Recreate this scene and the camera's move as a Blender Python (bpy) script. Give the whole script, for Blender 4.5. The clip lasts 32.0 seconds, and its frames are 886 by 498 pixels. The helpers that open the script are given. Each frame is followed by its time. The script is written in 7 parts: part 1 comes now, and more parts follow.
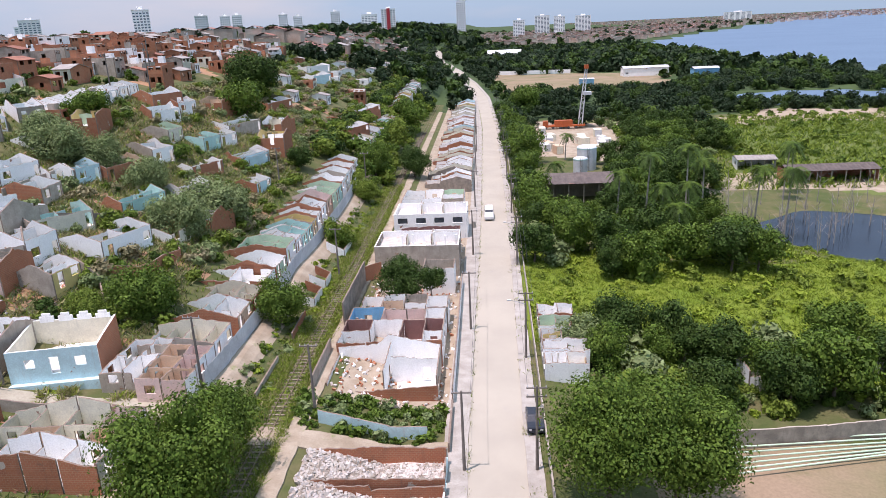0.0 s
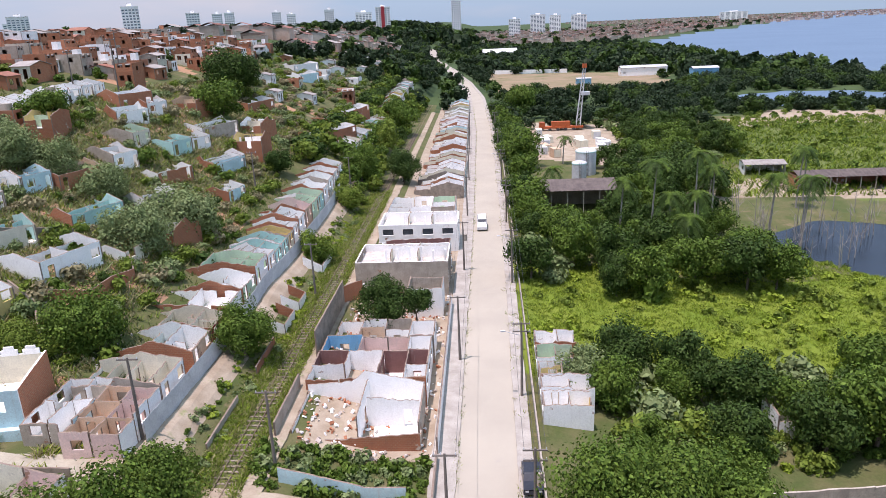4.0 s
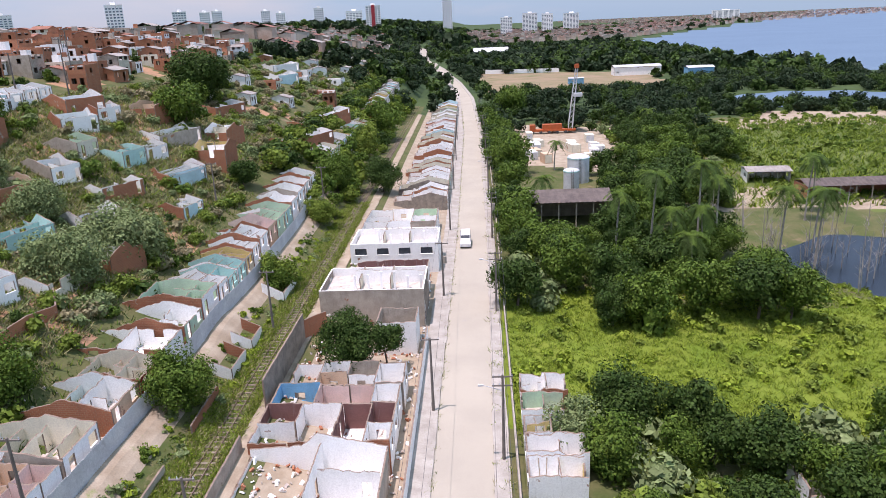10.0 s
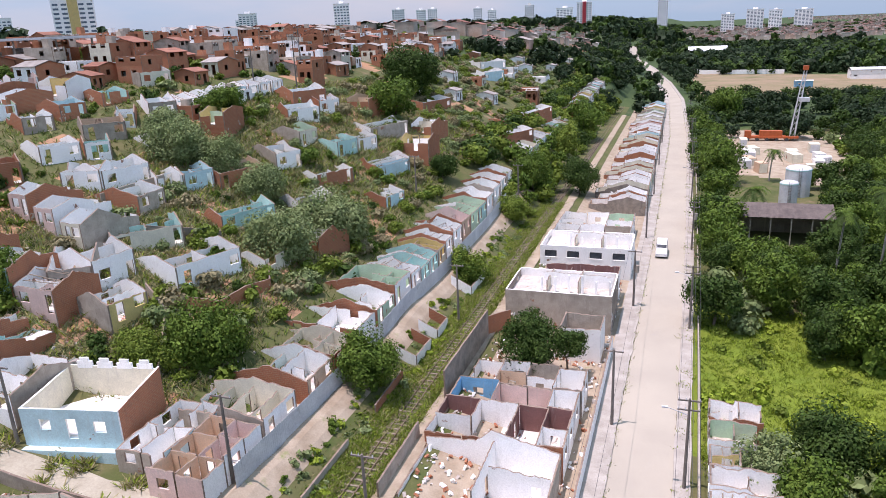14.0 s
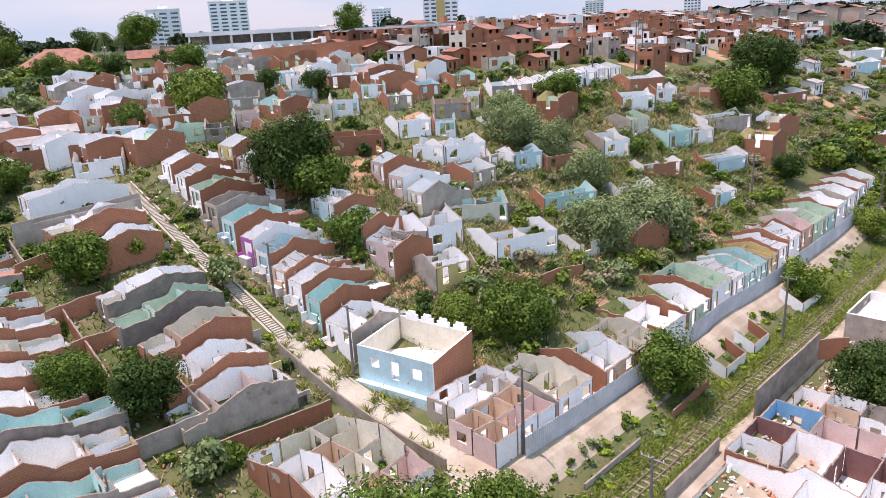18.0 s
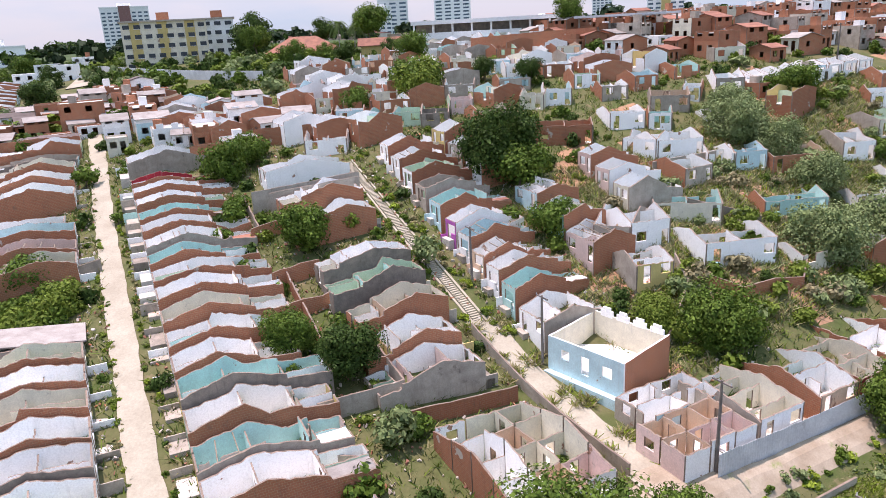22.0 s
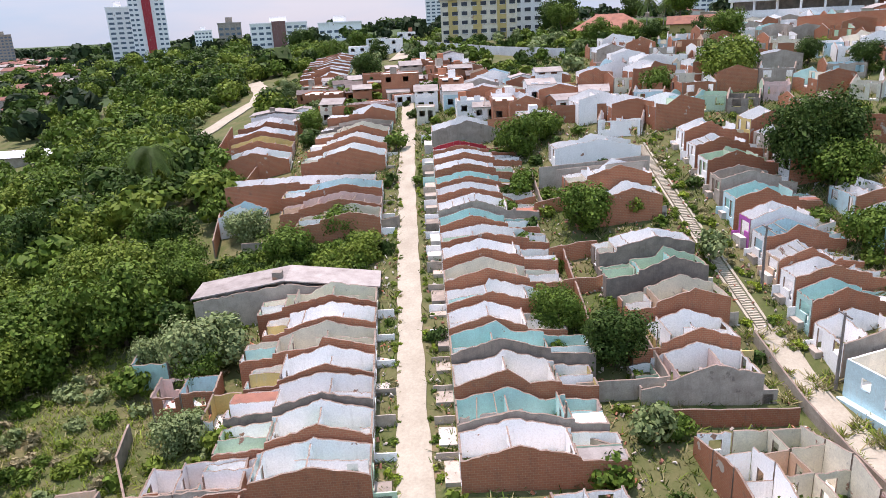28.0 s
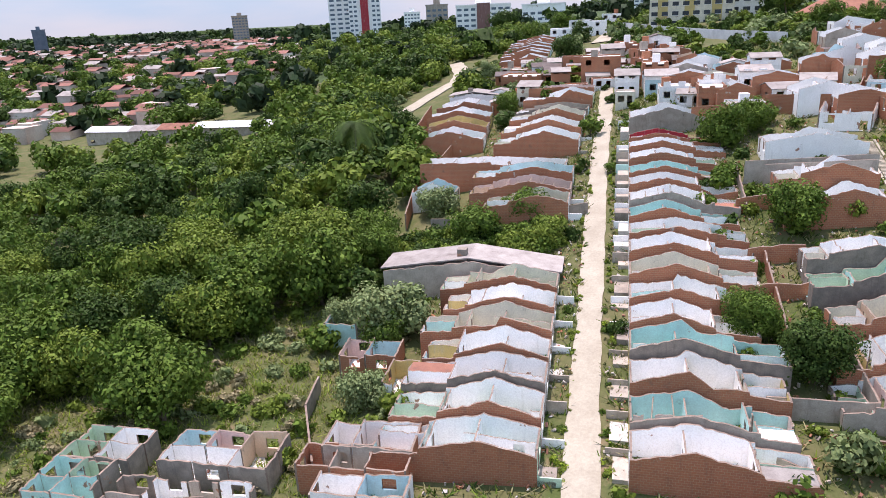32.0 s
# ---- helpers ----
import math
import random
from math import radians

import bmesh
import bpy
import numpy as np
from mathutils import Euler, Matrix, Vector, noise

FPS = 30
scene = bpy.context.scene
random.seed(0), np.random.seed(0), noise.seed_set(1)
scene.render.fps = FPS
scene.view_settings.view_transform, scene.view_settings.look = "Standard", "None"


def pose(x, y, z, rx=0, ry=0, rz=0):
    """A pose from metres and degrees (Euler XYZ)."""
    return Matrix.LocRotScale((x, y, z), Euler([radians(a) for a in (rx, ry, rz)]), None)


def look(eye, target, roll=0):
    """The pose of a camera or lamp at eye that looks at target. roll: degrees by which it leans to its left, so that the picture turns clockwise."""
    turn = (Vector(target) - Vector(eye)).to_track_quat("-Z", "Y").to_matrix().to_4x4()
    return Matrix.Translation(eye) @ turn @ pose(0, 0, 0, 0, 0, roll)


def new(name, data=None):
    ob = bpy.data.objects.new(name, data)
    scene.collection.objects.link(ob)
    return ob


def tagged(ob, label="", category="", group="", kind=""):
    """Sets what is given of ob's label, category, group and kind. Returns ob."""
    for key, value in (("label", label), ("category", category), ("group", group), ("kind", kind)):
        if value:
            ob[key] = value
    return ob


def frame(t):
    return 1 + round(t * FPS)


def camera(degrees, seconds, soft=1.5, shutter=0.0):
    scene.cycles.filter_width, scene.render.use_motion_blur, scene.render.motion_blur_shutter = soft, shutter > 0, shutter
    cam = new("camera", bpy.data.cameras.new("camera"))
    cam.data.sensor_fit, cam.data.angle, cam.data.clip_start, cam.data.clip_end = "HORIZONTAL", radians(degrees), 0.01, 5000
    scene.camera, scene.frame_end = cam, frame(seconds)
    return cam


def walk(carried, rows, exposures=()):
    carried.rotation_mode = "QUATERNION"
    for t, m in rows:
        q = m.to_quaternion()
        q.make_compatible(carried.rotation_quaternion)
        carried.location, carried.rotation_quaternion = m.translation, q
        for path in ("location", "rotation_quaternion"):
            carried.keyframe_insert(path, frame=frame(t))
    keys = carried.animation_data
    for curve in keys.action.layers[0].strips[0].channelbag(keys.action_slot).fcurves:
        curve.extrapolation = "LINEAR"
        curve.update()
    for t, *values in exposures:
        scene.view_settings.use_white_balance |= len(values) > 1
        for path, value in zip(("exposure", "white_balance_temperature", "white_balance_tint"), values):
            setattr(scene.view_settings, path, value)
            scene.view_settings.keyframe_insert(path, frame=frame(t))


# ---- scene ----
cam = camera(64.00, 32.0, soft=0.75)

# seconds, x, y, z, heading, pitch, roll
PATH = (
    (0, -2.37, -24.38, 40.77, 3.91, -17.66, -2.77),
    (1, -2.36, -21.05, 40.73, 3.77, -17.67, -2.63),
    (2, -2.19, -18.11, 40.55, 3.70, -17.68, -2.61),
    (3, -2.00, -15.55, 40.38, 3.59, -17.71, -2.50),
    (3.5, -1.92, -14.33, 40.18, 3.55, -17.73, -2.51),
    (5.5, -1.56, -9.90, 39.23, 3.39, -17.83, -2.69),
    (6, -1.42, -8.82, 39.00, 3.36, -17.85, -2.75),
    (7, -0.97, -6.50, 38.88, 3.27, -17.89, -2.83),
    (8, -0.57, -4.37, 39.11, 3.15, -17.89, -2.89),
    (9, -0.21, -2.38, 39.35, 3.07, -17.87, -2.81),
    (10, 0.01, -0.54, 39.67, 2.95, -17.87, -2.60),
    (10.5, -0.00, 0.00, 40.00, 4.10, -17.82, -2.65),
    (11, -0.00, 0.00, 40.00, 5.99, -17.71, -2.67),
    (12, -0.00, -0.00, 40.00, 9.71, -17.58, -2.64),
    (13, -0.00, -0.00, 40.00, 13.61, -17.51, -2.67),
    (14, -0.00, -0.00, 40.00, 18.99, -17.41, -2.60),
    (14.5, -0.00, -0.00, 40.00, 22.36, -17.36, -2.62),
    (16.5, -0.00, 0.00, 40.00, 35.74, -17.23, -2.84),
    (17, -0.00, 0.00, 40.00, 39.02, -17.17, -2.95),
    (18, -0.00, 0.00, 40.00, 45.26, -17.14, -3.06),
    (19, -0.00, 0.00, 40.00, 49.56, -17.20, -3.11),
    (20, -0.00, 0.00, 40.00, 53.80, -17.17, -3.17),
    (21, -0.00, 0.00, 40.00, 57.96, -17.08, -3.20),
    (22, -0.00, 0.00, 40.00, 62.01, -17.12, -3.13),
    (23, -0.00, 0.00, 40.00, 65.95, -17.19, -3.06),
    (24, -0.00, 0.00, 40.00, 69.81, -17.28, -3.00),
    (25, -0.00, 0.00, 40.00, 73.68, -17.37, -2.98),
    (25.5, -0.00, 0.00, 40.00, 75.64, -17.37, -2.97),
    (27.5, -0.00, 0.00, 40.00, 83.34, -17.55, -2.87),
    (28, -0.00, 0.00, 40.00, 85.28, -17.61, -2.85),
    (29, -0.00, 0.00, 40.00, 89.22, -17.78, -2.85),
    (30, -0.00, 0.00, 40.00, 93.10, -17.94, -2.85),
    (31, -0.00, 0.00, 40.00, 96.98, -18.05, -2.89),
    (32, -0.00, 0.00, 40.00, 100.88, -18.22, -2.84),
)
walk(cam, [(t, Matrix.LocRotScale((x, y, z), None, None) @ Euler((0, 0, radians(yaw))).to_matrix().to_4x4()
            @ Euler((radians(90 + tip), 0, 0)).to_matrix().to_4x4() @ Euler((0, 0, radians(lean))).to_matrix().to_4x4())
           for t, x, y, z, yaw, tip, lean in PATH],
     exposures=((0, 0.59, 6650, 32), (14, 0.58, 6650, 34), (18, 0.87, 6850, 36), (26, 0.84, 6900, 35), (32, 0.84, 6800, 34)))

# ---- light ----
SUN = Vector((-0.17, -0.13, 1.0)).normalized()
sky_world = bpy.data.worlds.new("sky")
scene.world = sky_world
sky_world.use_nodes = True
nt = sky_world.node_tree
sky = nt.nodes.new("ShaderNodeTexSky")
sky.sky_type, sky.sun_disc = "NISHITA", False
sky.sun_elevation = math.asin(SUN.z)
sky.sun_rotation = math.atan2(SUN.x, SUN.y)
sky.air_density, sky.dust_density, sky.ozone_density = 1.0, 0.8, 2.0
coord = nt.nodes.new("ShaderNodeTexCoord")
cloud = nt.nodes.new("ShaderNodeTexNoise")
cloud.inputs["Scale"].default_value, cloud.inputs["Detail"].default_value = 3.0, 7.0
squash = nt.nodes.new("ShaderNodeMapping")
squash.inputs["Scale"].default_value = (1.0, 1.0, 4.5)
veil = nt.nodes.new("ShaderNodeValToRGB")
veil.color_ramp.elements[0].position, veil.color_ramp.elements[1].position = 0.40, 0.70
veil.color_ramp.elements[0].color = (0.40, 0.64, 0.83, 1)
veil.color_ramp.elements[1].color = (0.625, 0.735, 0.82, 1)
blend = nt.nodes.new("ShaderNodeMixRGB")
blend.inputs[0].default_value = 0.9
bright = nt.nodes.new("ShaderNodeVectorMath")
bright.operation = "SCALE"
nt.links.new(coord.outputs["Generated"], squash.inputs["Vector"])
nt.links.new(squash.outputs["Vector"], cloud.inputs["Vector"])
split = nt.nodes.new("ShaderNodeSeparateXYZ")
nt.links.new(coord.outputs["Generated"], split.inputs[0])
lean = nt.nodes.new("ShaderNodeMath")
lean.operation = "MULTIPLY_ADD"
lean.inputs[1].default_value, lean.inputs[2].default_value = -0.24, -0.11
nt.links.new(split.outputs[0], lean.inputs[0])
total = nt.nodes.new("ShaderNodeMath")
nt.links.new(cloud.outputs["Fac"], total.inputs[0])
nt.links.new(lean.outputs[0], total.inputs[1])
nt.links.new(total.outputs[0], veil.inputs["Fac"])
overhead = nt.nodes.new("ShaderNodeMath")
overhead.operation = "MULTIPLY_ADD"
overhead.inputs[1].default_value, overhead.inputs[2].default_value = 3.6, 4.3
nt.links.new(split.outputs[2], overhead.inputs[0])
nt.links.new(overhead.outputs[0], bright.inputs["Scale"])
nt.links.new(veil.outputs["Color"], bright.inputs[0])
nt.links.new(bright.outputs[0], blend.inputs[2])
nt.links.new(sky.outputs["Color"], blend.inputs[1])
nt.links.new(blend.outputs["Color"], nt.nodes["Background"].inputs["Color"])
nt.nodes["Background"].inputs["Strength"].default_value = 0.128
sun = new("sun", bpy.data.lights.new("sun", "SUN"))
sun.data.energy, sun.data.angle, sun.data.color = 3.0, radians(0.6), (1.0, 0.975, 0.94)
sun.matrix_world = look(SUN * 100, (0, 0, 0))


# ---- materials ----
def surface(name, a, b, size=1.5, fine=9.0, rough=0.9, bump=0.25, stain=None, stain_size=0.5, stain_at=0.58, vary=0.12,
            metal=0.0, blocks=None, island=0.0, streak=None, bare=None):
    """A rough surface: two colours mixed at two scales, stains with a shape of their own, relief, and a tone that differs
    from thing to thing."""
    m = bpy.data.materials.new(name)
    m.use_nodes = True
    t = m.node_tree
    bsdf = t.nodes["Principled BSDF"]
    geo = t.nodes.new("ShaderNodeNewGeometry")
    obj = t.nodes.new("ShaderNodeObjectInfo")

    def add(kind, **kw):
        n = t.nodes.new(kind)
        for k, v in kw.items():
            n.inputs[k].default_value = v
        return n

    def mixer(fac, c1, c2):
        n = t.nodes.new("ShaderNodeMixRGB")
        for s, v in zip(n.inputs, (fac, c1, c2)):
            if hasattr(v, "is_output"):
                t.links.new(v, s)
            else:
                s.default_value = v if not isinstance(v, tuple) else (*v, 1)
        return n.outputs[0]

    def ramp(v, lo, hi):
        n = t.nodes.new("ShaderNodeMapRange")
        t.links.new(v, n.inputs["Value"])
        n.inputs["From Min"].default_value, n.inputs["From Max"].default_value = lo, hi
        return n.outputs[0]

    big = add("ShaderNodeTexNoise", Scale=size, Detail=5.0, Roughness=0.6)
    small = add("ShaderNodeTexNoise", Scale=fine, Detail=6.0, Roughness=0.7)
    for n in (big, small):
        t.links.new(geo.outputs["Position"], n.inputs["Vector"])
    colour = mixer(ramp(big.outputs["Fac"], 0.36, 0.64), a, b)
    if blocks:
        width, tall, tone, joint = blocks
        sep = t.nodes.new("ShaderNodeSeparateXYZ")
        t.links.new(geo.outputs["Position"], sep.inputs[0])
        both = t.nodes.new("ShaderNodeMath")
        t.links.new(sep.outputs[0], both.inputs[0])
        t.links.new(sep.outputs[1], both.inputs[1])
        com = t.nodes.new("ShaderNodeCombineXYZ")
        t.links.new(both.outputs[0], com.inputs[0])
        t.links.new(sep.outputs[2], com.inputs[1])
        br = add("ShaderNodeTexBrick", Scale=1.0)
        br.inputs["Brick Width"].default_value, br.inputs["Row Height"].default_value = width, tall
        br.inputs["Mortar Size"].default_value = 0.02
        t.links.new(com.outputs[0], br.inputs["Vector"])
        t.links.new(colour, br.inputs["Color1"])
        br.inputs["Color2"].default_value, br.inputs["Mortar"].default_value = (*tone, 1), (*joint, 1)
        colour = br.outputs["Color"]
    if stain:
        spot = add("ShaderNodeTexNoise", Scale=stain_size, Detail=8.0, Roughness=0.72)
        t.links.new(geo.outputs["Position"], spot.inputs["Vector"])
        colour = mixer(ramp(spot.outputs["Fac"], stain_at, stain_at + 0.13), colour, stain)
    if streak:
        squeeze = t.nodes.new("ShaderNodeMapping")
        squeeze.inputs["Scale"].default_value = (2.6, 2.6, 0.35)
        t.links.new(geo.outputs["Position"], squeeze.inputs["Vector"])
        run = add("ShaderNodeTexNoise", Scale=1.0, Detail=6.0, Roughness=0.65)
        t.links.new(squeeze.outputs[0], run.inputs["Vector"])
        half = t.nodes.new("ShaderNodeMath")
        half.operation = "MULTIPLY"
        half.inputs[1].default_value = 0.42
        t.links.new(ramp(run.outputs["Fac"], 0.56, 0.74), half.inputs[0])
        colour = mixer(half.outputs[0], colour, streak)
    if bare:
        hole = add("ShaderNodeTexNoise", Scale=0.42, Detail=9.0, Roughness=0.6)
        t.links.new(geo.outputs["Position"], hole.inputs["Vector"])
        colour = mixer(ramp(hole.outputs["Fac"], 0.665, 0.68), colour, bare)
    hsv = t.nodes.new("ShaderNodeHueSaturation")
    t.links.new(colour, hsv.inputs["Color"])
    lo, hi = 1 - vary, 1 + vary
    tone = t.nodes.new("ShaderNodeMapRange")
    t.links.new(geo.outputs["Random Per Island"] if island else obj.outputs["Random"], tone.inputs["Value"])
    tone.inputs["To Min"].default_value, tone.inputs["To Max"].default_value = lo, hi
    grain = t.nodes.new("ShaderNodeMapRange")
    t.links.new(small.outputs["Fac"], grain.inputs["Value"])
    grain.inputs["From Min"].default_value, grain.inputs["From Max"].default_value = 0.25, 0.75
    grain.inputs["To Min"].default_value, grain.inputs["To Max"].default_value = 0.82, 1.16
    times = t.nodes.new("ShaderNodeMath")
    times.operation = "MULTIPLY"
    t.links.new(tone.outputs[0], times.inputs[0])
    t.links.new(grain.outputs[0], times.inputs[1])
    t.links.new(times.outputs[0], hsv.inputs["Value"])
    t.links.new(hsv.outputs[0], bsdf.inputs["Base Color"])
    bsdf.inputs["Roughness"].default_value, bsdf.inputs["Metallic"].default_value = rough, metal
    bsdf.inputs["Specular IOR Level"].default_value = 0.25
    if bump:
        bn = add("ShaderNodeBump", Strength=bump, Distance=0.05)
        t.links.new(small.outputs["Fac"], bn.inputs["Height"])
        t.links.new(bn.outputs[0], bsdf.inputs["Normal"])
    return m


GRIME = (0.20, 0.175, 0.15)


def plaster(name, c, d=None, stain=GRIME, at=0.62, run=(0.50, 0.47, 0.43)):
    d = d or tuple(v * 0.86 for v in c)
    return surface(name, c, d, 0.7, 7, 0.9, 0.2, stain, 0.9, at, 0.10, streak=run, bare=(0.36, 0.21, 0.15))


WHITE = plaster("white_plaster", (0.93, 0.92, 0.90), (0.88, 0.87, 0.84), at=0.67, run=(0.62, 0.60, 0.57))
CREAM = plaster("cream_plaster", (0.76, 0.71, 0.57))
CYAN = plaster("turquoise_plaster", (0.47, 0.74, 0.69))
SKY_BLUE = plaster("light_blue_plaster", (0.54, 0.74, 0.77))
DEEP_BLUE = plaster("blue_plaster", (0.22, 0.50, 0.72))
MINT = plaster("mint_plaster", (0.52, 0.68, 0.50))
YELLOW = plaster("yellow_plaster", (0.66, 0.50, 0.20))
PINK = plaster("pink_plaster", (0.72, 0.54, 0.49))
PEACH = plaster("peach_plaster", (0.70, 0.49, 0.34))
MAGENTA = plaster("magenta_plaster", (0.50, 0.12, 0.42))
MAROON = plaster("maroon_plaster", (0.27, 0.135, 0.12))
RED = plaster("red_plaster", (0.45, 0.05, 0.06))
CEMENT = surface("cement_render", (0.47, 0.41, 0.34), (0.35, 0.30, 0.245), 0.8, 8, 0.92, 0.3, (0.13, 0.105, 0.085), 0.6, 0.60, 0.14, streak=(0.17, 0.14, 0.11), bare=(0.36, 0.19, 0.12))
SOOT = surface("weathered_cement", (0.21, 0.18, 0.15), (0.33, 0.28, 0.23), 0.9, 8, 0.92, 0.3, (0.43, 0.38, 0.32), 0.5, 0.66, 0.15, streak=(0.10, 0.085, 0.07), bare=(0.36, 0.19, 0.12))
BRICK = surface("hollow_clay_brick", (0.46, 0.176, 0.098), (0.33, 0.125, 0.072), 0.8, 10, 0.92, 0.4, (0.22, 0.13, 0.09), 0.6, 0.60, 0.20,
                blocks=(0.42, 0.21, (0.42, 0.155, 0.080), (0.42, 0.235, 0.14)), streak=(0.15, 0.10, 0.08), bare=(0.52, 0.45, 0.37))
BRICK_TOP = surface("broken_wall_top", (0.30, 0.225, 0.175), (0.20, 0.15, 0.12), 1.6, 12, 0.95, 0.5, (0.55, 0.50, 0.44), 0.9, 0.60, 0.1)
RUBBLE = surface("rubble", (0.64, 0.60, 0.56), (0.48, 0.40, 0.34), 1.2, 6, 0.95, 0.6, (0.25, 0.17, 0.12), 1.2, 0.60, 0.12)
SLAB = surface("cement_floor", (0.76, 0.73, 0.69), (0.66, 0.62, 0.57), 0.5, 6, 0.9, 0.25, (0.30, 0.25, 0.18), 0.7, 0.60, 0.1)
TERRACE = surface("worn_terrace_cement", (0.60, 0.56, 0.50), (0.46, 0.42, 0.37), 0.9, 6, 0.92, 0.3, (0.22, 0.20, 0.14), 0.8, 0.58, 0.18)
ROAD = surface("dusty_concrete_road", (0.43, 0.385, 0.31), (0.385, 0.345, 0.28), 0.12, 22, 0.88, 0.08, (0.36, 0.33, 0.29), 0.35, 0.62, 0.0)
LANE = surface("sandy_concrete_lane", (0.42, 0.38, 0.295), (0.35, 0.31, 0.235), 0.35, 4, 0.93, 0.3, (0.38, 0.33, 0.22), 0.6, 0.66, 0.0)
PAVE = surface("worn_pavement", (0.42, 0.385, 0.34), (0.31, 0.28, 0.24), 0.5, 6, 0.93, 0.3, (0.25, 0.26, 0.13), 0.8, 0.64, 0.05)
DIRT = surface("pale_dirt", (0.41, 0.34, 0.255), (0.30, 0.235, 0.165), 0.4, 6, 0.95, 0.4, (0.20, 0.24, 0.08), 0.5, 0.60, 0.05)
CLEARED = surface("cleared_field", (0.30, 0.215, 0.14), (0.20, 0.175, 0.09), 0.05, 3, 0.95, 0.5, (0.10, 0.12, 0.04), 0.06, 0.56, 0.0)
EARTH = surface("red_earth", (0.42, 0.23, 0.13), (0.33, 0.20, 0.12), 0.4, 5, 0.95, 0.5, (0.14, 0.16, 0.06), 0.4, 0.58, 0.05)
SCRUB = surface("scrub_ground", (0.070, 0.095, 0.026), (0.135, 0.125, 0.055), 0.25, 3.5, 0.95, 0.8, (0.24, 0.175, 0.105), 0.16, 0.58, 0.0)
MARSH = surface("marsh_grass", (0.085, 0.120, 0.028), (0.125, 0.155, 0.040), 0.06, 2.0, 0.95, 0.8, (0.15, 0.13, 0.07), 0.05, 0.60, 0.0)
MEADOW = surface("bright_meadow", (0.125, 0.190, 0.018), (0.180, 0.225, 0.028), 0.14, 3.0, 0.95, 0.8, (0.17, 0.15, 0.06), 0.12, 0.60, 0.0)
WOODED = surface("wooded_far_ground", (0.035, 0.065, 0.022), (0.06, 0.095, 0.03), 0.02, 0.3, 0.95, 0.8, (0.16, 0.12, 0.08), 0.03, 0.62, 0.0)
STEEL = surface("rusty_rail", (0.22, 0.15, 0.11), (0.30, 0.22, 0.17), 3, 20, 0.6, 0.2, metal=0.5)
TIMBER = surface("old_sleeper", (0.20, 0.16, 0.12), (0.30, 0.25, 0.19), 2, 14, 0.95, 0.4)
POLE = surface("concrete_pole", (0.22, 0.19, 0.165), (0.15, 0.13, 0.115), 1, 10, 0.9, 0.2)
DARK = surface("dark_metal", (0.05, 0.05, 0.055), (0.08, 0.08, 0.08), 3, 12, 0.6, 0.1)
SHEET = surface("white_metal_fence", (0.66, 0.67, 0.68), (0.52, 0.53, 0.55), 0.4, 5, 0.55, 0.1, (0.36, 0.35, 0.34), 0.35, 0.60, 0.06)
TILE = surface("clay_roof_tiles", (0.33, 0.15, 0.10), (0.23, 0.105, 0.075), 0.7, 8, 0.9, 0.5, (0.15, 0.11, 0.09), 0.7, 0.60, 0.15)
TOWN_TILE = surface("old_town_roof_tiles", (0.26, 0.115, 0.085), (0.19, 0.095, 0.075), 0.3, 2, 0.9, 0.3, (0.17, 0.12, 0.10), 0.4, 0.58, 0.4, island=1)
TOWN_WALL = surface("town_walls", (0.62, 0.55, 0.48), (0.48, 0.30, 0.23), 0.05, 2, 0.9, 0.2, (0.36, 0.22, 0.17), 0.06, 0.58, 0.35, island=1)
FIBRE = surface("fibre_cement_roof", (0.36, 0.33, 0.30), (0.26, 0.23, 0.21), 0.6, 8, 0.9, 0.3, (0.15, 0.12, 0.10), 0.6, 0.60, 0.18)
OLD_SHEET = surface("old_dark_roof_sheets", (0.105, 0.085, 0.078), (0.16, 0.13, 0.115), 0.8, 8, 0.85, 0.3, (0.24, 0.20, 0.17), 0.6, 0.62, 0.1)
PANE = surface("dark_window", (0.045, 0.05, 0.06), (0.07, 0.08, 0.09), 1, 6, 0.25, 0.0)
TRUNK = surface("bark", (0.17, 0.13, 0.10), (0.11, 0.085, 0.065), 2, 14, 0.95, 0.6)
GREY_WOOD = surface("dead_wood", (0.40, 0.36, 0.32), (0.28, 0.25, 0.22), 2, 14, 0.95, 0.4)


def leaves(name, a, b, vary=0.3):
    m = surface(name, a, b, 0.5, 3, 0.6, 0.0, vary=vary, island=1)
    t = m.node_tree
    bsdf = t.nodes["Principled BSDF"]
    bsdf.inputs["Specular IOR Level"].default_value = 0.12
    thin = t.nodes.new("ShaderNodeBsdfTranslucent")
    both = t.nodes.new("ShaderNodeMixShader")
    both.inputs[0].default_value = 0.18
    t.links.new(bsdf.inputs["Base Color"].links[0].from_socket, thin.inputs["Color"])
    t.links.new(bsdf.outputs[0], both.inputs[1])
    t.links.new(thin.outputs[0], both.inputs[2])
    t.links.new(both.outputs[0], t.nodes["Material Output"].inputs["Surface"])
    return m


LEAF = leaves("mango_leaves", (0.066, 0.122, 0.018), (0.115, 0.182, 0.028), 0.4)
LEAF_DARK = leaves("dark_leaves", (0.034, 0.070, 0.014), (0.060, 0.105, 0.022), 0.4)
LEAF_LIGHT = leaves("light_leaves", (0.120, 0.178, 0.024), (0.165, 0.225, 0.036))
LEAF_FAR = leaves("far_dark_leaves", (0.020, 0.040, 0.018), (0.034, 0.060, 0.024), 0.4)
LEAF_GREY = leaves("grey_green_leaves", (0.165, 0.225, 0.085), (0.215, 0.270, 0.115))
LEAF_DRY = leaves("dry_leaves", (0.30, 0.255, 0.145), (0.235, 0.22, 0.115))
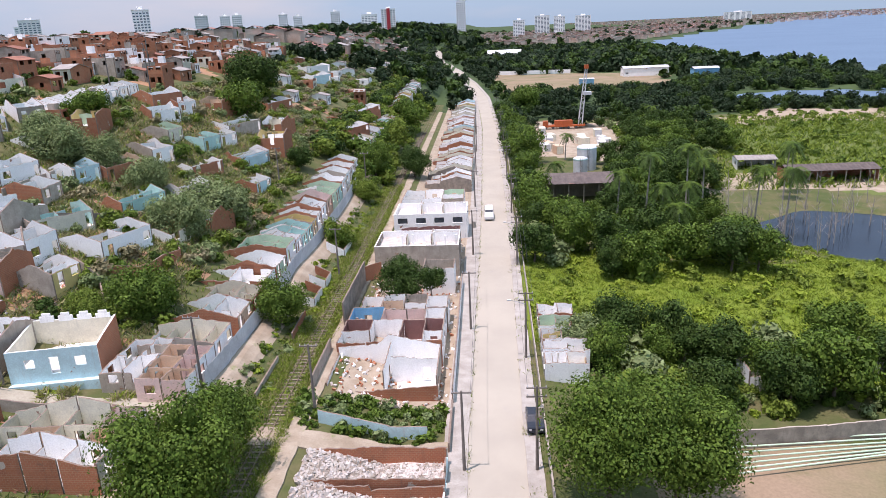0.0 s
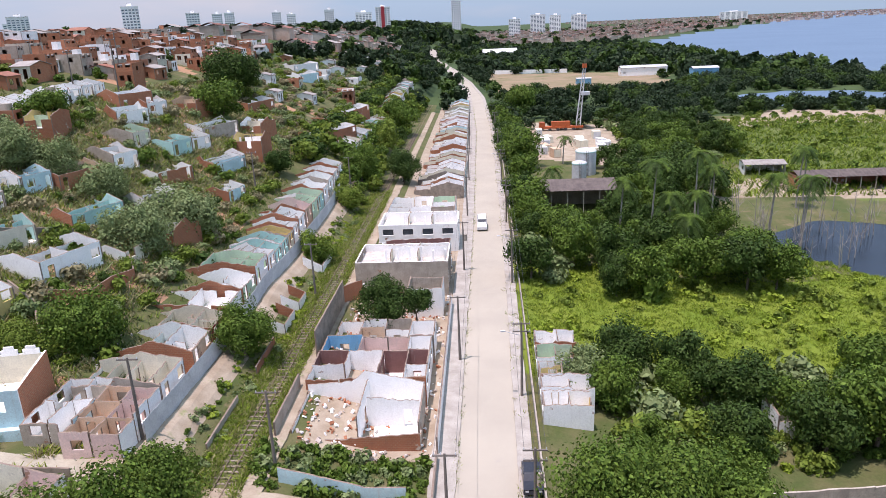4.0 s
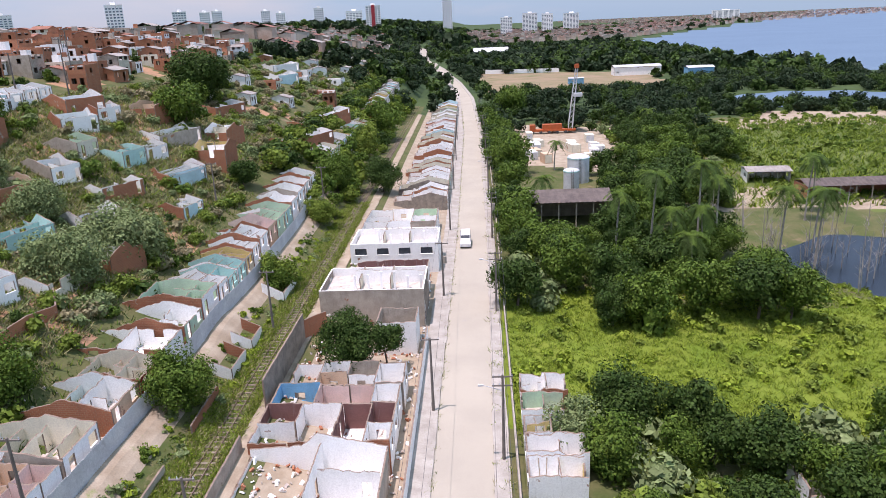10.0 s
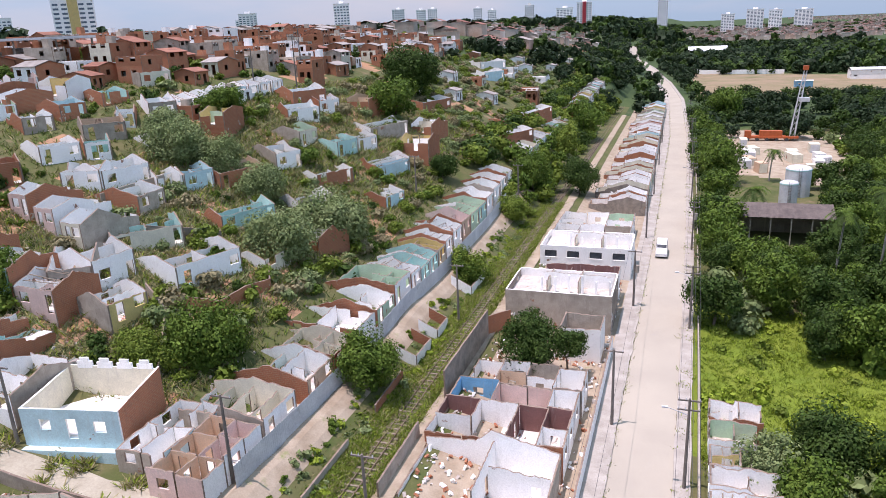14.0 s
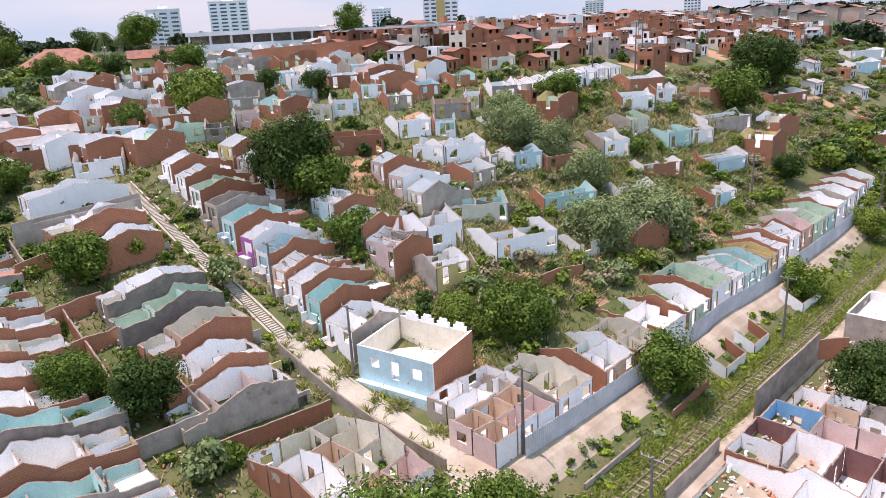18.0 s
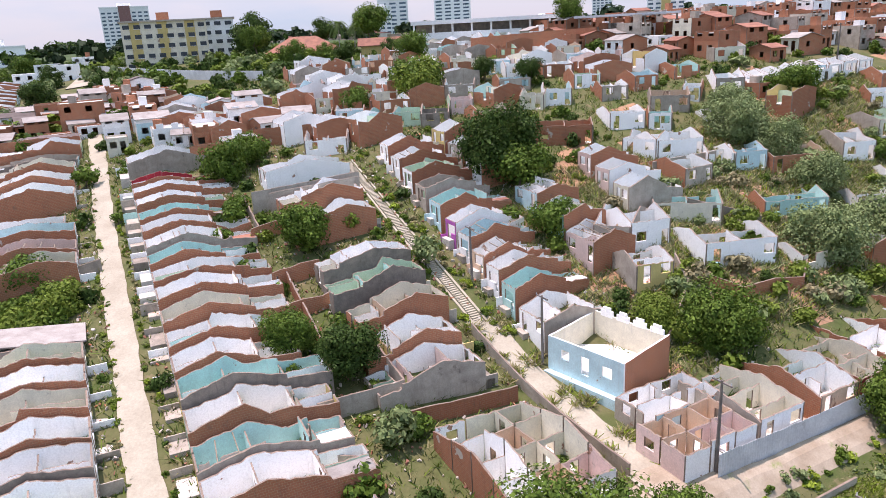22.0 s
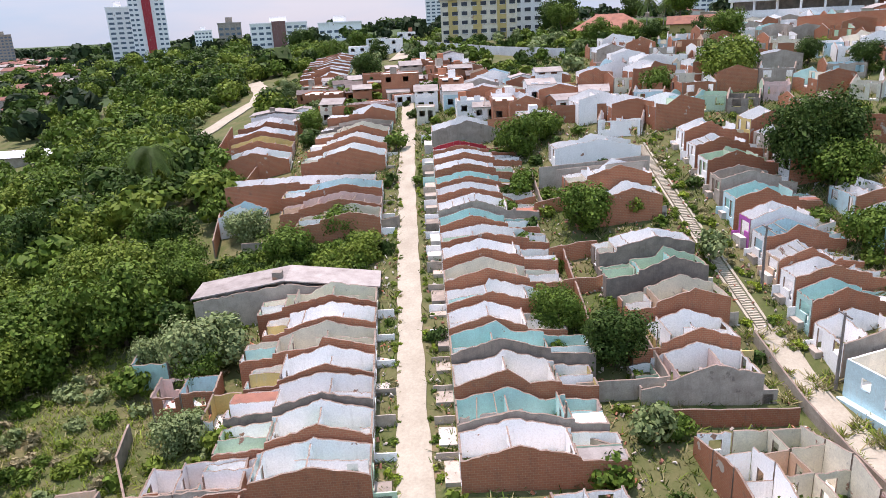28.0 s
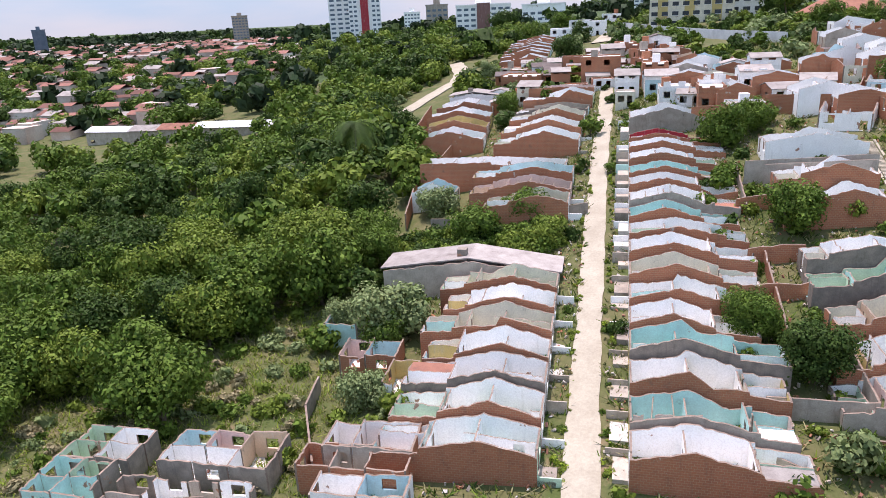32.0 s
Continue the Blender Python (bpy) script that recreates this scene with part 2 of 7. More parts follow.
GRASS = leaves("grass_blades", (0.195, 0.285, 0.026), (0.26, 0.33, 0.04))
GRASS_DRY = leaves("dry_grass", (0.360, 0.310, 0.160), (0.280, 0.260, 0.120))


# ---- building helpers ----
def mesh_of(name, verts, faces, mats, slots=None):
    if len(verts) < 4000:
        seen, back = {}, []
        for p in verts:
            back.append(seen.setdefault((round(p[0], 3), round(p[1], 3), round(p[2], 3)), len(seen)))
        verts, faces = list(seen), [tuple(back[i] for i in f) for f in faces]
    me = bpy.data.meshes.new(name)
    me.from_pydata(verts, [], faces)
    for m in mats:
        me.materials.append(m)
    if slots is not None:
        me.polygons.foreach_set("material_index", slots)
    me.update()
    return me


class Geo:
    """Loose faces, gathered and then linked as one mesh."""

    def __init__(self):
        self.v, self.f, self.s = [], [], []

    def face(self, pts, slot=0):
        n = len(self.v)
        self.v += [tuple(p) for p in pts]
        self.f.append(tuple(range(n, n + len(pts))))
        self.s.append(slot)

    def hexa(self, p, slots=(0, 0, 0, 0, 0, 0), skip=()):
        """Eight corners: four below, four above, counter-clockwise. Sides, then bottom, then top."""
        n = len(self.v)
        self.v += [tuple(q) for q in p]
        for k, q in enumerate(((0, 1, 5, 4), (1, 2, 6, 5), (2, 3, 7, 6), (3, 0, 4, 7), (3, 2, 1, 0), (4, 5, 6, 7))):
            if k not in skip:
                self.f.append(tuple(n + i for i in q))
                self.s.append(slots[k])
        return self

    def box(self, x0, y0, z0, x1, y1, z1, slot=0, top=None, skip=()):
        s = [slot] * 6
        s[5] = slot if top is None else top
        return self.hexa([(x0, y0, z0), (x1, y0, z0), (x1, y1, z0), (x0, y1, z0),
                          (x0, y0, z1), (x1, y0, z1), (x1, y1, z1), (x0, y1, z1)], s, skip)

    def tube(self, a, b, r0, r1=None, n=8, slot=0):
        a, b = Vector(a), Vector(b)
        r1 = r0 if r1 is None else r1
        d = (b - a).normalized()
        u = d.orthogonal().normalized()
        w = d.cross(u)
        k = len(self.v)
        for c, r in ((a, r0), (b, r1)):
            self.v += [tuple(c + (u * math.cos(i * math.tau / n) + w * math.sin(i * math.tau / n)) * r) for i in range(n)]
        for i in range(n):
            j = (i + 1) % n
            self.f.append((k + i, k + j, k + n + j, k + n + i))
            self.s.append(slot)
        self.f.append(tuple(k + n + i for i in range(n)))
        self.f.append(tuple(k + n - 1 - i for i in range(n)))
        self.s += [slot, slot]
        return self


def part(name, geo, mats, parent=None, label=""):
    """Links gathered faces as one mesh object, under a thing or under a part."""
    mats = mats if isinstance(mats, (list, tuple)) else [mats]
    ob = new(name, mesh_of(name, geo.v, geo.f, mats, geo.s))
    ob.parent = parent
    if label:
        ob["label"] = label
    return ob


def thing(name, m, label, category, group="", kind=""):
    e = new(name)
    e.empty_display_size = 0.3
    e.matrix_world = m
    return tagged(e, label, category, group, kind)


def quads_mesh(name, corners, mats, slots=None):
    """A mesh of many loose four-cornered pieces, from an array (n, 4, 3)."""
    n = len(corners)
    me = bpy.data.meshes.new(name)
    me.vertices.add(4 * n)
    me.vertices.foreach_set("co", np.ascontiguousarray(corners, dtype=np.float32).ravel())
    me.loops.add(4 * n)
    me.loops.foreach_set("vertex_index", np.arange(4 * n, dtype=np.int32))
    me.polygons.add(n)
    me.polygons.foreach_set("loop_start", np.arange(0, 4 * n, 4, dtype=np.int32))
    me.polygons.foreach_set("loop_total", np.full(n, 4, dtype=np.int32))
    for m in mats:
        me.materials.append(m)
    if slots is not None:
        me.polygons.foreach_set("material_index", np.asarray(slots, dtype=np.int32))
    me.update()
    me.validate()
    return me


rng = np.random.default_rng(7)
rnd = random.Random(11)


# ---- the lie of the land: heights at landmarks, with a smooth sheet through them ----
LOW = [(-33, -60, 4.5), (-33, 0, 5.3), (-33, 40, 5.6), (-33, 80, 5.6), (-33, 130, 6), (-33, 220, 6), (-33, 420, 6),
       (-45, 1, 6.5), (-70, 2, 10.5), (-100, 4, 15.5), (-144, 6, 22), (-200, 8, 27), (-280, 15, 32.5)]
HILL = [(-44, 37, 5.6), (-52, 37, 6.5), (-60, 37, 8.8), (-69, 37, 12.0), (-90, 38, 18.5), (-37, 46, 5.2), (-41, 54, 6.2), (-37, 64, 5.2), (-41, 72, 6.6), (-37, 84, 5.8), (-40.5, 92, 6.8),
        (-45, 26, 5.7), (-56, 26, 7.8), (-70, 27, 11.2), (-115, 40, 24), (-48, 67, 11.5), (-57, 83, 14), (-55, 106, 14.5),
        (-50, 123, 13), (-45, 81, 9.6), (-36, 104, 6.3), (-36, 124, 6.4), (-71, 126, 25.5), (-110, 130, 34), (-200, 130, 37), (-75, 220, 26),
        (-120, 260, 35), (-70, 400, 24), (-130, 420, 35), (-300, 300, 37), (-300, 120, 36)]
SOUTH = [(-60, -22, 6), (-80, -35, 6.5), (-110, -30, 11), (-110, -70, 6), (-60, -70, 3), (-200, -90, 10), (-200, -40, 20),
         (-300, -60, 24), (-300, -200, 10)]
KNOTS = np.array(LOW + HILL + SOUTH, float)
PONDS = ((68, 116, 17, 19), (165, 345, 55, 34), (250, 350, 60, 40), (75, 235, 16, 8), (110, 110, 25, 12))


def bend(r2):
    return 0.5 * r2 * np.log(r2 + 1e-9)


def solve_knots():
    n = len(KNOTS)
    p = KNOTS[:, :2] / 100
    d = ((p[:, None] - p[None]) ** 2).sum(-1)
    a = np.zeros((n + 3, n + 3))
    a[:n, :n] = bend(d) + 0.002 * np.eye(n)
    a[:n, n], a[:n, n + 1:] = 1, p
    a[n, :n], a[n + 1:, :n] = 1, p.T
    return p, np.linalg.solve(a, np.r_[KNOTS[:, 2], 0, 0, 0])


KP, KW = solve_knots()


def height(x, y):
    x, y = np.asarray(x, float), np.asarray(y, float)
    cx = np.interp(x, (-33, -29, -22, -19, -13, 2.5, 12, 60, 90), (5.6, 2.6, 2.2, 1.6, 0, 0, -1.5, -1.8, -2.2))
    u, v = np.clip(x, -420, -33) / 100, np.clip(y, -260, 520) / 100
    d = (u[..., None] - KP[:, 0]) ** 2 + (v[..., None] - KP[:, 1]) ** 2
    hz = bend(d) @ KW[:-3] + KW[-3] + u * KW[-2] + v * KW[-1]
    hz = np.clip(hz, 3.0, 37.5)
    k = np.clip((-29 - x) / 5, 0, 1)
    z = np.where(x < -29, hz * k + cx * (1 - k), cx)
    lagoon = (x > 222 + 30 * np.sin(y / 90)) & (y > 470 - 0.6 * (x - 266)) & (y < 1150 + 1.75 * (x - 260))
    z = np.where(lagoon, -5.0, z)
    for px, py, rx, ry in PONDS:
        q = ((x - px) / rx) ** 2 + ((y - py) / ry) ** 2 + 0.35 * np.sin(x / 6.0) * np.sin(y / 7.0)
        z = np.where((q < 1) & (x > 10), z - 1.6 * np.clip(2 - 2 * q, 0, 1), z)
    return z

def at(x, y, up=0.0):
    return float(height(x, y)) + up


# ---- ground, water, roads ----
def spaced(lo, hi, step, reach):
    mid = list(np.arange(lo, hi + 0.01, step))
    grow, up, down = step, [hi], [lo]
    while up[-1] < reach or down[-1] > -reach:
        grow *= 1.14
        up.append(up[-1] + grow)
        down.append(down[-1] - grow)
    return np.array(down[:0:-1] + mid + up[1:])


def sheet(name, xs, ys, lift, mat_list, chooser):
    gx, gy = np.meshgrid(xs, ys)
    gz = height(gx, gy) + lift
    verts = np.stack([gx, gy, gz], -1).reshape(-1, 3)
    nx, ny = len(xs), len(ys)
    i = (np.arange(ny - 1)[:, None] * nx + np.arange(nx - 1)[None]).ravel()
    faces = np.stack([i, i + 1, i + nx + 1, i + nx], -1)
    c = verts[faces].mean(1)
    return mesh_of(name, verts.tolist(), faces.tolist(), mat_list, chooser(c[:, 0], c[:, 1]).astype(np.int32))


def ground_kind(x, y):
    wob = 6 * np.sin(x / 9.0) + 5 * np.sin(y / 11.0 + x / 23.0)
    k = np.zeros(len(x), int)
    k[(np.hypot(x, y) > 300) & (x < 60)] = 5
    k[(x > 0) & (y > 290)] = 5
    k[(x > 3) & (x < 70 + wob) & (y > 62 + wob * 0.4) & (y < 100 + wob * 0.5)] = 1
    k[(x > 60 + wob) & (x < 190) & (y > 150 + wob) & (y < 262 + wob)] = 6
    k[(x > 95) & (x < 175) & (y > 262 + wob) & (y < 292 + wob)] = 2
    k[(x > 4) & (x < 120 + wob) & (y > 395 + wob) & (y < 558 + wob)] = 3
    k[(x > 12) & (x < 62 + wob) & (y > 195 + wob) & (y < 275 + wob)] = 2
    k[(x > 40) & (x < 110) & (y > 150 + wob * 0.5) & (y < 168 + wob * 0.4)] = 2
    k[(x > 12) & (x < 70) & (y > -20) & (y < 39 + 0.12 * (x - 20))] = 3
    k[(x < -4) & (x > -21) & ((y < 35) | ((y > 46) & (y < 330)))] = 2
    k[(x < -30.2) & (x > -34) & (y < 150)] = 2
    k[(x < -22.9) & (x > -29.0) & (y < 330) & (y > 10)] = 0
    rough = np.sin(x / 3.1 + 2 * np.sin(y / 5.3)) * np.sin(y / 4.3 + x / 7.7)
    k[(x < -43) & (x > -92) & (y > 46) & (y < 210) & (rough > 0.42)] = 4
    return k


ground = tagged(new("ground", sheet("ground", spaced(-170, 190, 2.5, 4700), spaced(-90, 570, 2.5, 4700), 0.0,
                                    [SCRUB, MEADOW, DIRT, CLEARED, EARTH, WOODED, MARSH], ground_kind)), "scrubby green and pale dirt hillside ground", "ground", kind="structure")

WATER = surface("lagoon_water", (0.11, 0.175, 0.25), (0.125, 0.195, 0.275), 0.01, 0.35, 0.55, 0.10, vary=0.0)
POND = surface("dark_pond_water", (0.010, 0.018, 0.030), (0.016, 0.026, 0.040), 0.05, 0.6, 0.25, 0.05, vary=0.0)
g = Geo()
g.face([(30, 60, -2.74), (150, 60, -2.74), (150, 290, -2.74), (30, 290, -2.74)], 1)
for x0, y0, x1, y1 in ((30, 60, 4800, 4800),):
    g.face([(x0, y0, -2.75), (x1, y0, -2.75), (x1, y1, -2.75), (x0, y1, -2.75)])
tagged(part("water", g, [WATER, POND]), "calm blue lagoon water with mangrove ponds", "water", kind="structure")


def strip(name, pts, half, lift, mat, label, category, step=1.5, edge=0.0, kind="structure"):
    """A band along a line of places, laid on the ground."""
    g = Geo()
    line = []
    for (x0, y0), (x1, y1) in zip(pts, pts[1:]):
        n = max(1, int(math.hypot(x1 - x0, y1 - y0) / step))
        line += [(x0 + (x1 - x0) * i / n, y0 + (y1 - y0) * i / n) for i in range(n)]
    line.append(pts[-1])
    rows = []
    for i, (x, y) in enumerate(line):
        a, b = line[max(0, i - 1)], line[min(len(line) - 1, i + 1)]
        d = Vector((b[0] - a[0], b[1] - a[1])).normalized()
        w = half + edge * (noise.noise((x * 0.4, y * 0.4, 0)) + 0.5 * noise.noise((x * 1.3, y * 1.3, 4)))
        side = []
        for s in (-w, -w / 2, 0, w / 2, w):
            px, py = x - d.y * s, y + d.x * s
            side.append((px, py, at(px, py, lift)))
        z = [p[2] for p in side]
        rows.append(side)
    for a, b in zip(rows, rows[1:]):
        for i in range(4):
            g.face([a[i], b[i], b[i + 1], a[i + 1]])
        g.face([a[0], (a[0][0], a[0][1], a[0][2] - lift - 0.3), (b[0][0], b[0][1], b[0][2] - lift - 0.3), b[0]])
        g.face([a[4], b[4], (b[4][0], b[4][1], b[4][2] - lift - 0.3), (a[4][0], a[4][1], a[4][2] - lift - 0.3)])
    return tagged(part(name, g, mat), label, category, kind=kind)


MAIN = [(-2.5, -60), (-2.15, 40), (-1.55, 84), (-1.05, 134), (-1.0, 260), (-4, 380), (-12, 480), (-22, 560), (-45, 700), (-60, 900)]
strip("road", MAIN, 2.85, 0.03, ROAD, "pale dusty two-lane road without markings", "road")
strip("pavement", [(x - 4.1, y) for x, y in MAIN], 1.25, 0.16, PAVE, "cracked raised pavement with weeds in its joints", "pavement", edge=0.15)
strip("pavement", [(x + 3.6, y) for x, y in MAIN], 0.75, 0.16, PAVE, "narrow worn pavement beside the road", "pavement", edge=0.1)
LANE_1 = [(-36, 0.6), (-45.5, 0.8), (-57, 1.2), (-70, 1.9), (-89, 2.8), (-114, 4.1), (-138, 5.9), (-160, 7)]
LANE_2 = [(-33, 36.0), (-40, 36.6), (-51, 36.8), (-62, 36.8)]
strip("lane", LANE_1, 1.35, 0.14, LANE, "pale sandy concrete lane climbing between ruined houses", "lane", edge=0.25)
strip("lane", LANE_2, 1.7, 0.14, LANE, "pale concrete lane with tufts of dry grass", "lane", edge=0.3)
strip("dirt_track", [(-30.2, 20), (-30.4, 44), (-30.4, 90), (-30.2, 132)], 1.9, 0.14, DIRT, "pale dirt track beside the metal fence", "track", edge=0.5)
strip("dirt_track", [(-22.3, 20), (-22.3, 150), (-22.5, 300)], 0.85, 0.14, DIRT, "narrow trodden dirt path beside the railway", "track", edge=0.2)
strip("dirt_track", [(-36, 36.4), (-28, 36), (-20, 36), (-7, 36.5)], 1.6, 0.17, DIRT, "pale dirt crossing over the railway", "track", edge=0.4)
strip("dirt_track", [(-165, -45), (-178, -41), (-192, -37), (-206, -33), (-222, -34), (-240, -38), (-252, -41)], 2.4, 0.3, LANE, "pale dirt track winding through the trees", "track", edge=0.6, step=3)

# ---- railway ----
railway = thing("railway", pose(0, 0, 0), "old overgrown metre-gauge railway on grassy ballast", "railway")
for x in (-25.7, -24.7):
    g = Geo()
    ys = list(np.arange(16, 330, 6.0))
    for y0, y1 in zip(ys, ys[1:]):
        z = at(-25.2, y0, 0.10)
        g.box(x - 0.035, y0, z, x + 0.035, y1, z + 0.13)
    part("rail", g, STEEL, railway, "rust-brown steel rail")
g = Geo().box(-0.95, -0.12, -0.1, 0.95, 0.12, 0.10)
sleeper = mesh_of("sleeper", g.v, g.f, [TIMBER], g.s)
for i in range(260):
    y = 18 + i * 0.85
    ob = new("sleeper", sleeper)
    ob.parent = railway
    ob.matrix_local = pose(-25.2 + rnd.uniform(-0.05, 0.05), y, at(-25.2, y, -0.02), 0, 0, rnd.uniform(-2, 2))

# ---- corrugated fence along the track ----
fence = thing("fence", pose(0, 0, 0), "long white corrugated metal site fence beside the dirt track", "fence")
y = 40.5
while y < 134:
    g = Geo()
    n = 16
    z = at(-32.3, y + 1.2) - 0.3
    xs = [-32.3 - 0.3 * math.sin((y - 40) / 14) + 0.045 * (1 if i % 2 else -1) for i in range(n + 1)]
    for i in range(n):
        y0, y1 = y + 2.4 * i / n, y + 2.4 * (i + 1) / n
        for off in (0, -0.02):
            g.face([(xs[i] + off, y0, z), (xs[i + 1] + off, y1, z), (xs[i + 1] + off, y1, z + 2.5), (xs[i] + off, y0, z + 2.5)])
        g.face([(xs[i], y0, z + 2.5), (xs[i + 1], y1, z + 2.5), (xs[i + 1] - 0.02, y1, z + 2.5), (xs[i] - 0.02, y0, z + 2.5)])
    part("panel", g, SHEET, fence)
    y += 2.4


# ---- ruined houses ----
def wall_geo(g, a, b, thick, base, tops, holes=(), jag=0.0, seg=0.6, slots=(0, 1, 2)):
    """A wall from a to b, with its left side on slot 0 and its right side on slot 1: an uneven top through (place, height),
    and holes as (from, to, sill, head)."""
    a, b = Vector(a), Vector(b)
    run = (b - a).length
    d = (b - a) / run
    nrm = Vector((-d.y, d.x)) * (thick / 2)
    cuts = {0.0, run, *[min(max(h, 0), run) for q in holes for h in q[:2]], *[s for s, _ in tops if 0 < s < run]}
    n = max(1, int(run / seg))
    cuts |= {run * i / n for i in range(n + 1)}
    cuts = sorted(cuts)
    keep = [cuts[0]]
    for c in cuts[1:]:
        if c - keep[-1] > 0.04:
            keep.append(c)
    keep[-1] = run
    ts, hs = [s for s, _ in tops], [h for _, h in tops]
    high = [float(np.interp(s, ts, hs)) for s in keep]
    chip = [rnd.choice((0, 0, 0.1, -0.25, -0.45, 0.3, -0.9)) * jag if jag else 0 for s in keep]

    def span(s0, s1, lo, h0, h1, e0, e1, top):
        p, q = a + d * s0, a + d * s1
        c = [(p - nrm), (q - nrm), (q + nrm), (p + nrm)]
        sk = [4] if lo == base else []
        sk += [] if e0 else [3]
        sk += [] if e1 else [1]
        g.hexa([(*v, lo) for v in c] + [(*c[0], h0), (*c[1], h1), (*c[2], h1), (*c[3], h0)],
               (slots[1], slots[2], slots[0], slots[2], slots[2], slots[2] if top else slots[1]), sk)

    for i, (s0, s1) in enumerate(zip(keep, keep[1:])):
        m = (s0 + s1) / 2
        e0, e1 = i == 0, i == len(keep) - 2
        h0, h1 = high[i] + chip[i], high[i + 1] + chip[i + 1]
        hole = next((q for q in holes if q[0] < m < q[1]), None)
        if hole:
            if hole[2] > base + 0.02:
                span(s0, s1, base, hole[2], hole[2], e0, e1, False)
            if min(h0, h1) > hole[3] + 0.05:
                span(s0, s1, hole[3], h0, h1, e0, e1, True)
        else:
            near = any(abs(q[0] - s1) < 0.05 or abs(q[1] - s0) < 0.05 for q in holes)
            span(s0, s1, base, h0, h1, e0 or near, e1 or near, True)


INNER = [WHITE] * 9 + [CREAM, CREAM, CYAN, MINT, YELLOW, PINK, SKY_BLUE, PEACH]
FRONT = [WHITE] * 7 + [CREAM, CREAM, CYAN, SKY_BLUE, SKY_BLUE, MINT, YELLOW, PINK, CEMENT]
WORDS = {WHITE: "white", CREAM: "cream", CYAN: "turquoise", SKY_BLUE: "light blue", DEEP_BLUE: "blue", MINT: "mint green", YELLOW: "yellow",
         PINK: "pink", PEACH: "peach", CEMENT: "grey cement", MAGENTA: "magenta", MAROON: "maroon", RED: "red", BRICK: "brick", SOOT: "sooty grey"}


def ruin(m, w, d, eave=2.5, rise=1.1, inner=None, front=None, outer=None, seg=0.45, foot=1.6, rooms=2, annex=True, group="ruined row houses",
         label="", ridge=0.5, yard=1.8, slab=None, name="ruined_house", jag=0.16, roof=None, drop=0.0):
    """A roofless row house. Its front lies along its x axis from 0 to w, and it goes back along y to d."""
    inner = inner or rnd.choice(INNER)
    front = front or rnd.choice(FRONT)
    outer = outer or rnd.choice([BRICK, BRICK, BRICK, BRICK, CEMENT, SOOT])
    second = rnd.choice(INNER)
    label = label or "roofless ruined row house, %s inside, %s gable walls" % (WORDS[inner], WORDS[outer])
    e = thing(name, m, label, "house", group)
    main = d * (rnd.uniform(0.66, 0.82) if annex else 1.0)
    if jag > 0.1:
        eave, rise = eave + rnd.uniform(-0.25, 0.3), rise * rnd.uniform(0.8, 1.2)
    for x, flip in ((0.09, False), (w - 0.09, True)):
        g = Geo()
        tops = [(0, eave), (main * ridge, eave + rise), (main, eave - 0.1)]
        if drop and not flip:
            tops = [(0, eave - drop), (main, eave - drop)]
        run = main
        if annex:
            tops += [(main + 0.05, eave - 0.5), (d, eave - 0.8)]
            run = d
        if rnd.random() < 0.25:
            s = rnd.uniform(0.25, 0.8) * run
            tops = sorted(tops + [(s, float(np.interp(s, [q[0] for q in tops], [q[1] for q in tops])) - rnd.uniform(0.4, 0.9))])
        wall_geo(g, (x, 0), (x, run), 0.18, -foot, tops, (), jag, seg, (1, 0, 2) if flip else (0, 1, 2))
        part("party_wall", g, [outer, inner, BRICK_TOP], e)
    g = Geo()
    door = rnd.uniform(0.4, 0.9)
    if rnd.random() < 0.5:
        holes = [(door, door + 0.9, 0.05, 2.1), (w - 1.9, w - 0.6, 0.95, 2.1)]
    else:
        holes = [(0.6, 1.9, 0.95, 2.1), (w - door - 0.9, w - door, 0.05, 2.1)]
    wall_geo(g, (0.18, 0.08), (w - 0.18, 0.08), 0.16, -foot, [(0, eave), (w, eave)], holes, jag, seg, (1, 0, 2))
    part("front_wall", g, [front, inner, BRICK_TOP], e)
    g = Geo()
    wall_geo(g, (0.18, d - 0.08), (w - 0.18, d - 0.08), 0.16, -foot, [(0, eave - 0.7), (w, eave - 0.8)], [(w * 0.35, w * 0.35 + 0.9, 0.05, 2.0)], jag, seg, (0, 1, 2))
    part("back_wall", g, [outer, second, BRICK_TOP], e)
    for i in range(rooms):
        s = d * (i + 1) / (rooms + 1) + rnd.uniform(-0.5, 0.5)
        hh = (eave + (rise * 0.55 if s < main else -0.6)) * rnd.uniform(0.7, 1.0)
        gap = rnd.uniform(0.3, max(0.4, w - 1.6))
        g = Geo()
        wall_geo(g, (0.18, s), (w - 0.18, s), 0.13, 0.0, [(0, hh), (w, hh)], [(gap, gap + 0.85, 0.0, 2.05)], jag * 1.2, seg, (0, 1, 2))
        part("partition", g, [second, inner, BRICK_TOP], e)
    if w > 3.2 and rooms and rnd.random() < 0.7:
        g = Geo()
        s0, s1 = 0.3, d * 0.45
        hh = eave * rnd.uniform(0.7, 1.0)
        wall_geo(g, (w * 0.52, s0), (w * 0.52, s1), 0.13, 0.0, [(0, hh), (s1, hh + 0.5)], [(0.8, 1.65, 0, 2.05)], jag, seg, (0, 1, 2))
        part("partition", g, [inner, second, BRICK_TOP], e)
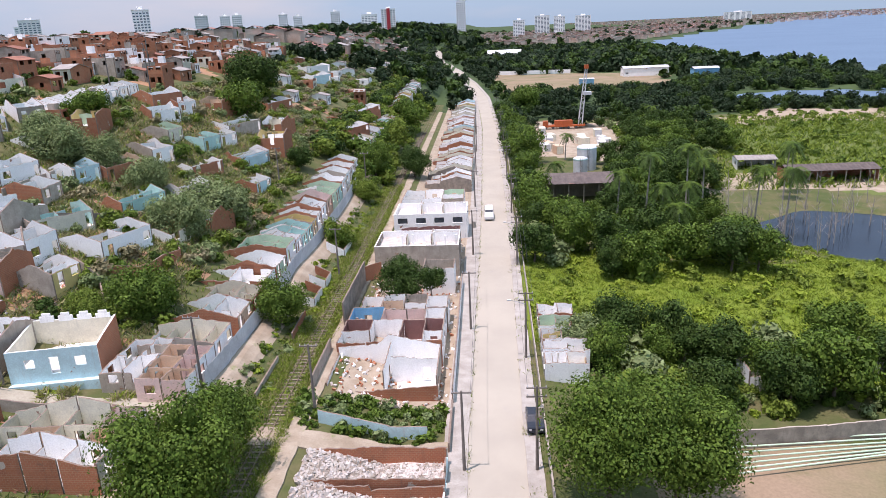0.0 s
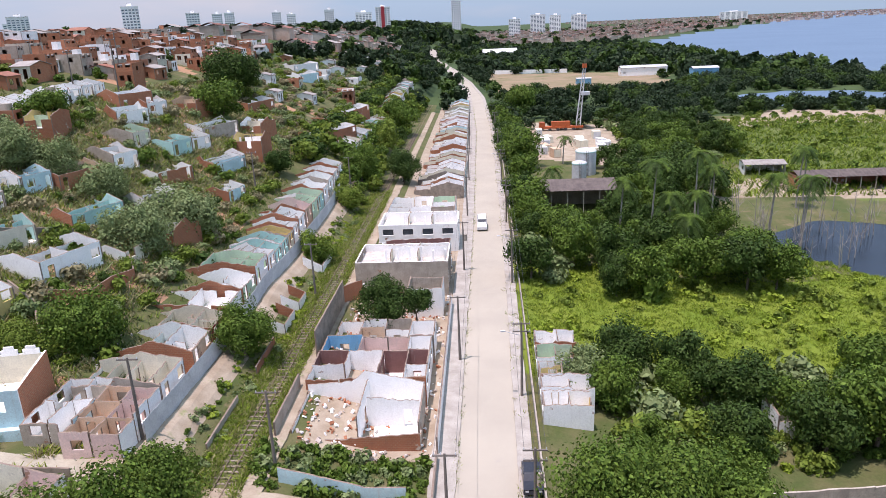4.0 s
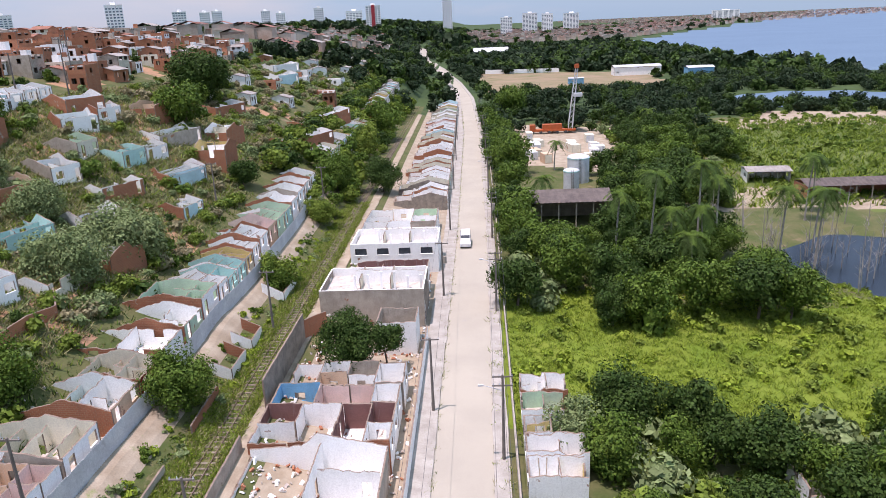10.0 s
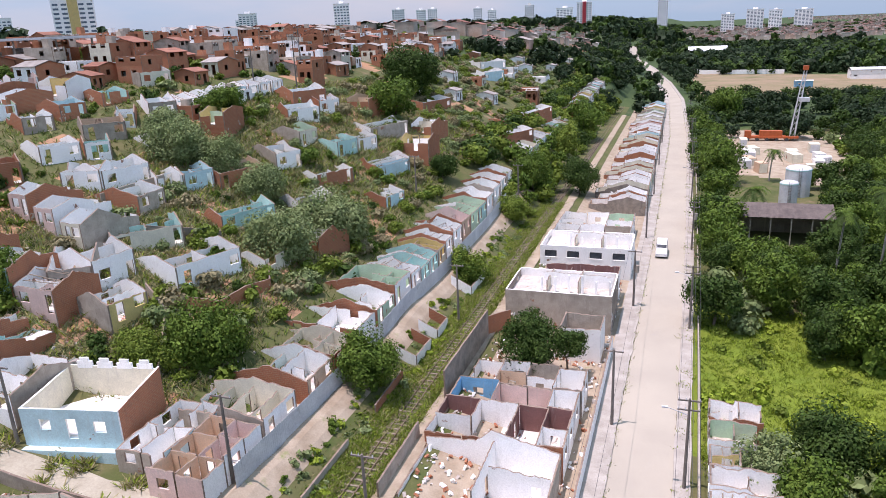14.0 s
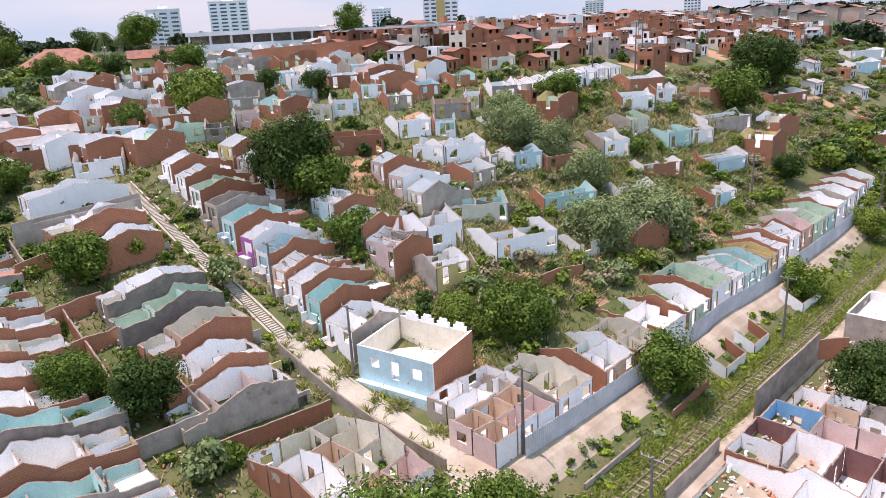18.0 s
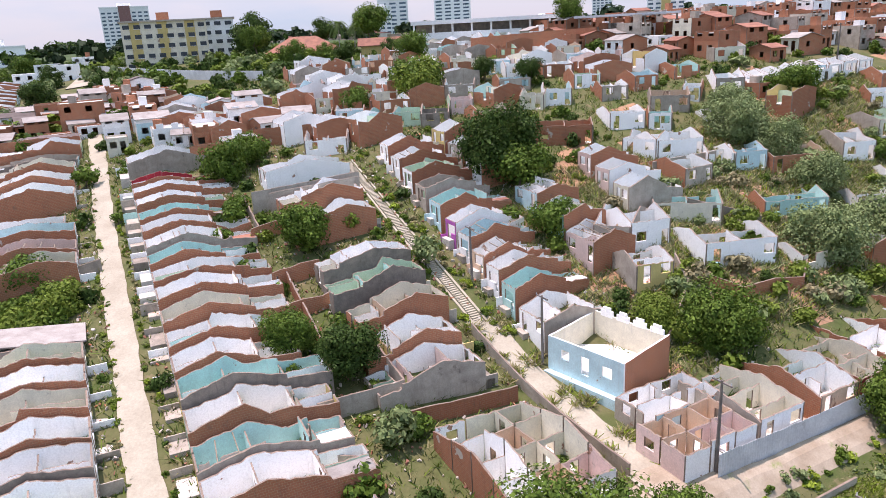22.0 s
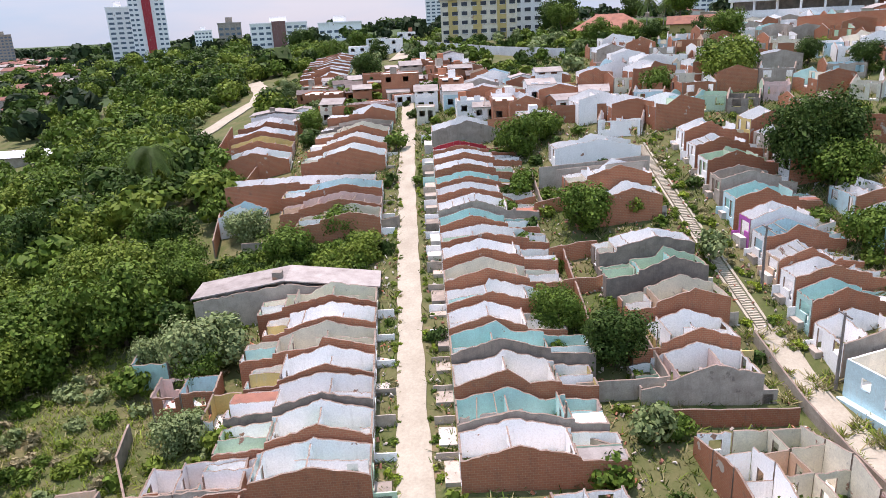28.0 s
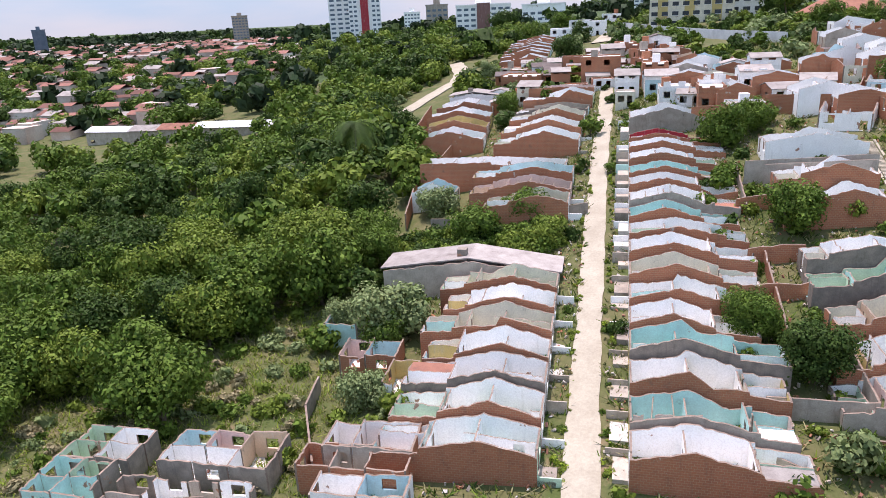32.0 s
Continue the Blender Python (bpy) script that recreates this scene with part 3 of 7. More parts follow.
    if annex and seg < 0.6:
        third = rnd.choice(INNER + [CYAN, YELLOW, MINT, PEACH])
        g = Geo()
        hh = eave - rnd.uniform(0.3, 0.7)
        wall_geo(g, (0.18, main), (w - 0.18, main), 0.13, 0.0, [(0, hh), (w, hh)], [(0.5, 1.35, 0.0, 2.0)], jag, seg, (0, 1, 2))
        part("partition", g, [third, inner, BRICK_TOP], e)
        g = Geo()
        s = w * rnd.uniform(0.4, 0.65)
        wall_geo(g, (s, main + 0.07), (s, d - 0.17), 0.13, 0.0, [(0, hh), (d, hh - 0.2)], [], jag, seg, (0, 1, 2))
        part("partition", g, [third, rnd.choice([third, WHITE]), BRICK_TOP], e)
        if rnd.random() < 0.3:
            part("roof_slab", Geo().box(s + 0.07, main + 0.1, hh - 0.3, w - 0.18, d - 0.2, hh - 0.16), rnd.choice([TILE, FIBRE, SLAB]), e, "remaining piece of flat roof")
    if seg < 0.6:
        g = Geo()
        for _ in range(rnd.randrange(10, 26)):
            x, y, q = rnd.uniform(0.4, w - 0.6), rnd.uniform(0.3, d - 0.6), rnd.uniform(0.05, 0.20)
            k, r2 = rnd.uniform(0, math.pi), q * rnd.uniform(0.4, 0.8)
            cx, cy = math.cos(k), math.sin(k)
            cs = [(x + (a * cx * q - b * cy * r2), y + (a * cy * q + b * cx * r2)) for a, b in ((-1, -1), (1, -1), (1, 1), (-1, 1))]
            h0, h1 = rnd.uniform(0.05, 0.2), rnd.uniform(0.05, 0.25)
            g.hexa([(*c, 0.0) for c in cs] + [(*cs[0], h0), (*cs[1], h1), (*cs[2], h1), (*cs[3], h0)], [rnd.randrange(3)] * 6, (4,))
        tagged(part("debris", g, [RUBBLE, BRICK, WHITE], e), kind="stuff")
        if rnd.random() < 0.16 and w < 6 and group != "roadside houses":
            for i in range(rnd.randrange(2, 5)):
                y = main * (0.2 + 0.15 * i)
                z = float(np.interp(y, [0, main * ridge, main], [eave, eave + rise, eave])) - 0.25
                part("rafter", Geo().tube((0.1, y, z), (w - 0.1, y + rnd.uniform(-0.3, 0.3), z - rnd.uniform(0, 0.5)), 0.06, 0.05, 6), TIMBER, e)
    g = Geo()
    n = 4
    zs = [[0.03 + abs(rnd.gauss(0, 0.10)) for _ in range(n + 1)] for _ in range(n * 2 + 1)]
    for j in range(n * 2):
        for i in range(n):
            x0, x1, y0, y1 = 0.18 + (w - 0.36) * i / n, 0.18 + (w - 0.36) * (i + 1) / n, 0.16 + (d - 0.32) * j / n / 2, 0.16 + (d - 0.32) * (j + 1) / n / 2
            g.face([(x0, y0, zs[j][i]), (x1, y0, zs[j][i + 1]), (x1, y1, zs[j + 1][i + 1]), (x0, y1, zs[j + 1][i])])
    part("floor", g, slab or rnd.choice([SLAB, SLAB, SLAB, RUBBLE]), e, "cement floor strewn with rubble")
    if roof:
        for (y0, z0), (y1, z1) in (((-0.3, eave), (main * ridge, eave + rise + 0.1)), ((main * ridge, eave + rise + 0.1), (main + 0.4, eave - 0.05))):
            part("roof", Geo().hexa([(0.3, y0, z0 + 0.1), (w + 0.3, y0, z0 + 0.1), (w + 0.3, y1, z1 + 0.1), (0.3, y1, z1 + 0.1),
                                     (0.3, y0, z0 + 0.24), (w + 0.3, y0, z0 + 0.24), (w + 0.3, y1, z1 + 0.24), (0.3, y1, z1 + 0.24)]), roof, e, "pale weathered sloping roof")
        part("chimney", Geo().box(1.2, main * 0.52, eave + rise - 0.4, 2.2, main * 0.52 + 1.1, eave + rise + 1.0), SOOT, e)
    if yard:
        g = Geo()
        g.box(0.15, -yard * rnd.uniform(0.6, 1.0), -foot, w * rnd.uniform(0.35, 0.9), -0.02, rnd.uniform(0.0, 0.35))
        part("terrace", g, rnd.choice([TERRACE, TERRACE, CEMENT, CEMENT, SOOT]), e, "small raised front terrace")
        g = Geo()
        g.box(0.15, -yard, -foot, 0.27, -0.02, rnd.uniform(0.5, 1.1))
        part("yard_wall", g, rnd.choice([front, WHITE, CEMENT]), e)
    return e


def row(p0, p1, n, d, left, gap=0.25, skip=(), sink=0.0, **kw):
    """Houses side by side along a line from p0 to p1, going back to its left or its right."""
    p0, p1 = Vector(p0), Vector(p1)
    run = (p1 - p0).length
    t = (p1 - p0) / run
    w = run / n
    for i in range(n):
        if i in skip:
            continue
        ww, dd = w - gap, (d[i] if isinstance(d, list) else d) * rnd.uniform(0.92, 1.08)
        if left:
            o, ang = p0 + t * (w * i + gap / 2), math.degrees(math.atan2(t.y, t.x))
        else:
            o, ang = p0 + t * (w * (i + 1) - gap / 2), math.degrees(math.atan2(-t.y, -t.x))
        c = o + Vector((math.cos(radians(ang)), math.sin(radians(ang)))) * ww / 2 + Vector((-math.sin(radians(ang)), math.cos(radians(ang)))) * dd * 0.3
        args = {k: (v[i] if isinstance(v, (list, tuple)) else v) for k, v in kw.items()}
        ruin(pose(o.x, o.y, at(c.x, c.y, 0.15 - sink), 0, 0, ang), ww, dd, **args)


def one(p, q, d, eave, inner, front, outer, **kw):
    """A single house, with its front from p to q, going back to the left of that line."""
    p, q = Vector(p), Vector(q)
    w = (q - p).length
    t = (q - p) / w
    c = (p + q) / 2
    eave = 2.3 + 0.35 * (eave - 2.3)
    kw.setdefault("seg", 0.8 if c.length < 130 else 1.6)
    kw.setdefault("foot", 3.0)
    kw.setdefault("yard", 0)
    kw.setdefault("group", "hillside houses")
    ruin(pose(p.x, p.y, max(at(c.x, c.y, 0.1), at(p.x, p.y, -0.4), at(q.x, q.y, -0.4)), 0, 0, math.degrees(math.atan2(t.y, t.x))), max(w, 2.6), d, eave,
         rnd.uniform(0.7, 1.1) if d < 9 else 1.3, inner, front, outer, annex=False, rooms=1, **kw)


W, B, S, C = WHITE, BRICK, SOOT, CEMENT
# lane one, both sides, from the low end
row((-44.6, 4.2), (-113.7, 8.5), 16, [13.0, 12.6, 12.4, 12.2, 12.4, 12.6, 12.8, 13.0] + [12.4] * 8, False, foot=2.5,
    outer=[B, C, B, S, B, B, B, B, B, B, C, B, B, B, B, B],
    inner=[W, CYAN, W, CYAN, W, W, CREAM, W, W, CYAN, W, W, CYAN, W, W, RED],
    front=[W, YELLOW, MINT, YELLOW, W, W, CREAM, W, W, SKY_BLUE, W, W, CREAM, CYAN, W, SKY_BLUE],
    gap=0.3)
row((-118.0, 8.8), (-125.5, 9.3), 1, 11.6, False, foot=3, outer=C, inner=W, front=W, eave=2.6, rise=1.5, annex=False, label="wide roofless house with grey cement gables at the lane's top")
row((-44.6, -2.4), (-74.6, -1.4), 7, 12.0, True, foot=2.5, outer=[B, B, S, B, B, B, B], inner=[W, W, W, W, CREAM, W, CREAM], front=[MINT, W, W, W, W, W, CREAM])
row((-74.9, -1.4), (-80.6, -1.2), 1, 20.0, True, foot=2.5, outer=C, inner=W, front=W, eave=2.2, rise=1.2, label="long hall with grey cement gable walls and a pale roof", annex=False, roof=FIBRE, sink=0.9)
row((-91.0, -0.6), (-107.2, 0.2), 3, [11.0, 13.6, 14.6], True, foot=3, outer=B, inner=[CREAM, PINK, SKY_BLUE], gap=0.4)
row((-107.6, -1.2), (-112.6, -0.8), 1, 22.0, True, foot=3.5, outer=B, inner=W, front=W, eave=2.2, rise=0.3, annex=False, rooms=4, label="long low brick house with flat walls and white rooms")
row((-116.0, 0.8), (-135.4, 2.2), 3, 13.4, True, foot=3.5, outer=B, inner=[W, W, CREAM], front=[W, CREAM, W], gap=0.4, rise=1.5)
row((-136.0, 2.4), (-142.6, 3.2), 1, 13.0, True, foot=3.5, outer=S, inner=C, eave=1.6, rise=0.8, yard=0, gap=0.6)
row((-143.2, 3.6), (-149.6, 4.2), 1, 14.0, True, foot=3.5, outer=B, inner=W, yard=0, rise=1.5)
row((-151.0, 4.0), (-156.0, 4.4), 1, 13.0, True, foot=3.5, outer=B, inner=PINK, yard=0, rise=0.2, annex=False)
row((-127.5, -16.2), (-149.4, -16.6), 3, 12.6, True, foot=5, outer=B, inner=[W, YELLOW, W], yard=0, gap=0.5, rise=1.5, annex=False)
row((-149.8, -16.8), (-157.5, -16.8), 1, 12.0, True, foot=5, outer=B, inner=W, yard=0, rise=1.3, annex=False)
row((-160.0, -16.8), (-167.5, -16.8), 1, 11.0, True, foot=5, outer=W, inner=W, yard=0, rise=0.8, annex=False, roof=FIBRE, label="white house under a pale sloping roof at the wood's edge")
row((-103.0, -17.6), (-107.0, -17.4), 1, 6.6, True, foot=4, outer=W, inner=SKY_BLUE, front=W, yard=0, rise=1.2, annex=False, eave=2.0)
# houses whose rooms lie open: low corner, lane two, behind the fence
def roomed(x0, y0, xs, ys, h, paints, outer, front, label, group="ruined row houses", turn=0.0, skip=0.25, slab=None, gable=0.0):
    """A roofless house of many rooms on a grid of walls; paints are given room by room. A gable raises the walls along x at their middle."""
    cx, cy = x0 + xs[-1] / 2, y0 + ys[-1] / 2
    e = thing("ruined_house", pose(x0, y0, max(at(cx, cy, 0.1), at(x0 + xs[-1], cy, -0.3)), 0, 0, turn), label, "house", group)
    nx, ny = len(xs) - 1, len(ys) - 1
    paint = lambda i, j: paints[(j * nx + i) % len(paints)] if 0 <= i < nx and 0 <= j < ny else None
    for j, y in enumerate(ys):
        edge = j in (0, ny)
        for i in range(nx):
            if not edge and rnd.random() < skip:
                continue
            g = Geo()
            a, b = xs[i] + (0.09 if i else -0.09), xs[i + 1] + (0.09 if i == nx - 1 else -0.09)
            w = b - a
            hh = h + rnd.uniform(-0.25, 0.15)
            hole = [(w * 0.3, w * 0.3 + 0.9, 0.05, 2.05)] if rnd.random() < 0.6 and w > 1.6 else []
            if edge and hole:
                hole = [(w * 0.35, w * 0.35 + 1.1, 1.0, 1.95)]
            tops = [(0, hh), (w, hh + rnd.uniform(-0.2, 0.2))]
            if gable and j in (0, 1, ny):
                tops = [(s, h - 0.1 + gable * (1 - abs(2 * (a + s) / xs[-1] - 1))) for s in (0, w)]
                hole = hole if 0 < j < ny else []
            wall_geo(g, (a, y), (b, y), 0.17 if edge else 0.13, -2.5 if edge else 0.0, tops, hole, 0.15, 0.5, (0, 1, 2))
            part("outer_wall" if edge else "partition", g, [paint(i, j) or outer, paint(i, j - 1) or outer, BRICK_TOP], e)
    for i, x in enumerate(xs):
        edge = i in (0, nx)
        for j in range(ny):
            if not edge and rnd.random() < skip:
                continue
            g = Geo()
            a, b = ys[j] + 0.09, ys[j + 1] - 0.09
            hh = h + rnd.uniform(-0.25, 0.15)
            w = b - a
            hole = [(w * 0.3, w * 0.3 + 0.9, 0.05, 2.05)] if rnd.random() < 0.5 and w > 1.6 else []
            if edge and hole:
                hole = [(w * 0.35, w * 0.35 + 1.1, 1.0, 1.95)]
            wall_geo(g, (x, a), (x, b), 0.17 if edge else 0.13, -2.5 if edge else 0.0, [(0, hh), (w, hh + rnd.uniform(-0.2, 0.2))], hole, 0.15, 0.5, (0, 1, 2))
            part("outer_wall" if edge else "partition", g, [paint(i - 1, j) or (front if i == nx else outer), paint(i, j) or front, BRICK_TOP], e)
    part("floor", Geo().box(0.1, 0.1, -1.0, xs[-1] - 0.1, ys[-1] - 0.1, 0.05), slab or SLAB, e, "cement floor strewn with rubble")
    g = Geo()
    for _ in range(40):
        x, y, q = rnd.uniform(0.3, xs[-1] - 0.6), rnd.uniform(0.3, ys[-1] - 0.6), rnd.uniform(0.1, 0.35)
        g.hexa([(x, y, 0), (x + q, y + 0.1, 0), (x + q, y + q, 0), (x, y + q, 0), (x, y, 0.2), (x + q, y + 0.1, 0.1), (x + q, y + q, 0.3), (x, y + q, 0.15)], [rnd.randrange(3)] * 6, (4,))
    tagged(part("debris", g, [RUBBLE, TILE, WHITE], e), kind="stuff")
    return e


roomed(-43.3, -41.2, (0, 2.2, 4.3), (0, 2.6, 5.2), 2.4, [CYAN, CYAN, MINT, CYAN], S, CYAN, "small roofless turquoise house in the low corner")
roomed(-47.6, -41.2, (0, 2.0, 4.1), (0, 3.2, 6.2), 2.5, [MINT, MINT, W, W], S, S, "roofless mint green and white house with cement gables")
roomed(-41.8, -34.5, (0, 2.2, 4.2), (0, 3.0, 5.6, 8.2, 11.0), 2.1, [S, C, W, S, C, S, W, C], S, C, "low grey roofless rooms full of debris")
roomed(-47.8, -32.2, (0, 2.4, 4.6), (0, 3.0, 6.0, 9.2), 2.5, [SKY_BLUE, W, PINK, W, PEACH, W], S, S, "roofless house with pink, blue and peach rooms")
roomed(-49.2, -19.2, (0, 3.7), (0, 2.4, 7.2), 2.5, [W, W], B, C, "white-walled roofless hall above brick rooms")
roomed(-46.0, -20.6, (0, 2.7), (0, 2.7, 5.5, 8.6), 2.4, [B, C, B], B, B, "roofless raw brick rooms with a small tree")
roomed(-43.0, -18.5, (0, 2.5), (0, 3.5, 7.0), 2.2, [W, SKY_BLUE], W, W, "roofless white and light blue rooms beside the lane")
roomed(-70.6, -26.4, (0, 4.2), (0, 3.8), 2.6, [SKY_BLUE], W, CYAN, "small white house with light blue walls at the wood's edge")
roomed(-63.5, -22.4, (0, 3.6), (0, 2.6, 5.6), 2.4, [PINK, SKY_BLUE], B, B, "small brick ruin with pink and blue rooms")
roomed(-59.6, -16.8, (0, 4.5), (0, 2.5), 2.2, [YELLOW], B, W, "narrow brick annex with yellow walls")
roomed(-47.0, 23.2, (0, 3.1, 6.2, 9.3, 12.4), (0, 3.0, 6.0, 8.8), 2.5, [W, W, W, W, CREAM, PEACH, CREAM, PEACH, CREAM, CREAM, CREAM, PINK], B, W, "roofless house of many peach and cream rooms", skip=0.12, gable=1.5)
roomed(-41.6, 10.2, (0, 2.8, 5.6, 8.4), (0, 2.4, 5.2), 2.5, [W, W, SKY_BLUE, W, C, W], B, W, "roofless white rooms below a brick gable")
roomed(-38.2, 37.6, (0, 2.6, 5.0), (0, 2.8, 5.6, 8.2), 2.6, [PEACH, PEACH, PEACH, PINK, PEACH, PINK], PINK, W, "roofless salmon-painted house beside the metal fence", "houses behind the fence", skip=0.1)
roomed(-43.0, 39.6, (0, 2.5, 4.7), (0, 4.0, 8.2), 2.3, [W, W, W, W], C, SKY_BLUE, "white roofless house with a light blue front", "houses behind the fence")
FENCED = dict(yard=0, group="houses behind the fence", foot=2.5, annex=False, gap=0.12)
row((-33.5, 46.6), (-33.5, 52.4), 1, 8.4, True, inner=CREAM, outer=C, front=W, eave=2.3, rise=0.9, rooms=3, **FENCED)
row((-33.5, 54.6), (-33.5, 60.2), 1, 9.0, True, inner=W, outer=B, front=PEACH, eave=2.3, rise=1.2, rooms=2, **FENCED)
row((-33.5, 60.3), (-33.5, 65.6), 1, 9.0, True, inner=CREAM, outer=B, front=RED, eave=2.3, rise=1.1, rooms=3, label="roofless house with cream and blue rooms and a red front wall", **FENCED)
roomed(-43.2, 66.4, (0, 4.6, 9.6), (0, 5.0), 2.2, [W, W], B, W, "low whitewashed roofless rooms behind a tree", "houses behind the fence")
row((-33.5, 71.9), (-33.5, 77.6), 1, 8.6, True, inner=W, outer=B, front=MINT, eave=2.4, rise=1.1, rooms=1, **FENCED)
row((-33.5, 77.7), (-33.5, 83.5), 1, 9.6, True, inner=[MINT], outer=B, front=W, eave=2.5, rise=1.0, rooms=3, **FENCED)
row((-33.5, 83.6), (-33.5, 91.2), 2, 8.0, True, inner=[W, CYAN], outer=[B, W], front=[W, CYAN], eave=2.5, rise=1.2, rooms=2, **FENCED)
row((-33.5, 91.3), (-33.5, 102.4), 3, 7.8, True, inner=[CYAN, YELLOW, W], outer=[W, C, B], front=[CYAN, CREAM, W], eave=2.5, rise=1.1, rooms=1, **FENCED)
row((-33.5, 102.5), (-33.5, 112.5), 2, 8.6, True, inner=[W, PINK], outer=[B, B], front=[W, PEACH], eave=2.5, rise=1.2, rooms=2, **FENCED)
row((-33.5, 112.6), (-33.5, 144.5), 6, 8.2, True, inner=[MINT, MINT, W, W, W, W], outer=[B, W, B, C, B, B], front=[MINT, CYAN, W, W, W, W], eave=2.5, rise=1.1, rooms=1, **FENCED)
# lane two
row((-52.4, 31.8), (-62.2, 32.4), 2, 10.0, True, foot=3.5, yard=1.4, outer=[C, B], inner=[W, W], sink=0.2)
row((-62.5, 33.6), (-67.0, 33.8), 1, 9.5, True, foot=2.5, yard=1.0, outer=B, inner=CREAM)
row((-68, 33.8), (-76, 34.2), 2, 10.5, True, foot=2.5, yard=0.6, outer=[S, S], inner=[MINT, W])
row((-82, 34.2), (-92, 35.2), 2, 11, True, foot=2.5, yard=0.6, outer=[B, B], inner=[W, W])
row((-99.0, 25.0), (-104.5, 25.3), 1, 11.6, False, yard=0, foot=3, outer=W, inner=W, front=W, eave=2.3, rise=1.2, annex=False, label="white roofless hall behind a long grey wall")
row((-53.8, 39.9), (-59.2, 40.2), 1, 9.2, False, foot=2.5, yard=1.0, outer=C, inner=W, front=W)
row((-59.4, 40.2), (-76.0, 40.8), 5, 9.2, False, foot=2.5, yard=0.8, outer=[B, B, B, B, W], inner=[CYAN, W, W, SKY_BLUE, W], front=[CYAN, W, PEACH, W, MAGENTA], gap=0.3)
row((-76.5, 40.8), (-100, 43.0), 5, 10.0, False, foot=2.5, yard=0.8, outer=[B, C, B, B, B], inner=[CYAN, C, MINT, W, W], front=[SKY_BLUE, C, W, W, W], gap=0.8)
row((-60, 51.5), (-78, 52.8), 3, 6, False, yard=0, foot=2.5, outer=B, inner=W, annex=False)
row((-55.0, 53.0), (-54.0, 58.0), 1, 6, True, yard=0, foot=2.5, outer=C, inner=W, annex=False, label="whitewashed roofless house with cement gables")
# road, west side
row((-6.9, 24), (-6.9, 34.8), 2, 14, True, yard=0, inner=[B, B], outer=[B, B], eave=1.6, rise=0.1, slab=RUBBLE, rooms=0, annex=False, label="low brick walls filled with pale rubble", name="rubble_plot", group="roadside houses")
row((-8.6, 46.6), (-8.6, 55.0), 1, 13, True, yard=0, inner=W, front=C, outer=B, eave=3.3, rise=1.3, rooms=1, annex=False, group="roadside houses", drop=1.3, label="roofless roadside house, white inside, with a brick gable")
row((-7.6, 98.0), (-7.6, 104.0), 1, 11.5, True, yard=0, inner=MAROON, front=W, outer=W, eave=4.4, rise=0.1, rooms=2, annex=False, group="roadside houses")
row((-6.3, 150.0), (-6.4, 196.0), 9, 11, True, yard=0, eave=3.0, seg=0.9, outer=[S, B, S, S, B, B, B, B, B], inner=[W, W, CREAM, W, W, W, CREAM, CREAM, W], group="roadside houses")
row((-6.6, 205.0), (-7.2, 340.0), 22, 11, True, yard=0, seg=1.6, group="roadside houses")
RS = "roadside houses"
roomed(-21.6, 55.2, (0, 3.6, 7.6, 10.6, 13.0), (0, 3.2, 6.7), 3.0, [W, MAROON, MAROON, W, MAROON, W, MAROON, MAROON], B, W, "roofless roadside house with maroon and white rooms", RS)
roomed(-21.4, 62.1, (0, 4.4, 7.4, 10.2, 12.8), (0, 4.0), 2.9, [DEEP_BLUE, PINK, PINK, W], C, W, "roofless roadside house with blue and pink rooms", RS)
roomed(-20.6, 66.3, (0, 3.0, 6.0, 9.2, 12.2), (0, 2.2, 4.8), 3.0, [W, PEACH, W, W, W, W, C, W], S, W, "roofless whitewashed roadside house with an arched soot wall", RS)
roomed(-12.8, 79.8, (0, 4.8), (0, 5.2), 4.2, [C], W, W, "small white roadside house with a patched flat roof", RS, slab=C)
roomed(-21.4, 119.6, (0, 4.4, 8.8, 13.6), (0, 4.6, 9.4), 3.2, [W, W, CREAM, W, W, C], W, W, "roofless white roadside rooms", RS)
roomed(-21.4, 129.2, (0, 4.4, 8.8, 13.6), (0, 4.6, 9.6), 3.0, [W, CREAM, W, W, W, MINT], B, W, "roofless roadside rooms with brick outer walls", RS)


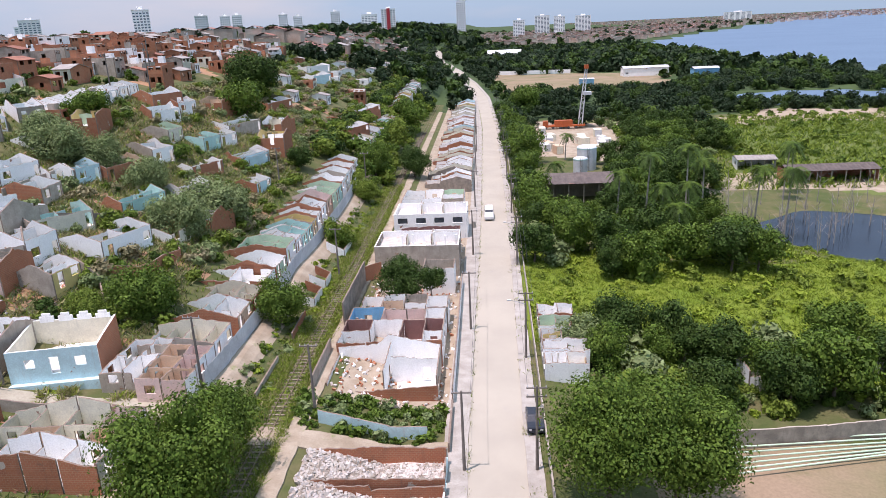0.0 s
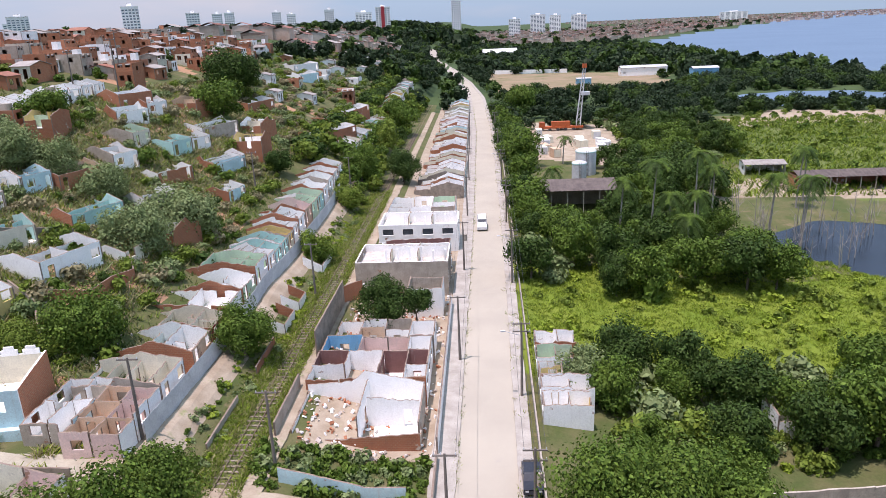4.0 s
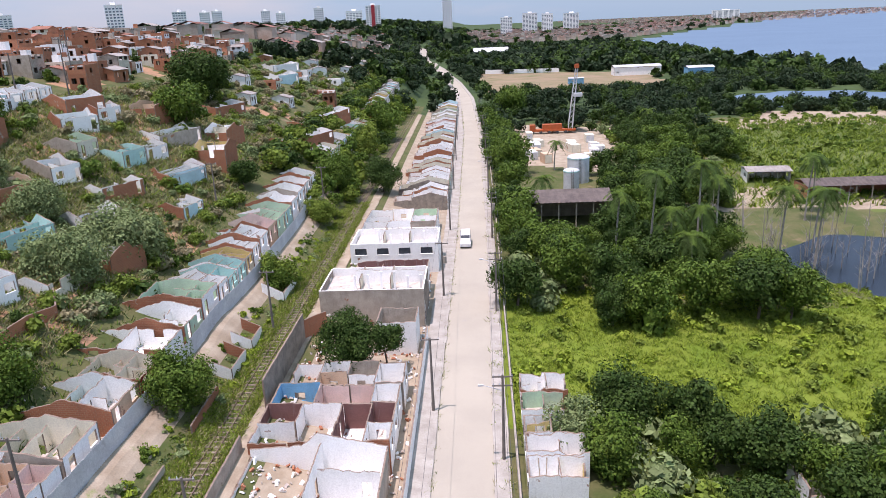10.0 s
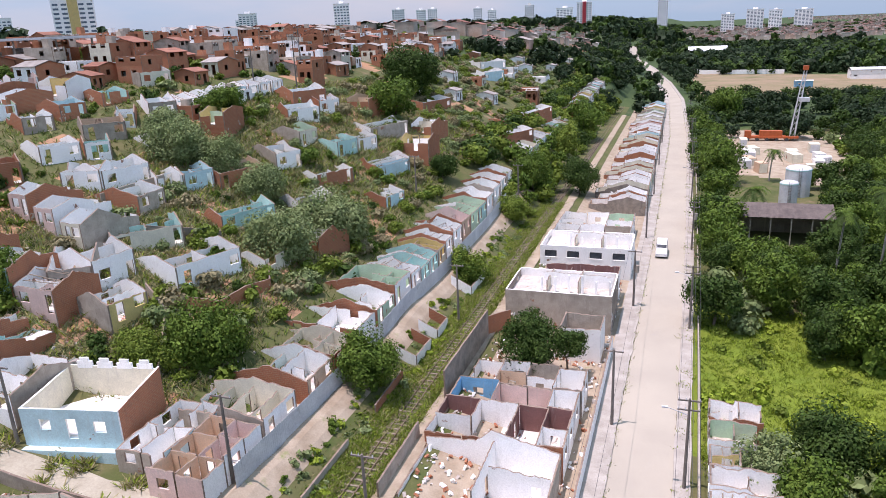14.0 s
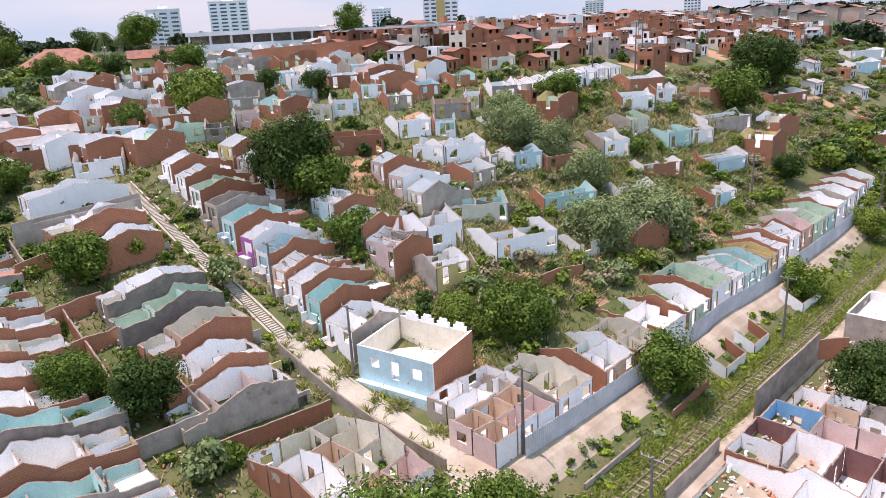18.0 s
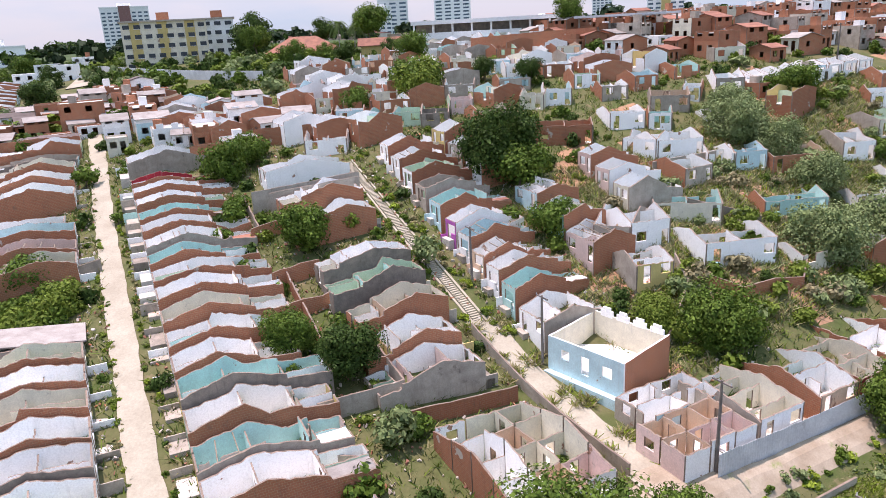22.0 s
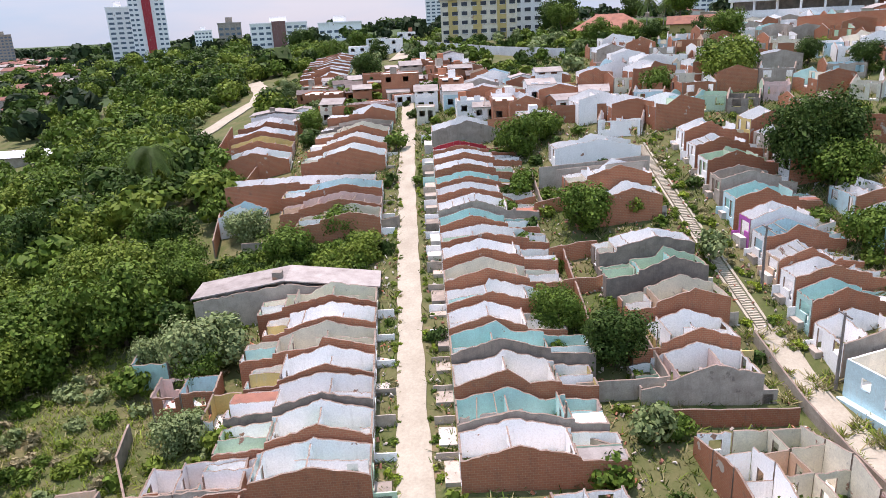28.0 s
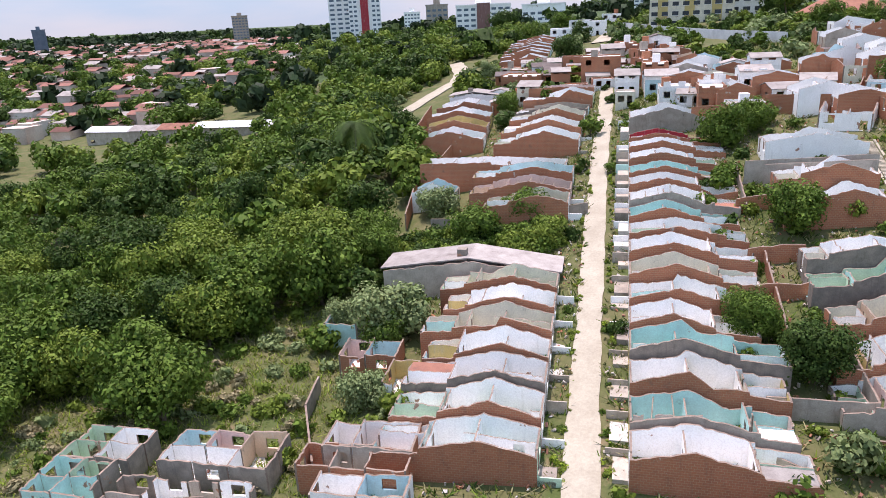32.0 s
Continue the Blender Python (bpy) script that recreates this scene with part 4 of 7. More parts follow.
def two_storey(x0, x1, y0, y1, h, wall, south, label, windows):
    """A flat-topped house with windows towards the south and a row of posts on its roof terrace."""
    e = thing("roadside_building", pose(x0, y0, at((x0 + x1) / 2, y0, 0)), label, "building", RS)
    w, d = x1 - x0, y1 - y0
    g = Geo()
    wall_geo(g, (0, 0.1), (w, 0.1), 0.2, -1.0, [(0, h), (w, h)], [(w * (i + 0.2) / windows, w * (i + 0.75) / windows, h - 1.9, h - 0.8) for i in range(windows)], 0.03, 1.0, (1, 0, 2))
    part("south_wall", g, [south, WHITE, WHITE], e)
    for i in range(windows):
        a, b = w * (i + 0.2) / windows, w * (i + 0.75) / windows
        win = part("window", Geo().box(a + 0.05, 0.16, h - 1.88, b - 0.05, 0.19, h - 0.82), PANE, e)
        part("sill", Geo().box(a - 0.05, -0.08, h - 1.98, b + 0.05, 0.0, h - 1.9), WHITE, win)
    for x in (0.1, w - 0.1):
        g = Geo()
        wall_geo(g, (x, 0.21), (x, d), 0.2, -1.0, [(0, h), (d, h - 0.1)], [(1.0, 2.0, 1.0, 2.2), (d - 3, d - 1.8, h - 1.8, h - 0.8)], 0.05, 1.0)
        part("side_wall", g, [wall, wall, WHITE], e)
    g = Geo()
    wall_geo(g, (0.2, d - 0.1), (w - 0.2, d - 0.1), 0.2, -1.0, [(0, h), (w, h)], [], 0.05, 1.0)
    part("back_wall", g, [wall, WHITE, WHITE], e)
    part("roof_terrace", Geo().box(0.2, 0.2, h - 1.5, w - 0.2, d - 0.2, h - 1.2), RUBBLE, e, "bare roof terrace strewn with rubble")
    for i in range(6):
        x = w * (0.3 + 0.13 * i)
        part("post", Geo().box(x, d * 0.35, h - 1.2, x + 0.28, d * 0.35 + 0.28, h + rnd.uniform(0.5, 1.6)), WHITE, e)
    g = Geo()
    wall_geo(g, (w * 0.3, d * 0.62), (w - 0.3, d * 0.62), 0.15, h - 1.2, [(0, h + 0.9), (w, h + 0.6)], [], 0.2, 0.7)
    part("terrace_wall", g, [WHITE, WHITE, BRICK_TOP], e)
    for k in (0.36, 0.66):
        g = Geo()
        wall_geo(g, (w * k, d * 0.35), (w * k, d - 0.3), 0.15, h - 1.2, [(0, h + 0.5), (d, h + 0.2)], [], 0.25, 0.7)
        part("terrace_wall", g, [WHITE, CREAM, BRICK_TOP], e)
    return e


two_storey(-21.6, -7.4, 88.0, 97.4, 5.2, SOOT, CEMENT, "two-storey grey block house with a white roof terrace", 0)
two_storey(-21.0, -6.5, 110, 119.2, 5.0, WHITE, WHITE, "two-storey white roofless building with dark windows", 4)
# behind the metal fence
row((-33.4, 145), (-33.4, 330), 34, 9, True, yard=0, seg=1.6, group="houses behind the fence", skip=(0, 1, 2, 9, 10, 15, 16, 22))
one((-72.9, 125.5), (-69.3, 132.6), 7, 5.6, WHITE, BRICK, BRICK)
one((-68.9, 128.4), (-66.8, 133.3), 5, 2.8, WHITE, WHITE, BRICK)
one((-70.6, 118.9), (-66.8, 124.5), 6, 2.7, WHITE, WHITE, BRICK)
one((-86.9, 101.0), (-84.0, 104.8), 9, 3.4, WHITE, CEMENT, WHITE)
one((-84.9, 104.9), (-84.3, 107.3), 7, 2.9, WHITE, SKY_BLUE, WHITE)
one((-84.2, 107.4), (-83.5, 109.9), 7, 2.9, WHITE, WHITE, WHITE)
one((-83.3, 110.0), (-82.7, 112.5), 7, 2.9, WHITE, WHITE, WHITE)
one((-82.6, 112.7), (-81.9, 115.3), 7, 2.9, WHITE, WHITE, WHITE)
one((-81.7, 115.5), (-81.1, 118.2), 7, 2.9, WHITE, PINK, WHITE)
one((-80.9, 118.4), (-80.3, 121.1), 7, 2.9, WHITE, SKY_BLUE, WHITE)
one((-80.1, 121.3), (-79.6, 124.4), 7, 2.9, WHITE, WHITE, WHITE)
one((-79.5, 124.6), (-79.2, 128.2), 7, 2.9, WHITE, WHITE, WHITE)
one((-79.0, 128.4), (-79.0, 132.6), 7, 2.9, WHITE, WHITE, WHITE)
one((-88.3, 87.3), (-84.3, 92.2), 6.5, 3, PEACH, CEMENT, CEMENT)
one((-88.5, 94.7), (-86.1, 96.6), 8, 3, WHITE, WHITE, BRICK)
one((-86.3, 76.8), (-84.0, 82.2), 7, 3, WHITE, WHITE, WHITE)
one((-83.5, 82.2), (-81.1, 85.0), 5, 2.8, CYAN, WHITE, BRICK)
one((-79.7, 73.4), (-75.1, 75.8), 8, 3, WHITE, WHITE, WHITE)
one((-75.3, 76.2), (-73.2, 83.3), 7, 3.2, WHITE, WHITE, WHITE)
one((-70.5, 81.2), (-68.3, 84.2), 6, 2.8, WHITE, WHITE, WHITE)
one((-68.4, 84.4), (-66.7, 89.2), 6, 2.8, SKY_BLUE, SKY_BLUE, WHITE)
one((-65.7, 89.1), (-63.2, 97.6), 7, 3.2, PEACH, BRICK, BRICK)
one((-63.7, 102.0), (-61.6, 106.8), 9, 3.2, WHITE, WHITE, CEMENT)
one((-64.6, 112.0), (-64.1, 117.8), 7, 3, MINT, CREAM, CEMENT)
one((-59.5, 116.3), (-58.1, 122.0), 7, 3, CYAN, CYAN, CYAN)
one((-58.4, 122.7), (-56.6, 127.9), 6, 2.8, WHITE, WHITE, WHITE)
one((-57.2, 103.5), (-54.0, 110.8), 5, 2.8, WHITE, BRICK, WHITE)
one((-111.8, 46.4), (-108.8, 49.8), 7, 2.9, CYAN, CYAN, CYAN)
one((-109.9, 50.3), (-107.3, 54.3), 7, 3.0, MINT, MINT, MINT)
one((-106.3, 53.7), (-103.9, 57.7), 7, 3.0, SOOT, SOOT, SOOT)
one((-108.1, 60.4), (-106.5, 64.1), 6, 3.0, PINK, PINK, MINT)
one((-88.8, 64.1), (-83.8, 71.4), 7, 4.5, BRICK, BRICK, BRICK)
one((-102.4, 70.8), (-99.2, 73.7), 6, 3, CREAM, CREAM, CREAM)
one((-100.6, 74.9), (-98.2, 78.9), 7, 3, SKY_BLUE, WHITE, WHITE)
one((-59.9, 164.2), (-56.7, 176.2), 7, 2.8, WHITE, BRICK, BRICK)
one((-59.1, 130.6), (-55.4, 141.9), 8, 2.7, WHITE, CEMENT, WHITE)
one((-53.1, 118.1), (-49.5, 126.6), 6, 2.7, WHITE, SKY_BLUE, BRICK)
one((-43.5, 160.7), (-35.4, 177.1), 7, 3, WHITE, BRICK, BRICK)
one((-45.5, 187.9), (-38.4, 221.5), 7, 3, WHITE, BRICK, BRICK)
one((-75.0, 272.1), (-67.9, 284.3), 8, 3, WHITE, WHITE, WHITE)
one((-66.6, 247.3), (-62.5, 259.1), 7, 3, WHITE, SKY_BLUE, WHITE)
one((-58.4, 78.3), (-55.0, 86.5), 6, 3, CYAN, CYAN, BRICK)
one((-55.0, 92.7), (-52.3, 99.1), 5, 2.4, WHITE, CEMENT, WHITE)
one((-63.7, 64.1), (-58.4, 70.5), 8, 3.0, CYAN, CREAM, CEMENT)
one((-64.1, 54.7), (-60.3, 57.2), 10, 5.0, WHITE, CEMENT, CEMENT)
one((-60.3, 57.2), (-59.1, 62.4), 7, 4.5, WHITE, WHITE, WHITE)
one((-53.1, 61.7), (-50.3, 70.3), 8, 3.2, WHITE, WHITE, WHITE, slab=DEEP_BLUE)
one((-52.3, 117.5), (-49.5, 126.0), 6, 2.6, WHITE, SKY_BLUE, BRICK)

# top of lane one and the terraces over it
TOP = dict(yard=0, foot=3, seg=1.4, gap=0.9, rooms=1)
row((-204, -7.5), (-258, -6), 8, 14.0, True, outer=B, inner=W, **TOP)
row((-100, 52), (-82, 50.5), 3, 8, True, outer=B, inner=W, **TOP)
row((-66, 62.5), (-80, 65), 3, 8, False, outer=[C, W, B], inner=W, **TOP)


def hilltop(m, w, d, h, wall, roof, front, name="hilltop_house"):
    """A small closed house of the hilltop, with its windows, its storeys and its roof."""
    e = thing(name, m, "small %s %s under a %s roof" % (WORDS[wall], name.replace("_", " "), {TILE: "clay tile", FIBRE: "grey fibre-cement", WHITE: "pale flat", OLD_SHEET: "rusty sheet"}[roof]),
              "house", name.replace("_", " ") + "s")
    low = min(h, 2.9)
    g = Geo()
    wall_geo(g, (0, 0.08), (w, 0.08), 0.16, -3, [(0, low), (w, low)], [(w * 0.14, w * 0.14 + 1.1, 1.0, 2.1), (w * 0.6, w * 0.6 + 0.9, 0.05, 2.1)], 0, 3, (1, 0, 2))
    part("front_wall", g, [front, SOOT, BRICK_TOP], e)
    if h > low:
        g = Geo()
        wall_geo(g, (0, 0.083), (w, 0.083), 0.16, low, [(0, h), (w, h)], [(w * 0.12, w * 0.12 + 1.2, low + 0.9, low + 2.0), (w * 0.58, w * 0.58 + 1.2, low + 0.9, low + 2.0)], 0, 3, (1, 0, 2))
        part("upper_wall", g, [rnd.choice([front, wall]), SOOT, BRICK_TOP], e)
    g = Geo()
    mid = h + (0 if roof is WHITE else d * 0.13)
    for x in (0.08, w - 0.08):
        wall_geo(g, (x, 0.17), (x, d), 0.16, -3, [(0, h), (d / 2, mid), (d, h)], [(d * 0.3, d * 0.3 + 0.9, h - 1.7, h - 0.7)], 0.05, 2, (0, 0, 2))
    wall_geo(g, (0.16, d - 0.08), (w - 0.16, d - 0.08), 0.16, -3, [(0, h), (w, h)], (), 0.05, 3, (0, 0, 2))
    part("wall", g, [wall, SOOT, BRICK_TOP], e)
    g = Geo()
    if roof is WHITE:
        g.box(0.17, 0.17, h - 0.45, w - 0.17, d - 0.17, h - 0.3)
        part("roof", g, rnd.choice([SLAB, FIBRE, SLAB, RUBBLE]), e)
    else:
        for a, b in (((-0.3, h - 0.02), (d / 2, mid + 0.06)), ((d / 2, mid + 0.06), (d + 0.3, h - 0.02))):
            g.hexa([(-0.2, a[0], a[1]), (w + 0.2, a[0], a[1]), (w + 0.2, b[0], b[1]), (-0.2, b[0], b[1]),
                    (-0.2, a[0], a[1] + 0.1), (w + 0.2, a[0], a[1] + 0.1), (w + 0.2, b[0], b[1] + 0.1), (-0.2, b[0], b[1] + 0.1)])
        part("roof", g, roof, e)
    if roof is WHITE and rnd.random() < 0.35:
        x0, y0 = rnd.uniform(0.5, w - 2.2), rnd.uniform(0.8, d - 2.2)
        part("tank_house", Geo().box(x0, y0, h - 0.3, x0 + 1.5, y0 + 1.4, h + rnd.uniform(0.9, 1.8)), rnd.choice([BRICK, WHITE, CEMENT]), e)
    return e


def jumble(n, x0, x1, y0, y1, inside, outers, apart=6.2, tall=(2.2, 2.7)):
    """Roofless houses crowded at odd angles over the slope, each facing downhill."""
    done = 0
    for _ in range(n * 30):
        x, y = rnd.uniform(x0, x1), rnd.uniform(y0, y1)
        if done >= n or not inside(x, y):
            continue
        p = Vector((x, y))
        if any((p - q).length < apart for q in taken):
            continue
        taken.append(p)
        done += 1
        w, a = rnd.uniform(4.4, 6.8), radians(rnd.choice((62, 70, 78, 84, 165, 172, 180)) + rnd.uniform(-8, 8))
        t = Vector((math.cos(a), math.sin(a))) * w / 2
        back = Vector((-t.y, t.x)).normalized() * 2.5
        outer = rnd.choice(outers)
        one(p - t - back, p + t - back, rnd.uniform(5.5, 8.0), rnd.choice((tall[0], tall[0], tall[1])), rnd.choice(INNER),
            rnd.choice([WHITE, WHITE, outer, outer, outer, outer, SKY_BLUE, CREAM, CEMENT]), outer, seg=1.2)


taken = [Vector((o.matrix_world @ Vector((2.5, 4.0, 0)))[:2]) for o in scene.objects if o.name.startswith("ruined_house")]
BANK = (18, 27, 34, 38, 46, 52, 62), (-186, -166, -150, -138, -136, -168, -178)
jumble(120, -178, -108, 22, 62, lambda x, y: x > np.interp(y, *BANK) and (y > 38 or x < -127), [BRICK, BRICK, BRICK, BRICK, BRICK, WHITE, WHITE, CEMENT], 5.6)
jumble(60, -170, -96, 62, 104, lambda x, y: x < -100 + 0.15 * (y - 62), [BRICK, BRICK, BRICK, BRICK, WHITE, CEMENT], 6.4)
jumble(16, -102, -66, 44, 120, lambda x, y: True, [BRICK, BRICK, WHITE, CEMENT], 8.5)
jumble(16, -66, -44, 60, 160, lambda x, y: x < -47 - 0.03 * (y - 60), [BRICK, BRICK, WHITE], 10.5, (2.2, 2.7))


def fill(n, x0, x1, y0, y1, inside, low, high, walls, roofs, apart=8.0, turn=(90, 0, 90, 100, 80), name="hilltop_house"):
    """Hilltop houses at free places."""
    done = 0
    for _ in range(n * 12):
        x, y = rnd.uniform(x0, x1), rnd.uniform(y0, y1)
        if done >= n or not inside(x, y):
            continue
        p = Vector((x, y))
        if any((p - q).length < apart for q in taken):
            continue
        taken.append(p)
        done += 1
        w, d = rnd.uniform(3.8, 5.8), rnd.uniform(4.6, 7.2)
        wall = rnd.choice(walls)
        hilltop(pose(x, y, at(x, y, 0.1), 0, 0, rnd.choice(turn) + rnd.uniform(-6, 6)), w, d, rnd.choice((low, low, high)), wall, rnd.choice(roofs),
                rnd.choice([wall, wall, wall, wall, wall, WHITE, CREAM]), name)


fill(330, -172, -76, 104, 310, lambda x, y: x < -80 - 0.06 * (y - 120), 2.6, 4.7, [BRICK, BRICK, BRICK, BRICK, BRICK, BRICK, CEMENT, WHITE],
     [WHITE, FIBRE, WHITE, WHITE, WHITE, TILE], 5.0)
fill(34, -85, -45, 180, 460, lambda x, y: True, 2.8, 3.2, [WHITE, BRICK, WHITE], [WHITE, FIBRE], 10)
# the close-set houses at the top of lane one
for x, y, w, d, h, wall, roof, front in ((-164, 1.5, 8.5, 8, 5.6, BRICK, WHITE, BRICK), (-137.5, 7.6, 3.6, 5, 2.8, CREAM, WHITE, CREAM), (-144.5, 7.8, 4.6, 7, 4.2, WHITE, FIBRE, WHITE),
                                         (-141, 13.2, 6, 7, 3.6, WHITE, FIBRE, SKY_BLUE), (-133.5, 15.0, 5.5, 6, 3.0, WHITE, WHITE, WHITE), (-150, 13.4, 5, 6, 4.6, BRICK, WHITE, WHITE),
                                         (-133, 21.6, 5.4, 6, 3.0, WHITE, WHITE, WHITE), (-131.5, 28.0, 5.2, 6, 3.4, WHITE, FIBRE, WHITE)):
    taken.append(Vector((x - d / 2, y + w / 2)))
    hilltop(pose(x, y, at(x - 2, y + w / 2, 0.1), 0, 0, 87), w, d, h, wall, roof, front, "slope_house")
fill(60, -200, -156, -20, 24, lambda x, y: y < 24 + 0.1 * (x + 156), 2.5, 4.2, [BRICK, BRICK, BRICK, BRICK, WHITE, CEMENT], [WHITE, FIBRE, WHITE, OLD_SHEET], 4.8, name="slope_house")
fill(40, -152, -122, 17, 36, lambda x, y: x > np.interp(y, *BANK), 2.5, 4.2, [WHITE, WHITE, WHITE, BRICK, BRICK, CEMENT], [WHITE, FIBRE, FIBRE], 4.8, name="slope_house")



# ---- plants ----
def crown_cards(seed, lumps, cards, leaf, flat=0.8, inner=0.25, spread=0.62):
    """Leaf cards of a crown about one unit in radius, its base at 0, as an array (n, 4, 3)."""
    r = np.random.default_rng(seed)
    c = r.normal(size=(lumps, 3))
    c /= np.linalg.norm(c, axis=1)[:, None]
    c *= (spread * r.random(lumps) ** 0.4)[:, None]
    c[:, 2] = c[:, 2] * flat
    rad = r.uniform(0.20, 0.40, lumps) if lumps > 20 else r.uniform(0.26, 0.46, lumps)
    k = r.integers(0, lumps, cards)
    n = r.normal(size=(cards, 3))
    n[:, 2] = n[:, 2] * 0.9 + 0.25
    n /= np.linalg.norm(n, axis=1)[:, None]
    deep = np.where(r.random(cards) < inner, r.uniform(0.4, 0.8, cards), r.uniform(0.85, 1.12, cards))
    p = c[k] + n * (rad[k] * deep)[:, None]
    face = n + r.normal(size=(cards, 3)) * 0.32
    return cards_at(p, face, leaf * r.uniform(0.6, 1.35, cards) * np.where(deep < 0.82, 1.5, 1.0), r)


def cards_at(p, face, size, r):
    face = face / np.linalg.norm(face, axis=1)[:, None]
    u = np.cross(face, r.normal(size=face.shape))
    u /= np.linalg.norm(u, axis=1)[:, None]
    v = np.cross(face, u)
    a, b = u * size[:, None], v * (size * r.uniform(0.45, 0.8, len(p)))[:, None]
    return np.stack([p - a, p - b + face * 0.15 * size[:, None], p + a, p + b + face * 0.15 * size[:, None]], 1)


BROAD = [crown_cards(10 + i, 34, 5600, 0.042, spread=0.70) for i in range(4)]
MASS = [crown_cards(15 + i, 26, 2100, 0.058, spread=0.70) for i in range(3)]
NEAR = [crown_cards(20 + i, 70, 30000, 0.022, 0.82, spread=0.72) for i in range(2)]
DENSE = [crown_cards(30 + i, 60, 15000, 0.030, 0.86, spread=0.70) for i in range(2)]
ROUND = [crown_cards(40 + i, 44, 13000, 0.031, 0.95, 0.2, 0.56) for i in range(2)]
LOOSE = [crown_cards(50 + i, 13, 420, 0.12, 0.7) for i in range(3)]
FAR = [crown_cards(70 + i, 16, 480, 0.115, 0.75) for i in range(4)]
BUSH = [crown_cards(90 + i, 8, 150, 0.185, 0.6) for i in range(4)]
TINY = [crown_cards(150 + i, 9, 80, 0.26, 0.75) for i in range(4)]
DISTANT = [crown_cards(130 + i, 12, 130, 0.20, 0.75) for i in range(4)]
FINE = [crown_cards(110 + i, 14, 460, 0.115, 0.6) for i in range(3)]


def trunk_geo(g, tall, r, spread, limbs, seed):
    q = random.Random(seed)
    g.tube((0, 0, -0.6), (q.uniform(-0.1, 0.1) * tall, q.uniform(-0.1, 0.1) * tall, tall * 0.62), r, r * 0.6, 9)
    top = Vector(g.v[-1])
    for i in range(limbs):
        a = math.tau * (i + q.random() * 0.6) / limbs
        end = Vector((math.cos(a) * spread * q.uniform(0.4, 0.7), math.sin(a) * spread * q.uniform(0.4, 0.7), tall * q.uniform(0.9, 1.25)))
        mid = top.lerp(end, 0.5) + Vector((0, 0, -0.08 * tall))
        g.tube(top, mid, r * 0.45, r * 0.3, 6)
        g.tube(mid, end, r * 0.3, r * 0.1, 6)


crowns = {}


def tree(x, y, r, tall, label, kind=BROAD, mat=LEAF, group="", z=None, squash=1.0, name="tree"):
    """A tree with its crown's middle at the given height over the ground, and its radius r."""
    k = rnd.randrange(len(kind))
    key = (id(kind), k, mat.name)
    if key not in crowns:
        crowns[key] = quads_mesh("crown", kind[k], [mat])
    e = thing(name, pose(x, y, at(x, y) if z is None else z, 0, 0, rnd.uniform(0, 360)), label, "tree", group)
    g = Geo()
    trunk_geo(g, tall * 0.9, 0.05 + r * 0.045, r, 5, rnd.random())
    part("trunk", g, TRUNK, e)
    c = new("crown", crowns[key])
    c.parent = e
    s = r * 1.18
    c.matrix_local = Matrix.Translation((0, 0, tall)) @ Matrix.Diagonal((s * rnd.uniform(0.92, 1.08), s * rnd.uniform(0.92, 1.08), s * squash, 1))
    return e


def palm(x, y, tall, label="coconut palm with drooping green fronds", frond=2.6, lean=0.6, group="palms"):
    e = thing("palm_tree", pose(x, y, at(x, y), 0, 0, rnd.uniform(0, 360)), label, "palm tree", group)
    g = Geo()
    p = Vector((0, 0, -0.5))
    for i in range(7):
        q = Vector((lean * ((i + 1) / 7) ** 2, 0, tall * (i + 1) / 7))
        g.tube(p, q, 0.20 - 0.012 * i, 0.19 - 0.012 * i, 8)
        p = q
    part("trunk", g, GREY_WOOD, e)
    r = np.random.default_rng(rnd.randrange(9999))
    for j in range(22):
        a, up = j * 2.4 + r.uniform(-0.2, 0.2), r.uniform(-0.5, 1.0)
        cards = []
        spine = []
        for i in range(9):
            s = i / 8
            spine.append(np.array([math.cos(a) * frond * s * math.cos(up * (1 - s)), math.sin(a) * frond * s * math.cos(up * (1 - s)),
                                   frond * (math.sin(up) * s - 0.95 * s * s)]) + np.array(p))
        for i in range(8):
            d = spine[i + 1] - spine[i]
            side = np.cross(d, (0, 0, 1))
            side /= np.linalg.norm(side) + 1e-9
            for sg in (-1, 1):
                for h in (0, 0.33, 0.66):
                    b = spine[i] + d * h
                    tip = b + side * sg * (0.85 - 0.05 * i) * frond * 0.34 + d * 0.5 + np.array([0, 0, -0.12 * frond * 0.6])
                    cards.append([b, b + d * 0.24, tip + d * 0.06, tip])
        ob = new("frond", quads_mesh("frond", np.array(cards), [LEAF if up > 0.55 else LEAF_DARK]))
        ob.parent = e
    return e


def stuff(name, places, kinds, mats, label, category, zs=None):
    """Many plants joined in one mesh. Places: x, y, radius, height of the middle over the ground."""
    out, slots = [], []
    z = height(places[:, 0], places[:, 1])
    for i, (x, y, r, h) in enumerate(places):
        t = kinds[i % len(kinds)]
        a = rng.uniform(0, math.tau)
        c, s = math.cos(a), math.sin(a)
        q = t * (r * 1.15) * np.array([rng.uniform(0.85, 1.15), rng.uniform(0.85, 1.15), rng.uniform(0.8, 1.05)])
        q = np.stack([q[..., 0] * c - q[..., 1] * s, q[..., 0] * s + q[..., 1] * c, q[..., 2]], -1)
        out.append(q + np.array([x, y, z[i] + h]))
        slots.append(np.full(len(t), rng.integers(0, len(mats))))
    ob = new(name, quads_mesh(name, np.concatenate(out), mats, np.concatenate(slots)))
    return tagged(ob, label, category, kind="stuff")


